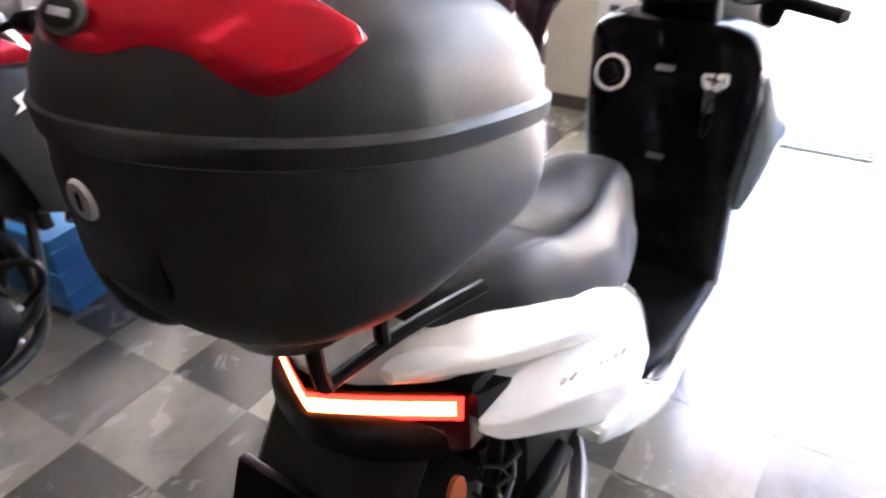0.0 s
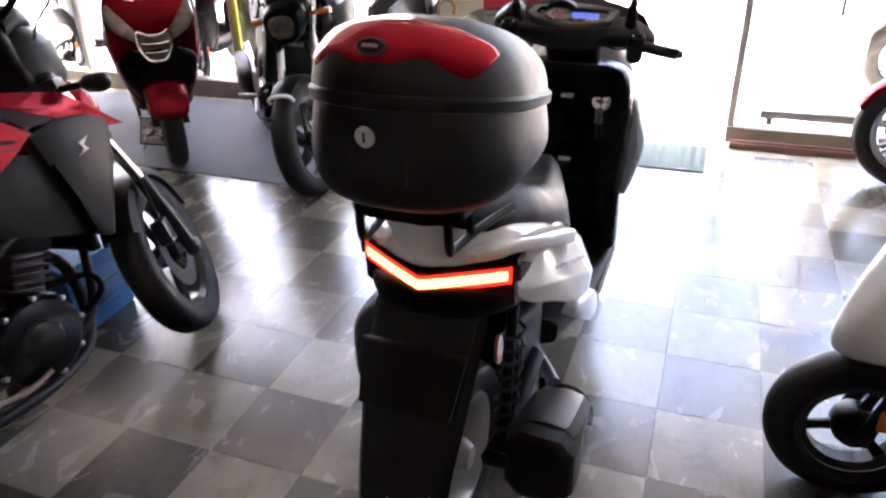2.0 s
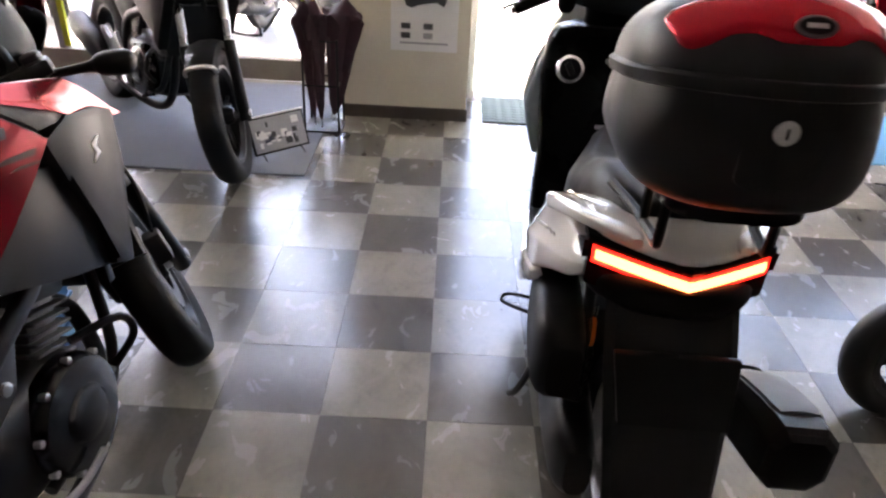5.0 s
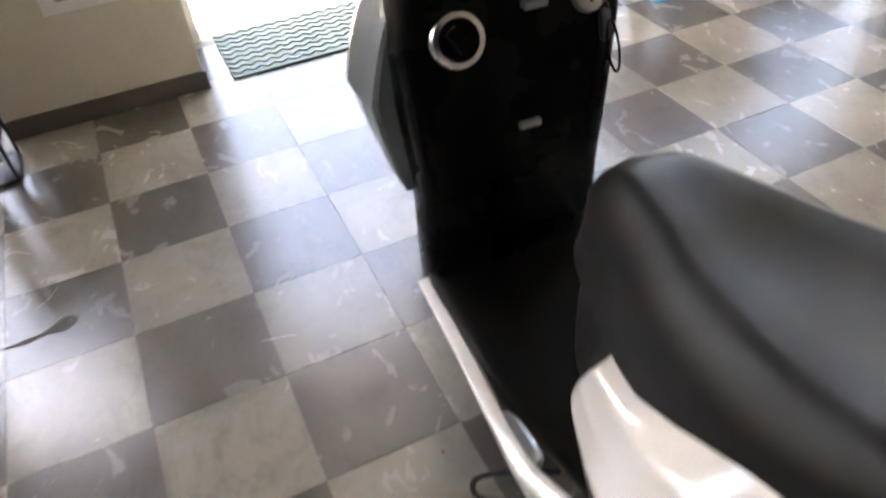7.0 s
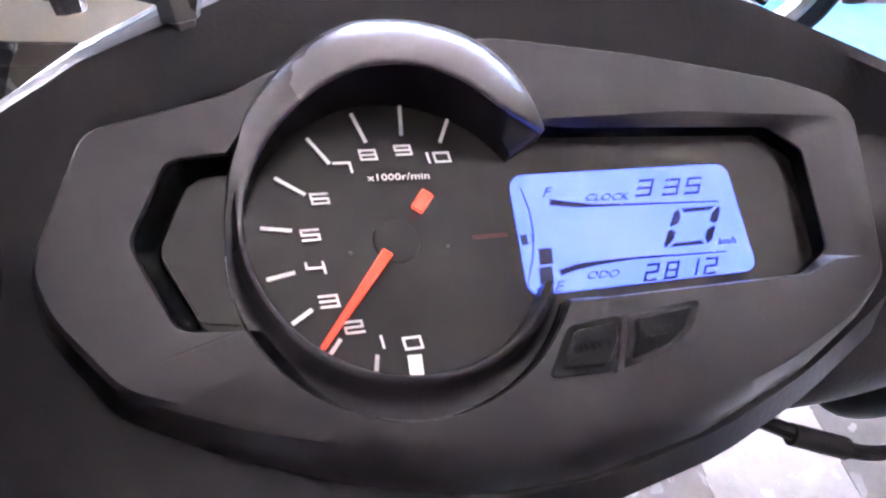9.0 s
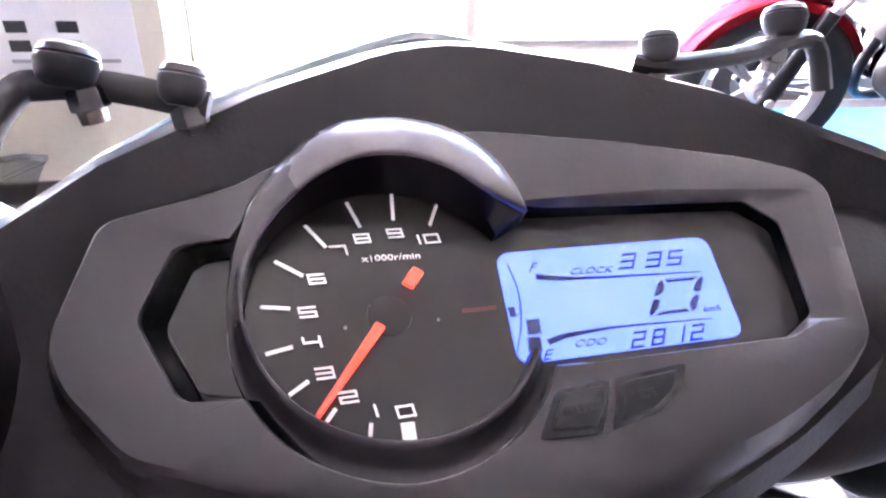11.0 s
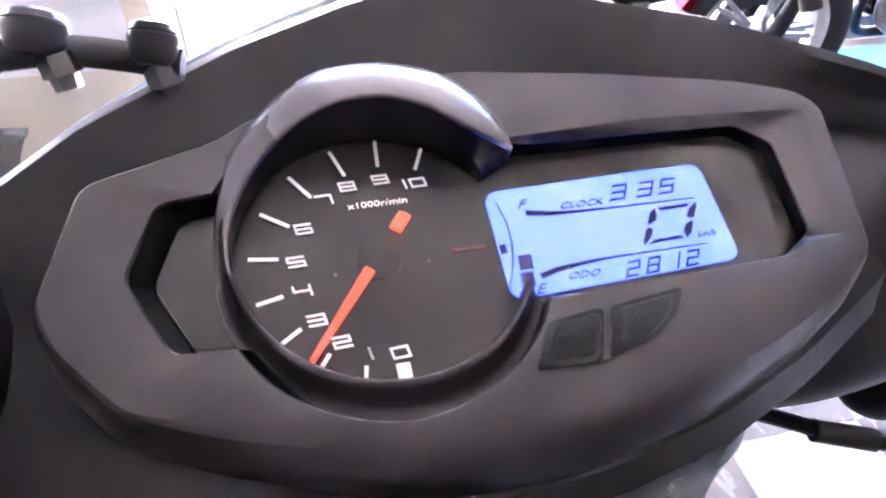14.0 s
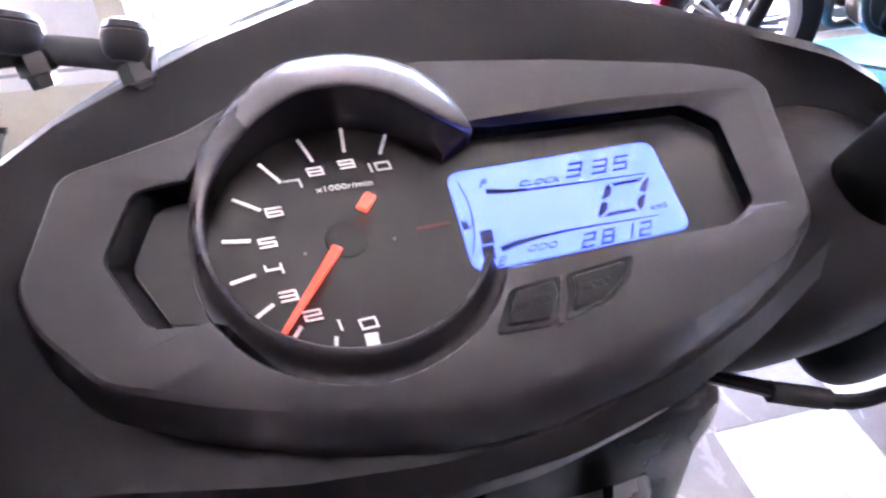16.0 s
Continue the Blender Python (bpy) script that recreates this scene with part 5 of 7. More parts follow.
    if s < 0:
        part("stem_boot", tube([(-0.159, 0.003, 0.073), (-0.160, 0.003, 0.080), (-0.165, 0.000, 0.104), (-0.170, -0.002, 0.128), (-0.172, -0.003, 0.138)], [0.004, 0.009, 0.0145, 0.0155, 0.009], 20, 3), M["satin_black"], base, "tapered black rubber boot", xf=D)
    MX = D @ Matrix.Translation(mc) @ pose(0, 0, 0, 66, -s * 12, -s * 12)
    part("mirror_shell", body([(-0.022, 0, 0, 0.02, 0.01, 0.01, 2.5), (-0.014, 0, 0, 0.050, 0.024, 0.028, 2.8), (0.004, 0, 0, 0.064, 0.032, 0.036, 3), (0.008, 0, 0, 0.062, 0.030, 0.034, 3)], "z", 28, 3), M["satin_black"], base, xf=MX)
    part("mirror_glass", prism([(0.056 * math.copysign(abs(math.cos(a)) ** 0.7, math.cos(a)), 0.028 * math.copysign(abs(math.sin(a)) ** 0.7, math.sin(a)) - 0.002) for a in np.linspace(0, 2 * math.pi, 28)[:-1]], 0.0082, 0.0095, xy(0)), M["chrome"], base, "mirror glass", xf=MX)
    # screen mount: flat bar with two knurled nuts
    if s < 0:
        bx = [(-114, 37, -8), (-109, 59, 10), (-102, 79, 12), (-94, 83, 12), (-74, 82, 12), (-46, 74, 11)]
        caps, bolts = ((-86, 84, 18, 9.4), (-53.5, 77, 17, 7.6)), ((-80.8, 77, 10), (-51.5, 72.5, 7))
    else:
        bx = [(117, 96, 10), (128, 92, 12), (161, 97, 12), (190, 104, 12), (215, 110, 10), (224, 96, -6)]
        caps, bolts = ((125.5, 96.5, 17, 7.8), (195, 113, 18, 9.6)), ((125, 90, 6), (189, 101, 8))
    mount = part("guard_mount", tube(dmm(bx), 0.0040, 10, 4, flat=1.25), M["mount_grey"], scooter, "dark grey bar with two knurled nuts", xf=D)
    for u, v, h, r in caps:
        part("thumb_nut", lathe([(-0.006, 0.55 * r * mm), (-0.004, 0.85 * r * mm), (-0.001, 0.96 * r * mm), (0.0, 0.95 * r * mm), (0.0010, r * mm), (0.0030, 0.99 * r * mm), (0.0034, 0.94 * r * mm), (0.0040, 0.97 * r * mm), (0.0062, 0.84 * r * mm), (0.0075, 0.5 * r * mm), (0.0075, 0.001)], 24, "z"), M["mount_grey"], mount, xf=D @ pose(u * mm, v * mm, h * mm, -52, 0, -13 if s < 0 else 0))
    for u, v, h in bolts:
        part("hex_bolt", lathe([(-0.006, 0.0002), (-0.006, 0.0042), (-0.002, 0.0046), (-0.0015, 0.0060), (0.003, 0.0060), (0.005, 0.0056), (0.005, 0.001)], 6, "z"), M["bolt_steel"], mount, xf=D @ pose(u * mm, v * mm, h * mm, -40, 0, -18 * s))
    # clear guard in front of the grip
    shape = [(186, -24), (200, -20), (250, -18), (300, -18), (345, -20), (370, -30), (382, -44), (380, -60), (362, -122), (338, -150), (300, -152), (258, -118), (212, -80), (190, -30)]
    def on_guard(u, h, t):
        back = float(np.interp(u, [180, 220, 260, 320, 390], [100, 86, 68, 46, 20]))
        return V((u if s > 0 else 2 * UC - u) * mm, (back + 0.33 * (h - 20)) * mm + t, h * mm)
    fine = [tuple(float(x) for x in q) for q in catmull(shape + shape[:1], 4)][:-1]
    cols = []
    for k in range(7):
        f = 1 - k / 7
        cols.append([(296 + (u - 296) * f, -48 + (h + 48) * f) for u, h in fine])
    g = bmesh.new()
    for t in (0.0, 0.003):
        rows = [[g.verts.new(on_guard(u, h, t)) for u, h in ring] for ring in cols]
        n = len(fine)
        for a, b in zip(rows, rows[1:]):
            for i in range(n):
                g.faces.new((a[i], a[(i + 1) % n], b[(i + 1) % n], b[i]))
        g.faces.new(rows[-1])
        edge = rows[0] if t == 0 else edge
        if t:
            for i in range(n):
                g.faces.new((edge[i], edge[(i + 1) % n], rows[0][(i + 1) % n], rows[0][i]))
    guard = part("grip_guard", g, M["smoke"], scooter, "smoke-tinted clear plastic guard before the grip", xf=D)
    guard.visible_shadow = False


grip_side(-1)
grip_side(1)
# brake cable below the throttle side
cb = part("brake_cable", tube(dmm([(128, -54, -56), (138, -63, -50), (165, -77, -50), (190, -84, -50), (225, -80, -40), (240, -52, -36)]), 0.0030, 8), M["satin_black"], scooter, xf=D)
part("cable_sleeve", tube(dmm([(150, -70.5, -50), (172, -79.5, -50)]), 0.0044, 10), M["rubber"], cb, xf=D)

# ---- top case on the carrier ----
CASE = SC @ pose(0.0132, -0.4163, 0.9815)
case = empty("top_case", CASE, "black plastic top case with a red lid panel on a carrier", "top case")


def case_slope(p):
    """The upper part of the case leans forward over its level base."""
    k = min(max((p.z - 0.03) / 0.14, 0.0), 1.0)
    return V(p.x, p.y, p.z + k * (-0.018 - 0.20 * p.y))


def case_ring(w, back, front, e, z, n=56, eb=None):
    pts = []
    for i in range(n):
        a = 2 * math.pi * (i + 0.5) / n
        c, s = math.cos(a), math.sin(a)
        k = e + 1.1 if s > 0 else e - 0.70
        u = w * math.copysign(abs(c) ** (2 / k), c)
        v = (front if s > 0 else back) * math.copysign(abs(s) ** (2 / k), s)
        pts.append(case_slope(V(u, v, z)))
    return pts


low = [(0.0173, 0.1419, 0.1453, 0.1906, 3.2), (0.0255, 0.1661, 0.166, 0.2082, 3.2), (0.0481, 0.1833, 0.1847, 0.2244, 3.1), (0.0821, 0.1916, 0.1951, 0.2364, 3.0), (0.1336, 0.1901, 0.2044, 0.2456, 2.8), (0.185, 0.185, 0.2044, 0.252, 2.6)]
part("lower_shell", rings_mesh([case_ring(w, b, f, e, z) for z, w, b, f, e in catmull(low, 3)]), M["black_plastic"], case, "grained black lower shell")
rimk = [(0.18, 0.186, 0.2034, 0.253, 2.6), (0.183, 0.193, 0.2096, 0.258, 2.6), (0.2, 0.195, 0.2106, 0.26, 2.6), (0.204, 0.19, 0.2096, 0.257, 2.6), (0.207, 0.185, 0.2044, 0.253, 2.6)]
part("shell_rim", rings_mesh([case_ring(w, b, f, e, z) for z, w, b, f, e in rimk]), M["black_plastic"], case, "raised closing rim")
lid_keys = [(0.203, 0.187, 0.2065, 0.255, 2.6), (0.2295, 0.184, 0.1993, 0.2511, 2.6), (0.2569, 0.175, 0.1833, 0.2393, 2.6), (0.2807, 0.157, 0.1626, 0.2171, 2.55), (0.299, 0.134, 0.1414, 0.187, 2.5), (0.3127, 0.104, 0.1146, 0.1465, 2.45), (0.3218, 0.062, 0.0739, 0.0863, 2.4), (0.3255, 0.02, 0.027, 0.0288, 2.3), (0.3257, 0.003, 0.0031, 0.0039, 2.2)]
lid_rows = catmull(lid_keys, 4)
lid = part("lid", rings_mesh([case_ring(w, b, f, e, z) for z, w, b, f, e in lid_rows]), M["black_plastic"], case, "domed grained black lid")


def lid_point(a, z, out):
    """On the lid at height z in the direction a, moved out along it."""
    zs = [r[0] for r in lid_rows]
    w, b, f, e = [float(np.interp(z, zs, [r[k] for r in lid_rows])) for k in (1, 2, 3, 4)]
    c, s = math.cos(a), math.sin(a)
    e = e + 1.1 if s > 0 else e - 0.70
    return case_slope(V((w + out) * math.copysign(abs(c) ** (2 / e), c), ((f if s > 0 else b) + out) * math.copysign(abs(s) ** (2 / e), s), z + out * 0.5))


# red panel wrapped over the back of the lid
outer_rows, inner_rows = [], []
for k in range(57):
    t = k / 56
    a = radians(-90 + (t * 2 - 1) * 70)
    q = abs(t * 2 - 1)
    lowz = float(np.interp(q, [0, 0.18, 0.33, 0.45, 0.57, 0.66, 0.74, 0.90, 1.0], [0.2505, 0.2514, 0.2606, 0.2578, 0.2414, 0.2332, 0.2359, 0.2569, 0.2706]))
    topz = float(np.interp(q, [0, 0.3, 0.6, 0.8, 0.92, 1.0], [0.3214, 0.3209, 0.3163, 0.3045, 0.2898, 0.2743]))
    outer_rows.append([lid_point(a, lowz + (topz - lowz) * j / 8, 0.0045 if 0 < j < 8 and 0 < k < 56 else 0.0005) for j in range(9)])
    inner_rows.append([lid_point(a, lowz + (topz - lowz) * j / 8, -0.006) for j in range(9)])
bm = bmesh.new()
rings_mesh([o + i[::-1] for o, i in zip(outer_rows, inner_rows)], bm=bm)
part("red_panel", bm, M["red_panel"], case, "glossy red wrap-round panel", angle=60)
# badge and lock
bp = lid_point(radians(-90), 0.270, 0.006)
BM = Matrix.Translation(bp) @ pose(0, 0, 0, 54, 0, 0)
badge = part("badge", lathe([(0.0, 0.026), (0.003, 0.026), (0.004, 0.0235), (0.0035, 0.001)], 32, "z"), M["gun_metal"], case, "oval dark badge with a metal edge", xf=BM @ Matrix.Diagonal((1.0, 0.55, 1, 1)))
part("badge_centre", lathe([(0.0035, 0.022), (0.0048, 0.021), (0.0048, 0.001)], 28, "z"), M["satin_black"], badge, xf=BM @ Matrix.Diagonal((1.0, 0.52, 1, 1)))
part("badge_bar", box(0, 0, 0.0052, 0.026, 0.006, 0.0012, 0.0004), M["alu"], badge, xf=BM)
LK = pose(-0.007, -0.2005, 0.161, 90, 0, 0)
lock = part("lock", lathe([(-0.004, 0.017), (0.006, 0.017), (0.008, 0.015), (0.0075, 0.001)], 28, "z"), M["steel"], case, "round steel lock", xf=LK)
part("lock_slot", box(0, 0, 0.0082, 0.0035, 0.015, 0.0016), M["satin_black"], lock, xf=LK)
part("latch_plate", prism(rounded(0.11, 0.085, 0.014), 0, 0.006, xz(-0.2), 0.002), M["black_plastic"], case, xf=pose(0, 0.004, 0.120, 0))
part("base_plate", prism(rounded(0.22, 0.27, 0.06, 6), 0.004, 0.030, xy(0), 0.004), M["dash_wall"], case, "glossy black mounting plate", xf=pose(0, 0.0, -0.0155))
for s in (-1, 1):
    part("hinge", box(s * 0.10, 0.250, 0.100, 0.05, 0.014, 0.035, 0.004), M["satin_black"], case)

# ---- other motorcycles and scooters ----
def flank_plate(outline, thick, place):
    """A plate with a rounded edge that follows a curved side."""
    fine = []
    for (u0, v0), (u1, v1) in zip(outline, outline[1:] + outline[:1]):
        for k in range(3):
            fine.append((u0 + (u1 - u0) * k / 3, v0 + (v1 - v0) * k / 3))
    cu, cv = sum(p[0] for p in fine) / len(fine), sum(p[1] for p in fine) / len(fine)
    rows = []
    for f, t in ((1.0, -0.02), (1.0, thick * 0.5), (0.985, thick * 0.8), (0.95, thick), (0.6, thick), (0.25, thick)):
        rows.append([place(cu + (u - cu) * f, cv + (v - cv) * f, t) for u, v in fine])
    return rings_mesh(rows)


def motorcycle(m, label, paint, shroud, steer=0.0, R=0.30, name="motorcycle", group="", rim=None, naked=True, pipe="right", fwd=0.70, rwd=-0.70, spokes=5, bar_up=0.0, lamps=True, guard_from=20, guard_edge=None):
    """A street motorcycle, y forward; front axle at fwd, rear axle at rwd."""
    b = empty(name, m, label, "motorcycle", group)
    rim = rim or M["dark_metal"]
    top = V(0, fwd - 0.30, 0.94)
    axis = (top - V(0, fwd, R)).normalized()
    ST = Matrix.Translation(top) @ Matrix.Rotation(radians(steer), 4, axis) @ Matrix.Translation(-top)
    wheel(b, "front_tyre", fwd, R, R, 0.115, R - 0.085, rim, spokes, ST, 0.135, pair=True)
    wheel(b, "rear_tyre", rwd, R, R, 0.15, R - 0.09, rim, spokes, None, 0.11, pair=True)
    for s in (-1, 1):
        part("fork_slider", tube([(s * 0.095, fwd + 0.012, R - 0.03), (s * 0.095, fwd - 0.09, R + 0.30)], [0.027, 0.024], 14), M["dark_metal"], b, xf=ST)
        part("fork_tube", tube([(s * 0.095, fwd - 0.085, R + 0.28), (s * 0.095, fwd - 0.30, 0.97)], 0.019, 14), M["steel"], b, xf=ST)
    part("axle_cap", lathe([(-0.125, 0.016), (0.125, 0.016)], 12, "x", (0, fwd + 0.004, R)), M["steel"], b, xf=ST)
    part("triple_clamp", box(0, fwd - 0.215, 0.77, 0.26, 0.06, 0.04, 0.01), M["dark_metal"], b, xf=ST)
    part("brake_caliper", box(0.075, fwd - 0.10, R + 0.10, 0.05, 0.06, 0.09, 0.012), M["gun_metal"], b, xf=ST)
    part("brake_hose", tube([(0.085, fwd - 0.11, R + 0.15), (0.12, fwd - 0.17, R + 0.32), (0.10, fwd - 0.26, 0.86)], 0.005, 8), M["rubber"], b, xf=ST)
    fen = []
    for k in range(13):
        a = radians(guard_from + (148 - guard_from) * k / 12)
        r = R + 0.022
        w = 0.074 - 0.012 * abs(k - 6) / 6
        cy, cz = fwd + r * math.cos(a), R + r * math.sin(a)
        fen.append([V(x, fwd + (r - d) * math.cos(a), R + (r - d) * math.sin(a)) for x, d in ((-w, 0.035), (-w * 0.9, 0.008), (-w * 0.4, -0.006), (w * 0.4, -0.006), (w * 0.9, 0.008), (w, 0.035), (w * 0.86, 0.036), (w * 0.5, 0.004), (-w * 0.5, 0.004), (-w * 0.86, 0.036))])
    part("front_fender", rings_mesh(fen), paint if not naked else M["satin_black"], b, xf=ST)
    if guard_edge:
        part("fender_edge", tube([fen[0][i] for i in range(6)], 0.009, 8, 2), guard_edge, b, "white front edge of the mudguard", xf=ST)
    # handlebar
    hb = V(0, fwd - 0.36, 1.03 + bar_up)
    part("handlebar", tube([(-0.36, hb.y - 0.09, hb.z + 0.02), (-0.22, hb.y - 0.03, hb.z + 0.03), (-0.10, hb.y + 0.02, hb.z - 0.01), (0, hb.y + 0.03, hb.z - 0.02), (0.10, hb.y + 0.02, hb.z - 0.01), (0.22, hb.y - 0.03, hb.z + 0.03), (0.36, hb.y - 0.09, hb.z + 0.02)], 0.011, 10), M["dark_metal"], b, xf=ST)
    for s in (-1, 1):
        part("grip", tube([(s * 0.25, hb.y - 0.042, hb.z + 0.028), (s * 0.37, hb.y - 0.095, hb.z + 0.019)], 0.0175, 14), M["rubber"], b, xf=ST)
        part("lever", tube([(s * 0.20, hb.y + 0.02, hb.z + 0.02), (s * 0.27, hb.y + 0.03, hb.z + 0.015), (s * 0.37, hb.y - 0.035, hb.z + 0.005)], [0.009, 0.007, 0.005], 8), M["dark_metal"], b, xf=ST)
        part("switch_box", box(s * 0.215, hb.y - 0.025, hb.z + 0.03, 0.05, 0.05, 0.05, 0.01), M["satin_black"], b, xf=ST)
        ms = part("mirror", tube([(s * 0.20, hb.y - 0.02, hb.z + 0.05), (s * 0.24, hb.y + 0.0, hb.z + 0.14), (s * 0.33, hb.y - 0.01, hb.z + 0.20)], 0.006, 8), M["satin_black"], b, xf=ST)
        part("mirror_shell", body([(-0.02, 0, 0, 0.03, 0.02, 0.02, 2.5), (0.0, 0, 0, 0.075, 0.04, 0.045, 2.8), (0.012, 0, 0, 0.07, 0.036, 0.04, 2.8)], "y", 20, 2), M["satin_black"], ms, xf=ST @ pose(s * 0.36, hb.y, hb.z + 0.21, 0, 0, 180))
    part("master_cylinder", box(0.17, hb.y + 0.0, hb.z + 0.055, 0.05, 0.05, 0.04, 0.01), M["satin_black"], b, xf=ST)
    # lamp and meter
    lampy = fwd - 0.10
    hd = part("headlamp", body([(lampy - 0.13, 0, 0.90, 0.05, 0.05, 0.05, 2.6), (lampy - 0.05, 0, 0.89, 0.105, 0.085, 0.09, 2.8), (lampy + 0.03, 0, 0.87, 0.095, 0.075, 0.10, 2.7), (lampy + 0.045, 0, 0.865, 0.075, 0.055, 0.08, 2.6)]), paint if naked else M["satin_black"], b, xf=ST)
    part("lamp_lens", body([(lampy + 0.035, 0, 0.865, 0.075, 0.05, 0.07, 2.5), (lampy + 0.052, 0, 0.862, 0.062, 0.04, 0.06, 2.5), (lampy + 0.056, 0, 0.862, 0.03, 0.02, 0.03, 2.4)]), M["lamp_grey"], hd, "dark lamp reflector", xf=ST)
    mz = 1.03 + 0.8 * bar_up
    part("meter", body([(fwd - 0.33, 0, mz, 0.08, 0.03, 0.04, 3), (fwd - 0.25, 0, mz + 0.02, 0.10, 0.040, 0.05, 3), (fwd - 0.17, 0, mz + 0.01, 0.085, 0.03, 0.07, 3), (fwd - 0.14, 0, mz, 0.05, 0.02, 0.04, 3)]), M["satin_black"], b, xf=ST)
    part("front_cowl", body([(fwd - 0.34, 0, (0.95 + mz) / 2, 0.06, 0.09, 0.09, 2.8), (fwd - 0.27, 0, (0.95 + mz) / 2, 0.105, 0.11, 0.11, 2.8), (fwd - 0.17, 0, (0.93 + mz) / 2, 0.11, 0.11, 0.11, 2.8), (fwd - 0.12, 0, (0.92 + mz) / 2, 0.07, 0.08, 0.08, 2.6)]), M["satin_black"], b, xf=ST)
    part("top_yoke", box(0, fwd - 0.315, 0.955, 0.25, 0.07, 0.035, 0.01), M["dark_metal"], b, xf=ST)
    for s in (-1, 1):
        part("bar_riser", tube([(s * 0.05, fwd - 0.32, 0.95), (s * 0.05, hb.y + 0.03, hb.z - 0.01)], 0.018, 12), M["dark_metal"], b, xf=ST)
        part("fork_cap", lathe([(0.94, 0.022), (0.985, 0.022), (0.99, 0.015), (0.99, 0.001)], 12, "z", (s * 0.095, fwd - 0.305, 0)), M["gun_metal"], b, xf=ST)
        part("control_cable", tube([(s * 0.19, hb.y + 0.0, hb.z + 0.02), (s * 0.12, hb.y + 0.12, hb.z + 0.05), (s * 0.05, hb.y + 0.14, hb.z - 0.06), (s * 0.06, fwd - 0.30, 0.84)], 0.005, 8), M["rubber"], b, xf=ST)
        part("control_cable", tube([(s * 0.22, hb.y + 0.01, hb.z + 0.03), (s * 0.20, hb.y + 0.11, hb.z - 0.01), (s * 0.10, hb.y + 0.10, hb.z - 0.10), (s * 0.07, fwd - 0.28, 0.80)], 0.0045, 8), M["rubber"], b, xf=ST)
    for s in (-1, 1) if lamps else ():
        part("indicator", body([(0.10, fwd - 0.20, 0.88, 0.008, 0.008, 0.008, 2.5), (0.15, fwd - 0.20, 0.88, 0.012, 0.012, 0.012, 2.5), (0.17, fwd - 0.20, 0.88, 0.026, 0.020, 0.020, 2.5), (0.215, fwd - 0.20, 0.88, 0.02, 0.016, 0.016, 2.5)], "x", 12, 2), M["orange"], b, xf=ST @ Matrix.Diagonal((s, 1, 1, 1)))
    # tank, shrouds, seat, tail
    part("fuel_tank", body([(-0.26, 0, 0.84, 0.055, 0.03, 0.07, 2.6), (-0.19, 0, 0.89, 0.105, 0.09, 0.12, 2.8), (-0.04, 0, 0.93, 0.135, 0.125, 0.17, 2.9), (0.12, 0, 0.92, 0.145, 0.12, 0.14, 2.9), (0.24, 0, 0.90, 0.13, 0.09, 0.11, 2.8), (0.34, 0, 0.87, 0.08, 0.06, 0.07, 2.6)], n=32), paint, b)
    for s in (-1, 1):
        def flank(u, v, t):
            """Curved side of the tank: fullest in the middle, falling in to front and top."""
            x = 0.150 - 0.10 * max(u - 0.30, 0) - 0.22 * max(v - 0.93, 0) - 0.06 * max(-0.02 - u, 0)
            return V(s * (x + t), u, v)
        part("tank_side", flank_plate([(-0.33, 0.79), (-0.24, 0.96), (-0.12, 1.03), (0.0, 1.045), (0.155, 0.976), (0.262, 0.889), (0.19, 0.845), (0.07, 0.785), (-0.06, 0.728), (-0.17, 0.75)], 0.026, flank), paint, b, "glossy tank side panel", angle=30)
        part("tank_wing", flank_plate([(0.06, 1.035), (0.17, 1.024), (0.394, 0.97), (0.500, 0.892), (0.56, 0.845), (0.60, 0.818), (0.52, 0.832), (0.355, 0.900), (0.20, 0.975)], 0.020, flank), paint, b, "slim pointed wing panel", angle=30)
        part("tank_trim", flank_plate([(-0.02, 1.05), (0.10, 1.03), (0.20, 0.985), (0.36, 0.908), (0.345, 0.895), (0.25, 0.905), (0.155, 0.985)], 0.014, flank), M["satin_black"], b, angle=30)
        for k, (ya, za, w) in enumerate(((0.04, 0.955, 0.20), (0.13, 0.893, 0.13), (0.155, 0.868, 0.08))):
            part("black_stripe", prism([(ya - w / 2, za + 0.010), (ya + w / 2, za - 0.022 + 0.008 * k), (ya + w / 2 + 0.01, za - 0.004), (ya - 0.01, za + (0.030 if k == 0 else 0.010))], 0.020, 0.0275, lambda u, v, t: V(0.150 - 0.22 * max(v - 0.93, 0) + t, u, v)), M["satin_black"], b, xf=Matrix.Diagonal((s, 1, 1, 1)))
    part("tank_cap", lathe([(0, 0.034), (0.008, 0.034), (0.012, 0.028), (0.012, 0.001)], 24, "z", (0, 0.08, 1.038)), M["gun_metal"], b)
    part("seat", body([(-0.75, 0, 0.87, 0.05, 0.02, 0.02, 2.6), (-0.66, 0, 0.88, 0.10, 0.035, 0.03, 2.8), (-0.45, 0, 0.855, 0.115, 0.035, 0.04, 2.8), (-0.34, 0, 0.81, 0.13, 0.035, 0.05, 2.8), (-0.20, 0, 0.80, 0.11, 0.04, 0.06, 2.7), (-0.10, 0, 0.815, 0.06, 0.03, 0.05, 2.6)]), M["seat"], b)
    part("tail_cowl", body([(-0.88, 0, 0.86, 0.03, 0.02, 0.02, 2.5), (-0.76, 0, 0.84, 0.085, 0.04, 0.035, 2.8), (-0.55, 0, 0.80, 0.115, 0.05, 0.05, 2.8), (-0.3, 0, 0.73, 0.12, 0.06, 0.06, 2.8)]), paint, b)
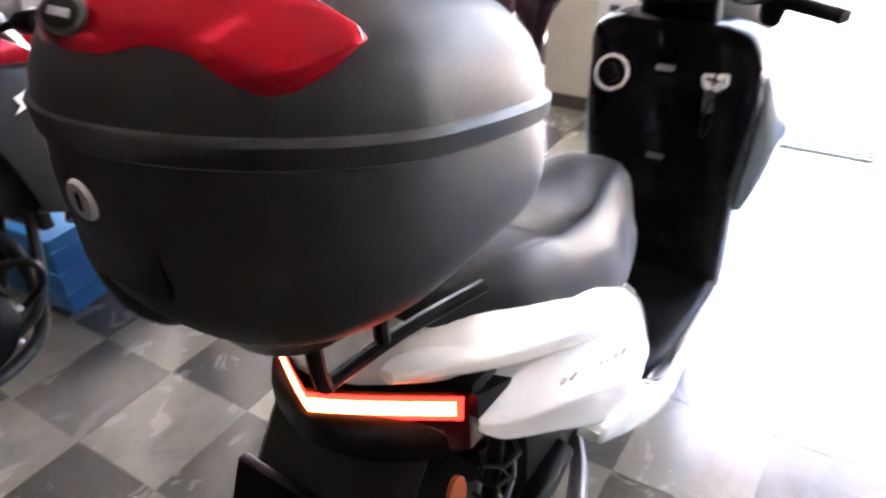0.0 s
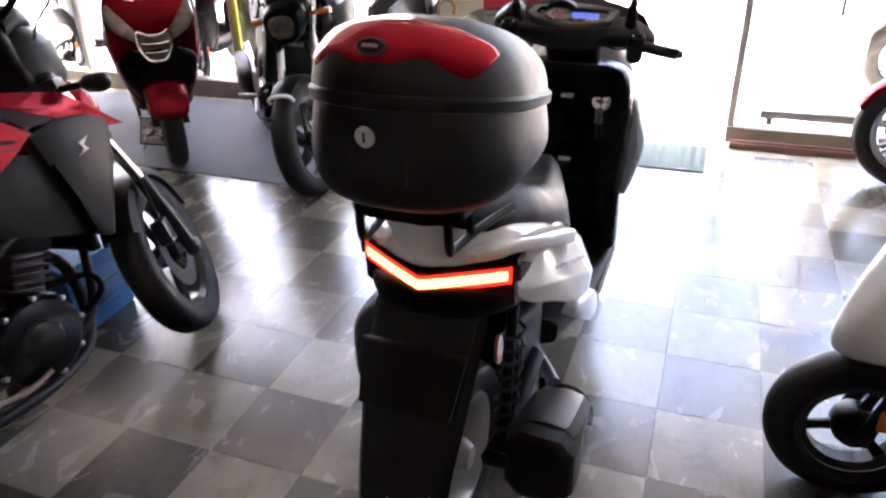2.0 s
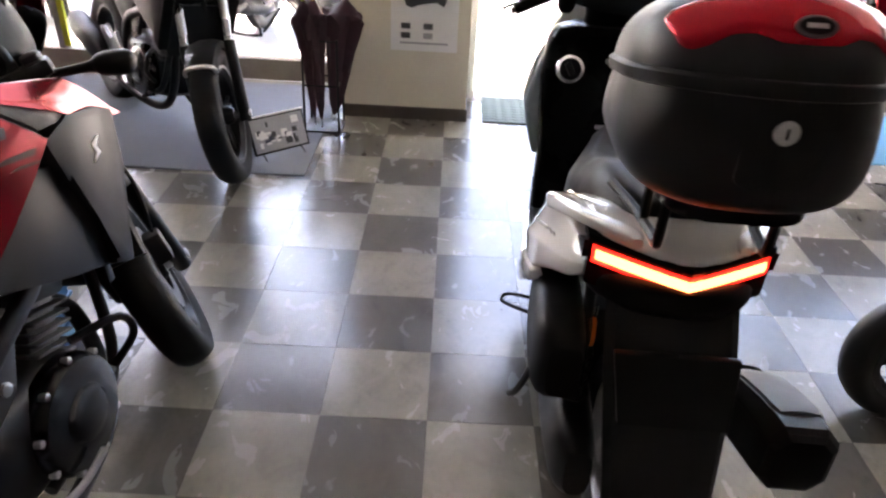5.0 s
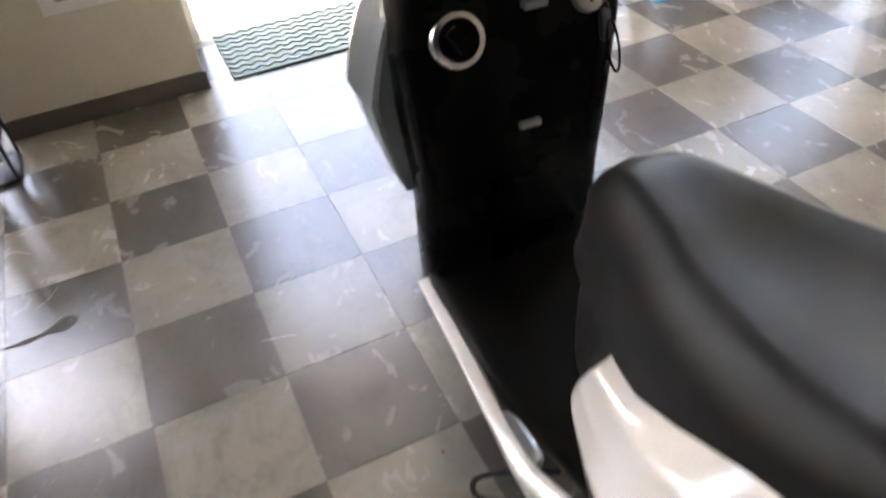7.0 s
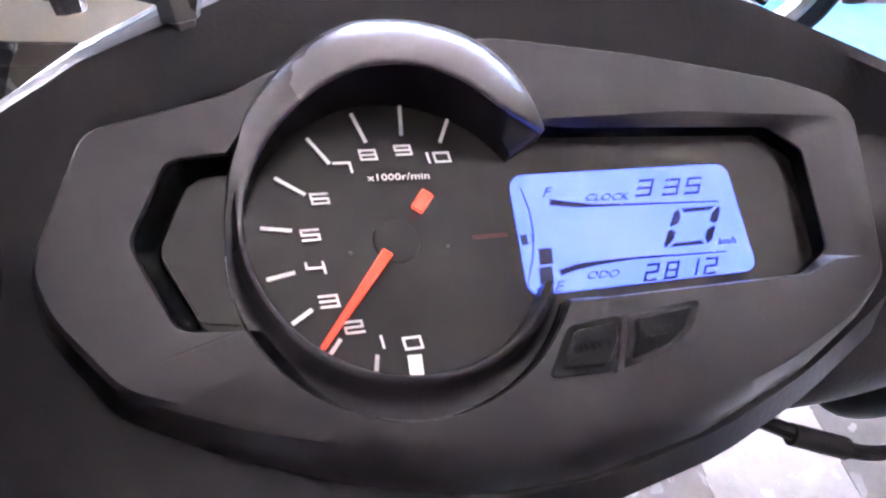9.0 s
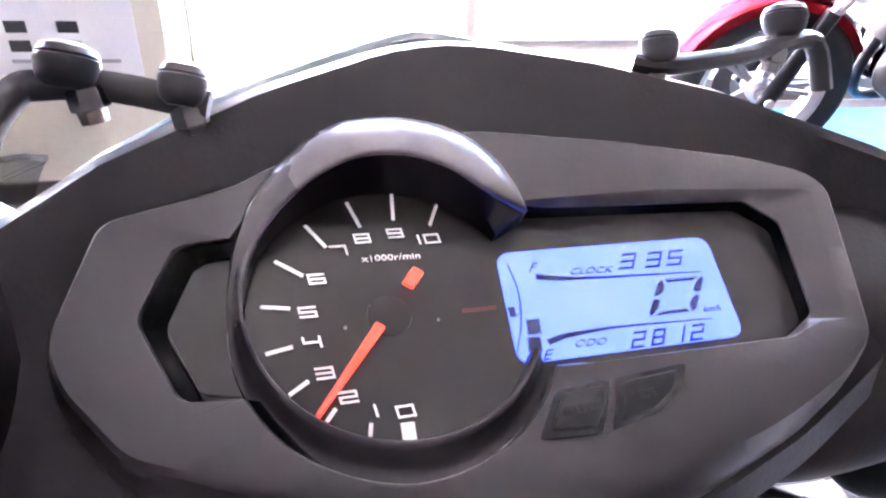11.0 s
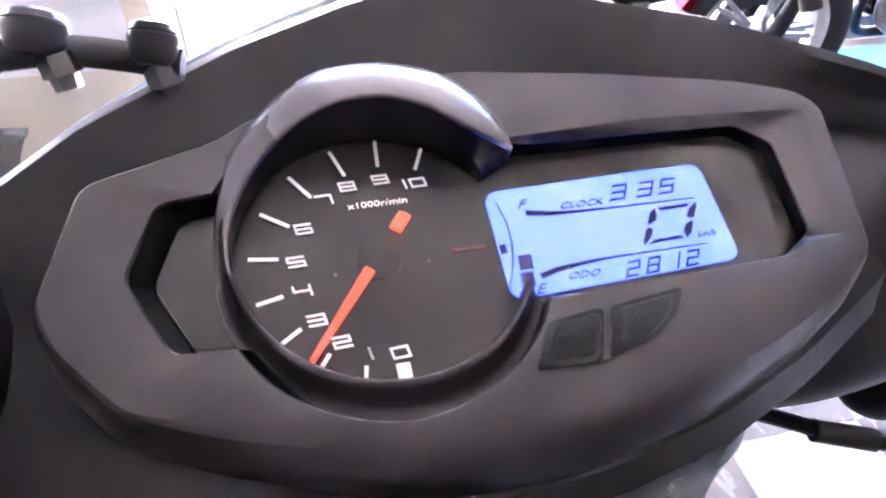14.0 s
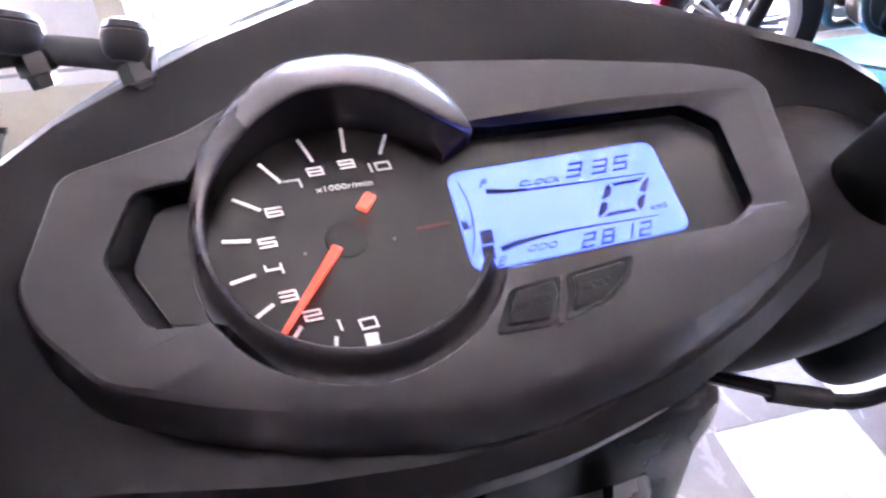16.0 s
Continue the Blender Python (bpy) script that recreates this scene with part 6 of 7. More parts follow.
    tl = part("tail_lamp", body([(-0.905, 0, 0.855, 0.03, 0.012, 0.012, 2.5), (-0.875, 0, 0.855, 0.055, 0.022, 0.02, 2.8), (-0.85, 0, 0.855, 0.05, 0.02, 0.02, 2.8)]), M["lens_red"], b)
    part("rear_fender", tube([(0, -0.80, 0.79), (0, -0.93, 0.66), (0, -0.98, 0.52)], [0.05, 0.04, 0.045], 10, 3, flat=0.3), M["black_plastic"], b)
    for s in (-1, 1):
        sp = prism([(0.245, 0.885), (0.344, 0.906), (0.45, 0.888), (0.515, 0.858), (0.485, 0.742), (0.40, 0.522), (0.33, 0.555), (0.335, 0.687), (0.273, 0.79)], 0, 0.05, yz(0.120), 0.014, 2)
        part("tank_shroud", sp, shroud, b, xf=Matrix.Diagonal((s, 1, 1, 1)))
        part("shroud_mark", prism([(0.375, 0.785), (0.41, 0.795), (0.40, 0.812), (0.42, 0.832), (0.385, 0.822), (0.395, 0.802)], 0, 0.003, yz(0.1695)), M["white_print"], b, xf=Matrix.Diagonal((s, 1, 1, 1)))
        part("radiator_shroud", prism([(0.19, 0.85), (0.271, 0.826), (0.36, 0.678), (0.35, 0.545), (0.199, 0.606), (0.075, 0.661), (-0.06, 0.712), (0.05, 0.785)], 0, 0.032, yz(0.118), 0.010, 2), M["satin_black"], b, xf=Matrix.Diagonal((s, 1, 1, 1)))
        part("side_panel", prism([(-0.36, 0.77), (-0.094, 0.729), (-0.020, 0.69), (-0.004, 0.655), (-0.125, 0.535), (-0.20, 0.525), (-0.33, 0.62)], 0, 0.04, yz(0.085), 0.010, 2), M["grey_plastic"], b, xf=Matrix.Diagonal((s, 1, 1, 1)))
        part("frame_plate", prism([(-0.005, 0.675), (0.053, 0.629), (-0.023, 0.496), (-0.10, 0.465), (-0.105, 0.545)], 0, 0.02, yz(0.095), 0.005), M["gun_metal"], b, xf=Matrix.Diagonal((s, 1, 1, 1)))
        part("pivot_bolt", lathe([(0.112, 0.014), (0.122, 0.014), (0.124, 0.009), (0.124, 0.001)], 8, "x", (0, -0.05, 0.52)), M["alu"], b, xf=Matrix.Diagonal((s, 1, 1, 1)))
        part("frame_spar", tube([(s * 0.07, 0.36, 0.80), (s * 0.115, 0.15, 0.66), (s * 0.12, -0.12, 0.56), (s * 0.105, -0.22, 0.40)], 0.022, 10), M["dark_metal"], b)
        part("down_tube", tube([(s * 0.05, 0.37, 0.74), (s * 0.09, 0.33, 0.50), (s * 0.11, 0.24, 0.30), (s * 0.10, -0.05, 0.25)], 0.014, 10), M["dark_metal"], b)
        part("foot_bracket", prism([(-0.34, 0.40), (-0.256, 0.465), (-0.179, 0.364), (-0.098, 0.262), (-0.135, 0.225), (-0.20, 0.265), (-0.25, 0.32), (-0.42, 0.33), (-0.50, 0.44), (-0.45, 0.45)], 0, 0.018, yz(0.128), 0.005), M["alu"], b, "cast aluminium foot rest bracket", xf=Matrix.Diagonal((s, 1, 1, 1)))
        part("foot_peg", tube([(s * 0.14, -0.20, 0.31), (s * 0.25, -0.215, 0.305)], [0.012, 0.016], 10), M["alu"], b)
        part("swing_arm", tube([(s * 0.10, -0.22, 0.37), (s * 0.11, -0.45, 0.34), (s * 0.11, rwd, R)], [0.026, 0.024, 0.022], 10), M["dark_metal"], b)
    part("rear_shock", tube([(0, -0.25, 0.38), (0, -0.36, 0.68)], 0.035, 12), M["dark_metal"], b)
    # engine
    part("crankcase", body([(-0.24, 0, 0.38, 0.06, 0.07, 0.08, 3), (-0.18, 0, 0.38, 0.115, 0.11, 0.12, 3.2), (0.0, 0, 0.37, 0.125, 0.12, 0.13, 3.2), (0.16, 0, 0.36, 0.115, 0.10, 0.12, 3.2), (0.22, 0, 0.35, 0.06, 0.06, 0.08, 3)]), M["dark_metal"], b)
    cyl = part("cylinder", box(0, 0, 0, 0.13, 0.10, 0.17, 0.01), M["gun_metal"], b, "finned engine cylinder", xf=pose(0, 0.155, 0.49, -18))
    for k in range(7):
        part("cooling_fin", box(0, 0, -0.070 + 0.022 * k, 0.18, 0.125, 0.007, 0.002, seg=1), M["gun_metal"], cyl, xf=pose(0, 0.155, 0.49, -18))
    part("cylinder_head", box(0, 0, 0, 0.17, 0.17, 0.09, 0.02), M["dark_metal"], b, xf=pose(0, 0.18, 0.61, -18))
    for s in (-1, 1):
        cc = part("engine_cover", lathe([(0.10, 0.125), (0.135, 0.122), (0.150, 0.112), (0.156, 0.085), (0.157, 0.06), (0.164, 0.055), (0.168, 0.04), (0.168, 0.001)], 36, "x", (0, 0.06, 0.350)), M["engine_black"], b, "black round engine cover", xf=Matrix.Diagonal((s, 1.15, 1, 1)))
        for k in range(9):
            a = 2 * math.pi * k / 9
            part("cover_bolt", lathe([(0.13, 0.008), (0.146, 0.008), (0.148, 0.005), (0.148, 0.0005)], 8, "x", (0, 0.069 + 1.15 * 0.121 * math.cos(a), 0.350 + 0.121 * math.sin(a))), M["alu"], cc, xf=Matrix.Diagonal((s, 1, 1, 1)))
    part("radiator", box(0, 0.36, 0.60, 0.24, 0.03, 0.22, 0.006), M["dark_metal"], b)
    part("exhaust_header", tube([(0.03, 0.17, 0.58), (0.05, 0.28, 0.47), (0.07, 0.27, 0.27), (0.10, 0.15, 0.20), (0.14, -0.12, 0.215), (0.155, -0.30, 0.27)], 0.019, 12), M["dark_metal"], b)
    part("exhaust_can", body([(-0.80, 0.175, 0.40, 0.035, 0.04, 0.04, 3), (-0.78, 0.175, 0.40, 0.05, 0.06, 0.06, 3), (-0.50, 0.175, 0.35, 0.052, 0.065, 0.065, 3), (-0.34, 0.16, 0.29, 0.03, 0.035, 0.035, 2.6), (-0.28, 0.155, 0.265, 0.018, 0.02, 0.02, 2.4)]), M["satin_black"], b)
    part("brake_pedal", tube([(0.15, -0.20, 0.29), (0.17, -0.05, 0.26), (0.18, 0.04, 0.275)], 0.008, 8), M["alu"], b)
    part("crash_bar", tube([(0.11, 0.16, 0.47), (0.17, 0.26, 0.46), (0.18, 0.27, 0.40), (0.12, 0.20, 0.33)], 0.010, 8), M["satin_black"], b)
    part("side_stand", tube([(-0.10, -0.10, 0.22), (-0.17, -0.05, 0.12), (-0.235, 0.0, 0.035)], 0.011, 8), M["dark_metal"], b)
    return b


def front_mask(b, paint):
    """Sharp front of a sporty town scooter: wide apron, black V, framed lamp and slanting side lamps."""
    part("apron", body([(0.30, 0, 0.40, 0.13, 0.05, 0.03, 3), (0.42, 0, 0.42, 0.18, 0.085, 0.05, 3), (0.58, 0, 0.44, 0.215, 0.10, 0.05, 3), (0.74, 0, 0.45, 0.222, 0.105, 0.05, 3), (0.84, 0, 0.43, 0.205, 0.085, 0.05, 3), (0.895, 0, 0.41, 0.17, 0.05, 0.04, 3)], "z", 36, 4), paint, b, "red front apron")
    part("black_vee", body([(0.34, 0, 0.46, 0.11, 0.05, 0.02, 3), (0.44, 0, 0.485, 0.170, 0.075, 0.02, 3), (0.55, 0, 0.495, 0.195, 0.078, 0.02, 3), (0.61, 0, 0.505, 0.13, 0.068, 0.02, 3)], "z", 24, 3), M["gloss_black"], b, "black lower apron")
    shield = [(-0.070, 0.700), (-0.082, 0.672), (-0.080, 0.630), (-0.062, 0.585), (-0.030, 0.558), (0.030, 0.558), (0.062, 0.585), (0.080, 0.630), (0.082, 0.672), (0.070, 0.700), (0.030, 0.682), (-0.030, 0.682)]
    def lamp_at(u, v, t):
        """Bulging face of the lamp, leaning back to the top."""
        return V(u, 0.585 - 0.10 * (v - 0.56) - 2.2 * u * u + t, v)
    hl = part("headlamp", prism(shield, -0.09, 0.0, lamp_at), M["lamp_grey"], b, "shield shaped headlamp in a chrome frame")
    part("lamp_frame", tube([lamp_at(u, v, 0.002) for u, v in shield + shield[:1]], 0.0085, 8, 3), M["chrome"], hl, "chrome lamp frame")
    for v, w in ((0.598, 0.052), (0.640, 0.066)):
        part("lamp_bar", tube([lamp_at(u, v + 1.5 * u * u, 0.003) for u in (-w, -w / 2, 0.0, w / 2, w)], 0.0055, 8, 2), M["chrome"], hl)
    for s in (-1, 1):
        part("side_lamp", body([(0.655, s * 0.085, 0.545, 0.018, 0.022, 0.03, 2.6), (0.70, s * 0.125, 0.538, 0.050, 0.032, 0.04, 2.6), (0.77, s * 0.165, 0.515, 0.045, 0.034, 0.04, 2.6), (0.83, s * 0.190, 0.478, 0.016, 0.022, 0.03, 2.4)], "z", 18, 3), M["lamp_grey"], b, "clear slanting side lamp")
        part("trim_line", tube([(s * 0.20, 0.45, 0.50), (s * 0.224, 0.46, 0.64), (s * 0.226, 0.46, 0.78), (s * 0.205, 0.44, 0.88)], 0.005, 8, 3), M["silver_paint"], b)


def town_scooter(m, label, paint, apron, lampglass=None, R=0.215, name="scooter", group="", steer=0.0, dots=False, fender=None, upright=False, mask=False):
    """A small town scooter, y forward; front axle at y = 0.55."""
    b = empty(name, m, label, "scooter", group)
    ST = Matrix.Translation((0, 0.45, 0)) @ Matrix.Rotation(radians(steer), 4, "Z") @ Matrix.Translation((0, -0.45, 0))
    wheel(b, "front_tyre", 0.55, R, R, 0.10, R - 0.075, M["dark_metal"], 3, ST)
    wheel(b, "rear_tyre", -0.60, R, R, 0.11, R - 0.075, M["dark_metal"], 3)
    part("front_fender", body(fender or [(0.33, 0, R + 0.10, 0.05, 0.02, 0.03, 2.5), (0.42, 0, R + 0.19, 0.075, 0.04, 0.06, 2.6), (0.55, 0, R + 0.215, 0.082, 0.05, 0.08, 2.6), (0.68, 0, R + 0.17, 0.074, 0.05, 0.09, 2.6), (0.78, 0, R + 0.07, 0.045, 0.03, 0.06, 2.5), (0.80, 0, R + 0.03, 0.01, 0.01, 0.02, 2.4)], "z" if upright else "y"), paint, b, xf=ST)
    for s in (-1, 1):
        part("fork_leg", tube([(s * 0.075, 0.55, R), (s * 0.07, 0.47, R + 0.25)], 0.02, 12), M["dark_metal"], b, xf=ST)
        part("fork_reflector", box(s * 0.097, 0.52, R + 0.09, 0.008, 0.025, 0.06, 0.004), M["orange"], b, xf=ST)
    part("leg_shield", body([(0.28, 0, 0.34 if mask else 0.36, 0.12, 0.05, 0.03, 2.8), (0.40, 0, 0.40, 0.165, 0.09, 0.05, 2.7), (0.55, 0, 0.44, 0.190, 0.10, 0.05, 2.6), (0.70, 0, 0.45, 0.190, 0.11, 0.05, 2.6), (0.82, 0, 0.43, 0.165, 0.09, 0.05, 2.6), (0.90, 0, 0.40, 0.12, 0.05, 0.04, 2.6), (0.93, 0, 0.38, 0.07, 0.02, 0.02, 2.5)], "z", 32, 4), paint, b)
    part("lower_grille", body([(0.30, 0, 0.43, 0.11, 0.04, 0.02, 3), (0.42, 0, 0.46, 0.145, 0.055, 0.02, 3), (0.54, 0, 0.50, 0.145, 0.052, 0.02, 3), (0.62, 0, 0.52, 0.10, 0.038, 0.02, 3)], "z", 20, 3), apron, b)
    lampglass = lampglass or M["chrome"]
    if mask:
        front_mask(b, paint)
    hl = None if mask else part("headlamp", body([(0.60, 0, 0.525, 0.045, 0.025, 0.02, 2.4), (0.65, 0, 0.545, 0.068, 0.03, 0.03, 2.4), (0.70, 0, 0.545, 0.072, 0.03, 0.03, 2.4), (0.74, 0, 0.53, 0.055, 0.025, 0.03, 2.4)], "z", 20, 3), lampglass, b, "bright round headlamp")
    if not mask:
        part("lamp_bar", box(0, 0.575, 0.685, 0.10, 0.012, 0.018, 0.004), M["gun_metal"], hl)
    for s in (-1, 1):
        if not mask:
            part("side_lamp", body([(0.67, s * 0.09, 0.515, 0.012, 0.015, 0.02, 2.4), (0.74, s * 0.125, 0.510, 0.040, 0.030, 0.03, 2.6), (0.80, s * 0.150, 0.475, 0.034, 0.030, 0.04, 2.6), (0.85, s * 0.160, 0.44, 0.012, 0.015, 0.03, 2.4)], "z", 16, 3), M["silver_paint"], b, "clear side lamp")
        part("grip", tube([(s * 0.20, 0.26, 1.01), (s * 0.32, 0.21, 1.005)], 0.017, 12), M["rubber"], b, xf=ST)
        part("brake_lever", tube([(s * 0.17, 0.31, 1.0), (s * 0.23, 0.315, 0.995), (s * 0.33, 0.26, 0.985)], [0.008, 0.007, 0.005], 8), M["steel"], b, xf=ST)
        if dots:
            part("round_sticker", lathe([(0, 0.028), (0.003, 0.028), (0.003, 0.001)], 20, "y"), M["paper"], b, "pale round sticker", xf=pose(s * 0.080, 0.505, 0.830, 14, 0, 180 - 18 * s))
        part("side_cover", body([(-0.78, s * 0.09, 0.66, 0.02, 0.05, 0.05, 2.6), (-0.6, s * 0.12, 0.63, 0.05, 0.09, 0.10, 2.7), (-0.3, s * 0.135, 0.57, 0.05, 0.12, 0.14, 2.7), (-0.08, s * 0.11, 0.50, 0.03, 0.10, 0.16, 2.6)]), paint, b)
    part("handlebar_cover", body([(-0.21, 0.27, 0.995, 0.035, 0.028, 0.03, 2.6), (-0.12, 0.30, 1.00, 0.06, 0.045, 0.05, 2.6), (0.0, 0.32, 1.00, 0.075, 0.055, 0.07, 2.6), (0.12, 0.30, 1.00, 0.06, 0.045, 0.05, 2.6), (0.21, 0.27, 0.995, 0.035, 0.028, 0.03, 2.6)], "x", 24, 4), paint, b, xf=ST)
    part("steering_column", body([(0.86, 0, 0.36, 0.06, 0.05, 0.05, 2.6), (0.94, 0, 0.33, 0.065, 0.05, 0.06, 2.6), (0.98, 0, 0.32, 0.07, 0.05, 0.06, 2.6)], "z", 20, 3), paint, b)
    part("brake_drum", lathe([(-0.040, 0.018), (-0.044, 0.044), (-0.024, 0.054), (0.024, 0.054), (0.044, 0.044), (0.040, 0.018)], 28, "x", (0, 0.55, R)), M["dark_metal"], b, xf=ST)
    part("rim_band", lathe([(-0.042, R - 0.088), (-0.042, R - 0.072), (0.042, R - 0.072), (0.042, R - 0.088)], 32, "x", (0, 0.55, R), closed=True), M["gun_metal"], b, "dull grey rim edge", xf=ST)
    part("footboard", body([(-0.15, 0, 0.31, 0.14, 0.03, 0.06, 4), (0.05, 0, 0.29, 0.165, 0.025, 0.06, 4), (0.30, 0, 0.30, 0.15, 0.03, 0.06, 4), (0.36, 0, 0.32, 0.10, 0.03, 0.05, 4)]), M["grey_plastic"], b)
    part("seat", body([(-0.72, 0, 0.79, 0.07, 0.02, 0.03, 2.6), (-0.62, 0, 0.80, 0.125, 0.035, 0.05, 2.8), (-0.35, 0, 0.77, 0.135, 0.035, 0.06, 2.8), (-0.15, 0, 0.75, 0.11, 0.03, 0.06, 2.7), (-0.07, 0, 0.735, 0.06, 0.015, 0.04, 2.6)]), M["seat"], b)
    part("engine", body([(-0.75, -0.09, 0.24, 0.03, 0.06, 0.06, 3), (-0.5, -0.10, 0.25, 0.055, 0.10, 0.10, 3), (-0.2, -0.05, 0.30, 0.09, 0.11, 0.11, 3), (-0.1, 0, 0.32, 0.08, 0.09, 0.09, 3)]), M["dark_metal"], b)
    part("silencer", body([(-0.80, 0.13, 0.28, 0.03, 0.04, 0.04, 2.5), (-0.78, 0.13, 0.28, 0.048, 0.055, 0.055, 2.6), (-0.5, 0.13, 0.27, 0.048, 0.055, 0.055, 2.6), (-0.40, 0.11, 0.26, 0.02, 0.02, 0.02, 2.4)]), M["satin_black"], b)
    part("tail_lamp", body([(-0.80, 0, 0.68, 0.03, 0.02, 0.02, 2.5), (-0.77, 0, 0.68, 0.075, 0.035, 0.03, 2.7), (-0.72, 0, 0.68, 0.07, 0.035, 0.03, 2.7)]), M["lens_red"], b)
    part("rear_fender", body([(-0.86, 0, 0.38, 0.06, 0.01, 0.10, 3), (-0.82, 0, 0.48, 0.07, 0.01, 0.10, 3), (-0.74, 0, 0.60, 0.08, 0.03, 0.05, 3)]), M["black_plastic"], b)
    part("centre_stand", tube([(-0.11, -0.25, 0.2), (-0.13, -0.33, 0.02), (0.13, -0.33, 0.02), (0.11, -0.25, 0.2)], 0.012, 8, 2), M["dark_metal"], b)
    return b


# red motorcycle beside the scooter
red_bike = motorcycle(pose(-0.510, -0.47, 0, 0, -8, -2), "red street motorcycle with matt grey shrouds on its side stand", M["red_paint"], M["grey_plastic"], steer=33, name="motorcycle", lamps=False, bar_up=0.15)
part("indicator", tube([(0.11, 0.43, 0.965), (0.19, 0.445, 0.972), (0.215, 0.45, 0.974), (0.27, 0.455, 0.974), (0.285, 0.455, 0.973)], [0.010, 0.011, 0.024, 0.026, 0.012], 12, 3), M["satin_black"], red_bike, "black stalked turn signal")
# neighbouring motorcycle in the row
silver_bike = motorcycle(pose(-1.32, -0.42, 0, 0, -8, -2), "silver white motorcycle standing beside the red one", M["silver_paint"], M["white_paint"], steer=20, name="motorcycle", lamps=False, bar_up=0.1)
# black motorcycle on the carpet
black_bike = motorcycle(pose(-1.135, 1.987, 0.006, 0, -6, 220.5), "black street motorcycle with spoked cast wheels on the carpet mat", M["gloss_black"], M["satin_black"], steer=-36, name="motorcycle", naked=True, fwd=0.68, rwd=-0.68, guard_from=58, guard_edge=M["white_paint"])
# red motorcycle beside the entrance
right_bike = motorcycle(pose(2.94, 2.50, 0, 0, -6, 90), "red motorcycle with grey cast wheels on a blue mat", M["red_paint"], M["red_paint"], steer=-8, rim=M["alu"], spokes=5, name="motorcycle", naked=False)
# red scooter on the carpet, white scooter beside the aisle
red_scooter = town_scooter(pose(-2.10, 2.08, 0.006, 0, 0, 225) @ Matrix.Scale(1.1, 4), "dark red town scooter with chrome headlamp on the carpet mat", M["red_paint"], M["gloss_black"], dots=True, mask=True, fender=[(0.33, 0, 0.30, 0.06, 0.02, 0.03, 3), (0.42, 0, 0.40, 0.095, 0.04, 0.06, 3), (0.55, 0, 0.42, 0.105, 0.05, 0.09, 3), (0.66, 0, 0.390, 0.100, 0.048, 0.08, 3), (0.74, 0, 0.345, 0.088, 0.030, 0.05, 3), (0.765, 0, 0.325, 0.05, 0.010, 0.02, 2.6)])
white_scooter = town_scooter(pose(2.25, 0.18, 0, 0, 0, 94), "white town scooter with black wheels on the tiles", M["white_paint"], M["white_paint"], steer=0, fender=[(0.425, 0, 0.50, 0.03, 0.10, 0.10, 2.4), (0.445, 0, 0.50, 0.065, 0.15, 0.16, 2.4), (0.52, 0, 0.49, 0.10, 0.155, 0.18, 2.4), (0.65, 0, 0.455, 0.13, 0.15, 0.17, 2.4), (0.80, 0, 0.41, 0.15, 0.13, 0.15, 2.4), (0.92, 0, 0.37, 0.12, 0.10, 0.1, 2.4)], upright=True)
part("seam_line", tube([(0.075, 0.635, 0.47), (0.10, 0.55, 0.475), (0.105, 0.48, 0.48)], 0.002, 6), M["pale_ink"], white_scooter)

# ---- things on the floor ----
def umbrella_stand():
    s = empty("umbrella_stand", pose(-0.345, 2.19, 0), "black wire umbrella stand holding umbrellas beside the pier", "umbrella stand")
    part("base", prism(rounded(0.20, 0.20, 0.03), 0.004, 0.016, xy(0), 0.003), M["dark_metal"], s)
    for cx in (-0.09, 0.09):
        for cy in (-0.09, 0.09):
            part("post", tube([(cx, cy, 0.01), (cx, cy, 0.50)], 0.006, 8), M["dark_metal"], s)
    for z in (0.26, 0.49):
        part("hoop", tube([(-0.09, -0.09, z), (0.09, -0.09, z), (0.09, 0.09, z), (-0.09, 0.09, z), (-0.09, -0.09, z)], 0.005, 8, 1), M["dark_metal"], s)
    return s


umbrella_stand()


def umbrella(x, y, lean, turn, cloth, handle, label, hook_r=0.045, length=0.80, fat=0.055, tag=False):
    u = empty("umbrella", pose(x, y, 0.025, 0, lean, turn), label, "umbrella", "umbrellas in the stand")
    rings = []
    for k, (z, r) in enumerate(((0.05, 0.008), (0.12, fat * 0.35), (0.30, fat * 0.6), (0.48, fat * 0.95), (0.57, fat * 1.25), (0.60, fat * 0.9), (0.66, 0.012))):
        ring = []
        for i in range(24):
            a = 2 * math.pi * i / 24
            rr = r * (1 + (0.22 * math.cos(4 * a + 0.6 * k) + 0.14 * math.cos(7 * a + 1.3 * k)) * (1 if 0 < k < 5 else 0))
            ring.append(V(rr * math.cos(a), rr * math.sin(a), z + (0.03 * math.cos(5 * a + k) if k == 4 else 0.0)))
        rings.append(ring)
    part("canopy", rings_mesh(rings), cloth, u)
    part("shaft", tube([(0, 0, 0.0), (0, 0, length - 0.08)], 0.005, 8), M["steel"], u)
    hk = [(0, 0, length - 0.10), (0, 0, length - 0.02)] + [(hook_r * (1 - math.cos(a)), 0, length - 0.02 + hook_r * math.sin(a)) for a in np.linspace(0.3, math.pi + 0.5, 9)]
    part("crook_handle", tube(hk, 0.0095, 10, 2), handle, u)
    if tag:
        part("strap_tag", body([(length - 0.26, 0.012, 0, 0.010, 0.010, 0.010, 2.5), (length - 0.22, 0.016, 0, 0.030, 0.022, 0.022, 2.6), (length - 0.14, 0.010, 0, 0.024, 0.018, 0.018, 2.6), (length - 0.10, 0.0, 0, 0.008, 0.008, 0.008, 2.4)], "z", 14, 3), M["yellow"], u, "yellow green folded strap")
    part("ferrule", tube([(0, 0, 0.0), (0, 0, 0.06)], [0.004, 0.006], 8), M["steel"], u)
    return u


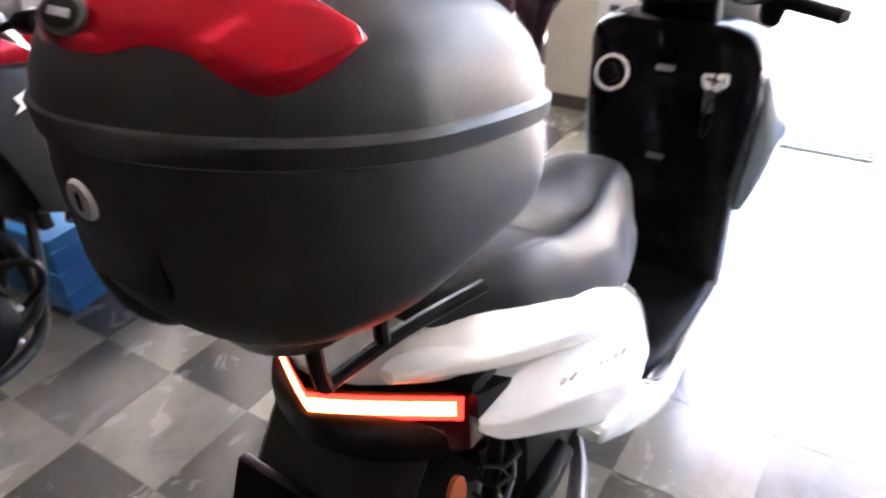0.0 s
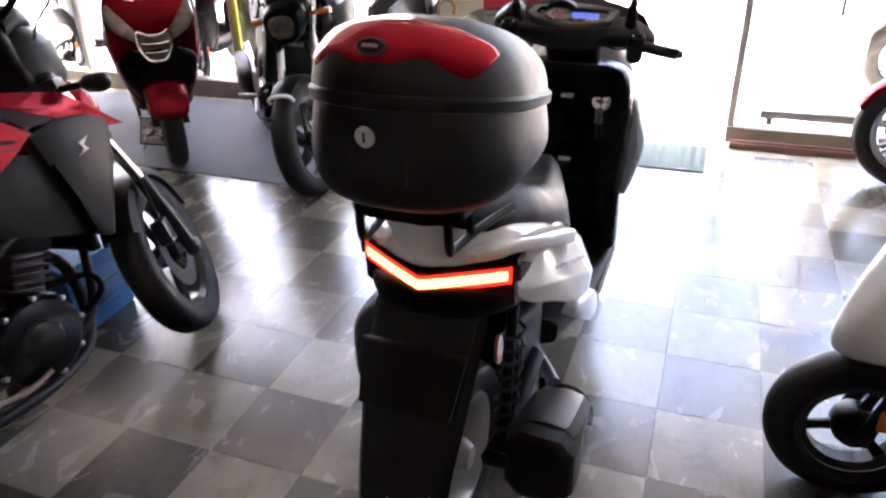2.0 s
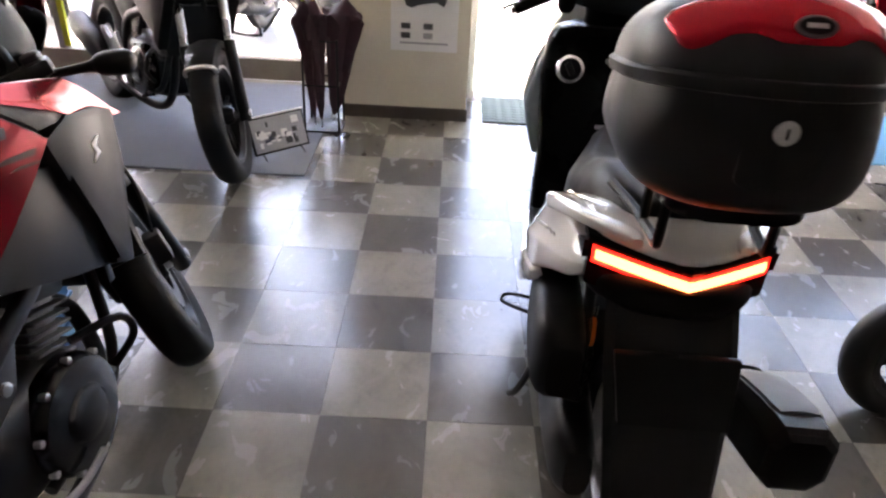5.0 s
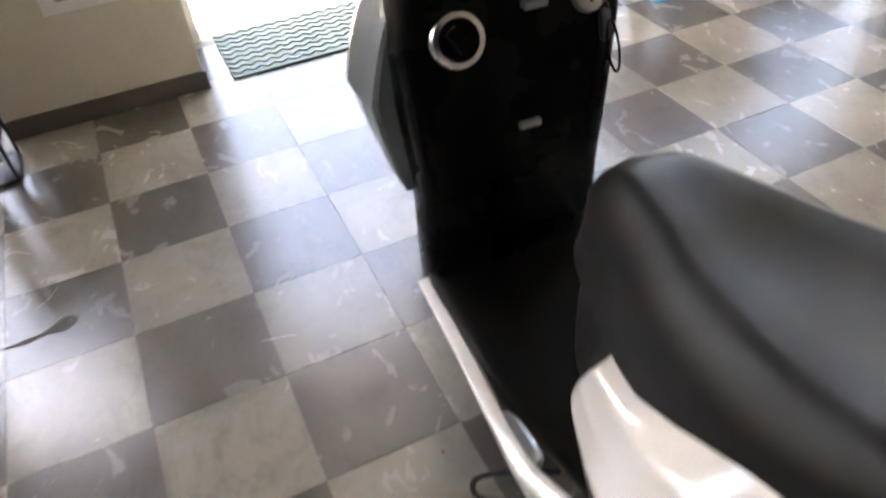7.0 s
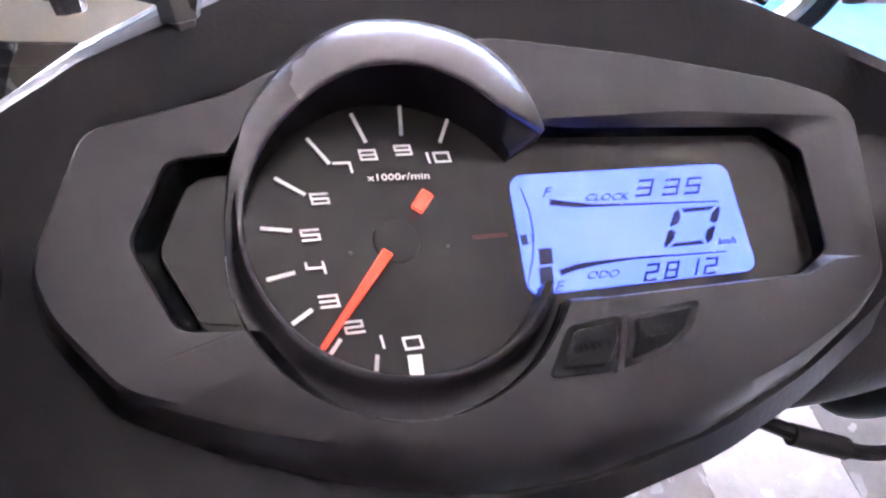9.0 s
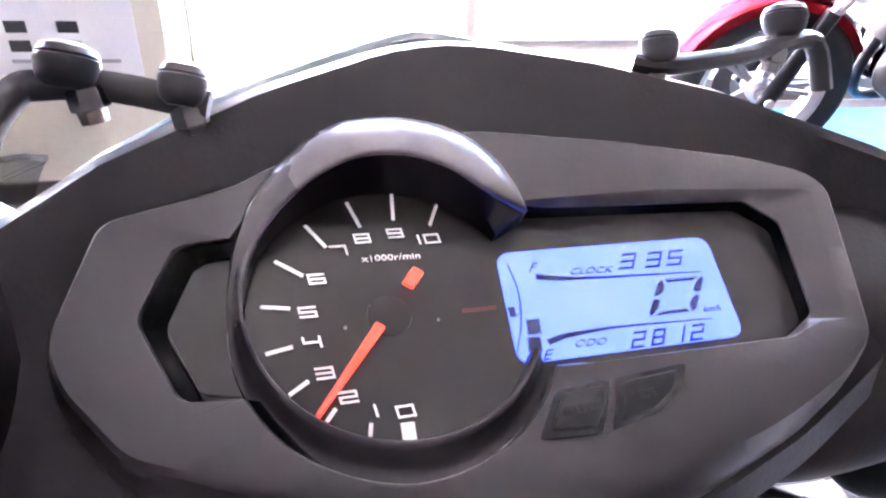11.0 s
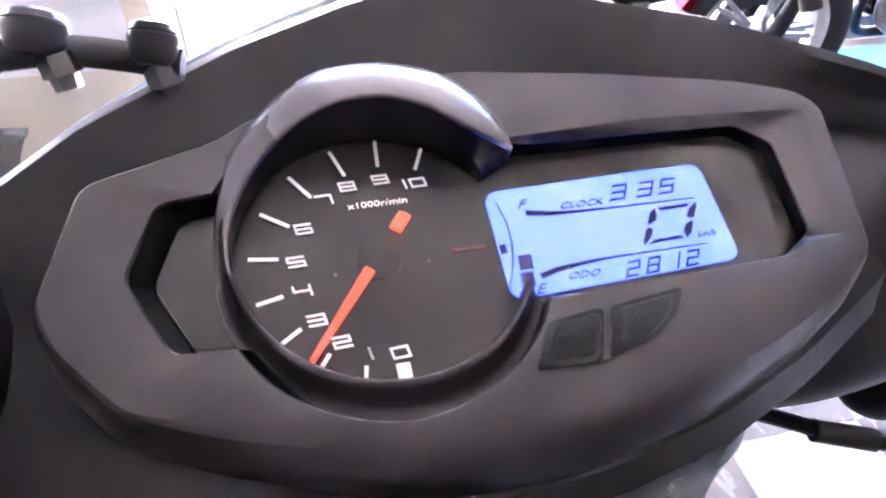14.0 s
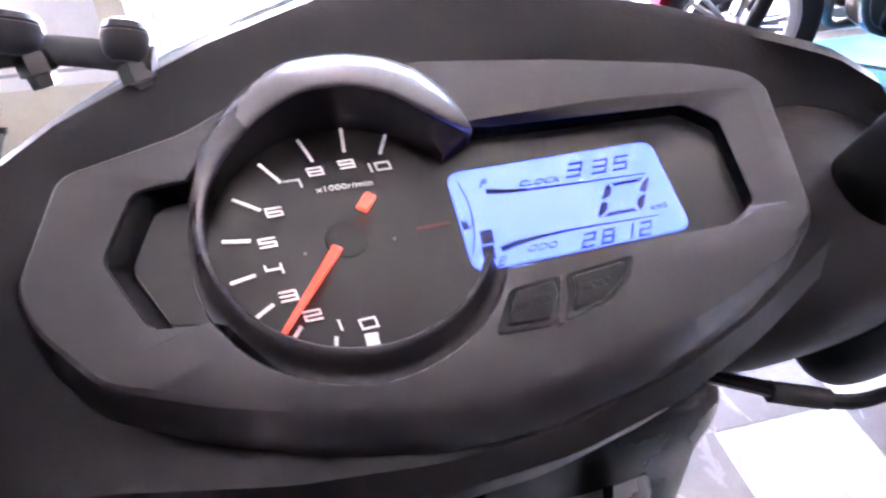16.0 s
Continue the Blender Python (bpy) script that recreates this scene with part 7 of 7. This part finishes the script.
umbrella(-0.30, 2.20, 7, 0, M["maroon_cloth"], M["bamboo"], "dark maroon umbrella with a curved cane handle", 0.045, 0.86, 0.085)
umbrella(-0.39, 2.16, -5, 60, M["maroon_cloth"], M["yellow"], "dark umbrella with a yellow plastic handle", 0.03, 0.72, 0.05)
umbrella(-0.35, 2.13, -2, 20, M["maroon_cloth"], M["yellow"], "dark umbrella with a yellow handle and strap", 0.03, 0.70, 0.045, tag=True)
# display plates in front of bikes
def info_plate(m, label, w=0.26, h=0.17):
    p = empty("information_plate", m, label, "sign", "plates before the bikes")
    part("board", box(0, 0, h / 2 + 0.03, w, 0.012, h, 0.003), M["satin_black"], p, xf=pose(0, 0, 0, -22))
    part("photo_panel", box(0, -0.0075, h / 2 + 0.03, w * 0.94, 0.002, h * 0.9), M["pale_ink"], p, xf=pose(0, 0, 0, -22))
    random.seed(4)
    for k in range(26):
        part("print_patch", box(random.uniform(-0.4, 0.4) * w, -0.009, 0.03 + h * random.uniform(0.2, 0.8), w * random.uniform(0.03, 0.16), 0.0012 + 0.0002 * k, h * random.uniform(0.03, 0.2)), M[random.choice(("paper", "paper", "ink", "ink", "navy_ink"))], p, xf=pose(0, 0, 0, -22))
    part("edge_trim", box(0, -0.002, h + 0.032, w, 0.016, 0.008, 0.002), M["paper"], p, xf=pose(0, 0, 0, -22))
    for s in (-1, 1):
        part("foot", tube([(s * w * 0.35, -0.02, 0.005), (s * w * 0.35, 0.03, 0.03), (s * w * 0.35, 0.09, 0.005)], 0.004, 8, 2), M["dark_metal"], p)
    return p


info_plate(pose(-0.475, 1.76, 0.008, 0, 0, 42), "small tilted black and white information plate on the mat", 0.30, 0.18)
info_plate(pose(-1.95, 1.80, 0.008, 0, 0, 8), "small tilted information plate before the red scooter")
# blue crate behind the red motorcycle
crate = empty("crate", pose(-0.99, 0.16, 0, 0, 0, 4), "blue plastic crate on the tiles behind the motorcycle", "crate")
part("crate_body", box(0, 0, 0.14, 0.34, 0.30, 0.28, 0.012), M["blue_plastic"], crate)
for k in range(3):
    part("crate_rib", box(0, 0, 0.07 + 0.08 * k, 0.352, 0.312, 0.014, 0.004), M["blue_plastic"], crate)

# ---- seen through the windows ----
out = "bikes parked outside"
town_scooter(pose(-2.9, 3.75, -0.03, 0, 0, 200), "dark scooter parked outside the window", M["gloss_black"], M["satin_black"], group=out)
town_scooter(pose(-3.9, 3.7, -0.03, 0, 0, 170), "silver blue scooter parked outside the window", M["silver_paint"], M["grey_plastic"], group=out)
motorcycle(pose(-1.75, 4.0, -0.03, 0, -6, 25), "black motorcycle with a red tail lamp parked outside", M["gloss_black"], M["satin_black"], group=out)
motorcycle(pose(-0.95, 4.3, -0.03, 0, -6, 30), "dark motorcycle parked outside in daylight", M["gloss_black"], M["grey_plastic"], group=out)
motorcycle(pose(-2.35, 4.4, -0.03, 0, -6, 200), "red motorcycle parked outside in daylight", M["red_paint"], M["satin_black"], group=out)
motorcycle(pose(3.2, 4.2, -0.03, 0, -6, 80), "red motorcycle parked beyond the entrance window", M["red_paint"], M["satin_black"], group=out)
motorcycle(pose(-3.15, 4.9, -0.03, 0, -6, 30), "dark motorcycle standing in the outdoor row", M["gloss_black"], M["grey_plastic"], group=out)
town_scooter(pose(-1.35, 3.75, -0.03, 0, 0, 165), "dark silver scooter parked close to the window", M["gun_metal"], M["satin_black"], group=out)
post = empty("canopy_post", pose(2.02, 3.6, -0.03), "pale painted canopy post outside the window", "post")
part("shaft", box(0, 0, 1.5, 0.16, 0.16, 3.0, 0.006), M["cream_wall"], post)
part("post_foot", box(0, 0, 0.06, 0.22, 0.22, 0.12, 0.01), M["concrete"], post)
part("gas_strut", box(-0.095, -0.02, 0.78, 0.02, 0.02, 0.18, 0.004), M["grey_plastic"], post)
bench = empty("low_rail", pose(1.95, 3.35, -0.03), "low grey rail on the ground outside", "rail")
part("beam", box(0, 0, 0.11, 0.80, 0.05, 0.05, 0.008), M["grey_plastic"], bench)
for s in (-1, 1):
    part("leg", box(s * 0.34, 0, 0.045, 0.04, 0.06, 0.09, 0.006), M["grey_plastic"], bench)

# ---- floor tiles ----
def tile_mesh(name, material):
    bm = bmesh.new()
    h = T / 2 - 0.0003
    g = 0.0005
    rings = [[V(-h, -h, -0.003), V(h, -h, -0.003), V(h, h, -0.003), V(-h, h, -0.003)],
             [V(-h, -h, -0.0005), V(h, -h, -0.0005), V(h, h, -0.0005), V(-h, h, -0.0005)],
             [V(-h + g, -h + g, 0), V(h - g, -h + g, 0), V(h - g, h - g, 0), V(-h + g, h - g, 0)]]
    rings_mesh(rings, bm=bm)
    me = bpy.data.meshes.new(name)
    bm.to_mesh(me)
    bm.free()
    me.materials.append(material)
    return me


tiles = (tile_mesh("light_tile", M["tile_light"]), tile_mesh("dark_tile", M["tile_dark"]))
far = (bmesh.new(), bmesh.new())
for i in range(-16, 16):
    for j in range(-15, 10):
        cx, cy, odd = (i + 0.5) * T, (j + 0.5) * T, (i + j) % 2
        if cy + T / 2 > Y1 + 0.02 or cy - T / 2 < Y0 - 0.02 or abs(cx) + T / 2 > X1:
            continue
        if -6 <= i <= 8 and -5 <= j <= 8:
            o = new("tile", tiles[odd])
            o.parent, o.location = floor, (cx, cy, 0)
        else:
            h = T / 2 - 0.0005
            far[odd].faces.new([far[odd].verts.new((cx + a * h, cy + b * h, 0)) for a, b in ((-1, -1), (1, -1), (1, 1), (-1, 1))])
for k in (0, 1):
    part("far_tiles", far[k], (M["tile_light"], M["tile_dark"])[k], floor, kind="stuff")

# dirt smears and scratches on the tiles
def flat_stroke(name, pts, widths, material, z=0.0006):
    rows = []
    line = catmull([(x, y, w) for (x, y), w in zip(pts, widths)], 5)
    for k, (x, y, w) in enumerate(line):
        p, q = line[max(k - 1, 0)], line[min(k + 1, len(line) - 1)]
        d = V(q[0] - p[0], q[1] - p[1], 0).normalized()
        rows.append([V(x + d.y * w, y - d.x * w, 0.0001), V(x - d.y * w, y + d.x * w, 0.0001), V(x - d.y * w * 0.8, y + d.x * w * 0.8, z), V(x + d.y * w * 0.8, y - d.x * w * 0.8, z)])
    part(name, rings_mesh(rows), material, floor)


flat_stroke("dirt_smear", [(-0.320, 1.333), (-0.27, 1.330), (-0.22, 1.338), (-0.185, 1.347), (-0.155, 1.365), (-0.140, 1.350), (-0.165, 1.335), (-0.20, 1.336)], [0.002, 0.010, 0.007, 0.016, 0.014, 0.010, 0.012, 0.002], M["stain"])
random.seed(11)
for k in range(46):
    x, y, a = random.uniform(-0.9, 1.9), random.uniform(-0.6, 2.3), random.uniform(0, math.pi)
    L = random.choice((0.015, 0.03, 0.05, 0.09))
    bend = random.uniform(-0.25, 0.25) * L
    c, s = math.cos(a), math.sin(a)
    w = random.uniform(0.0006, 0.0018)
    flat_stroke("scuff_mark", [(x, y), (x + L * c / 2 - bend * s, y + L * s / 2 + bend * c), (x + L * c, y + L * s)], [w * 0.2, w, w * 0.2], M[("scratch", "stain", "scratch")[k % 3]], 0.0004)
for k in range(26):
    x, y = random.uniform(-0.9, 1.9), random.uniform(-0.6, 2.3)
    r = random.uniform(0.002, 0.006)
    part("dirt_spot", lathe([(0.0001, r), (0.0005, r * 0.8), (0.0005, 0.0002)], 9, "z", (x, y, 0)), M["stain"], floor)
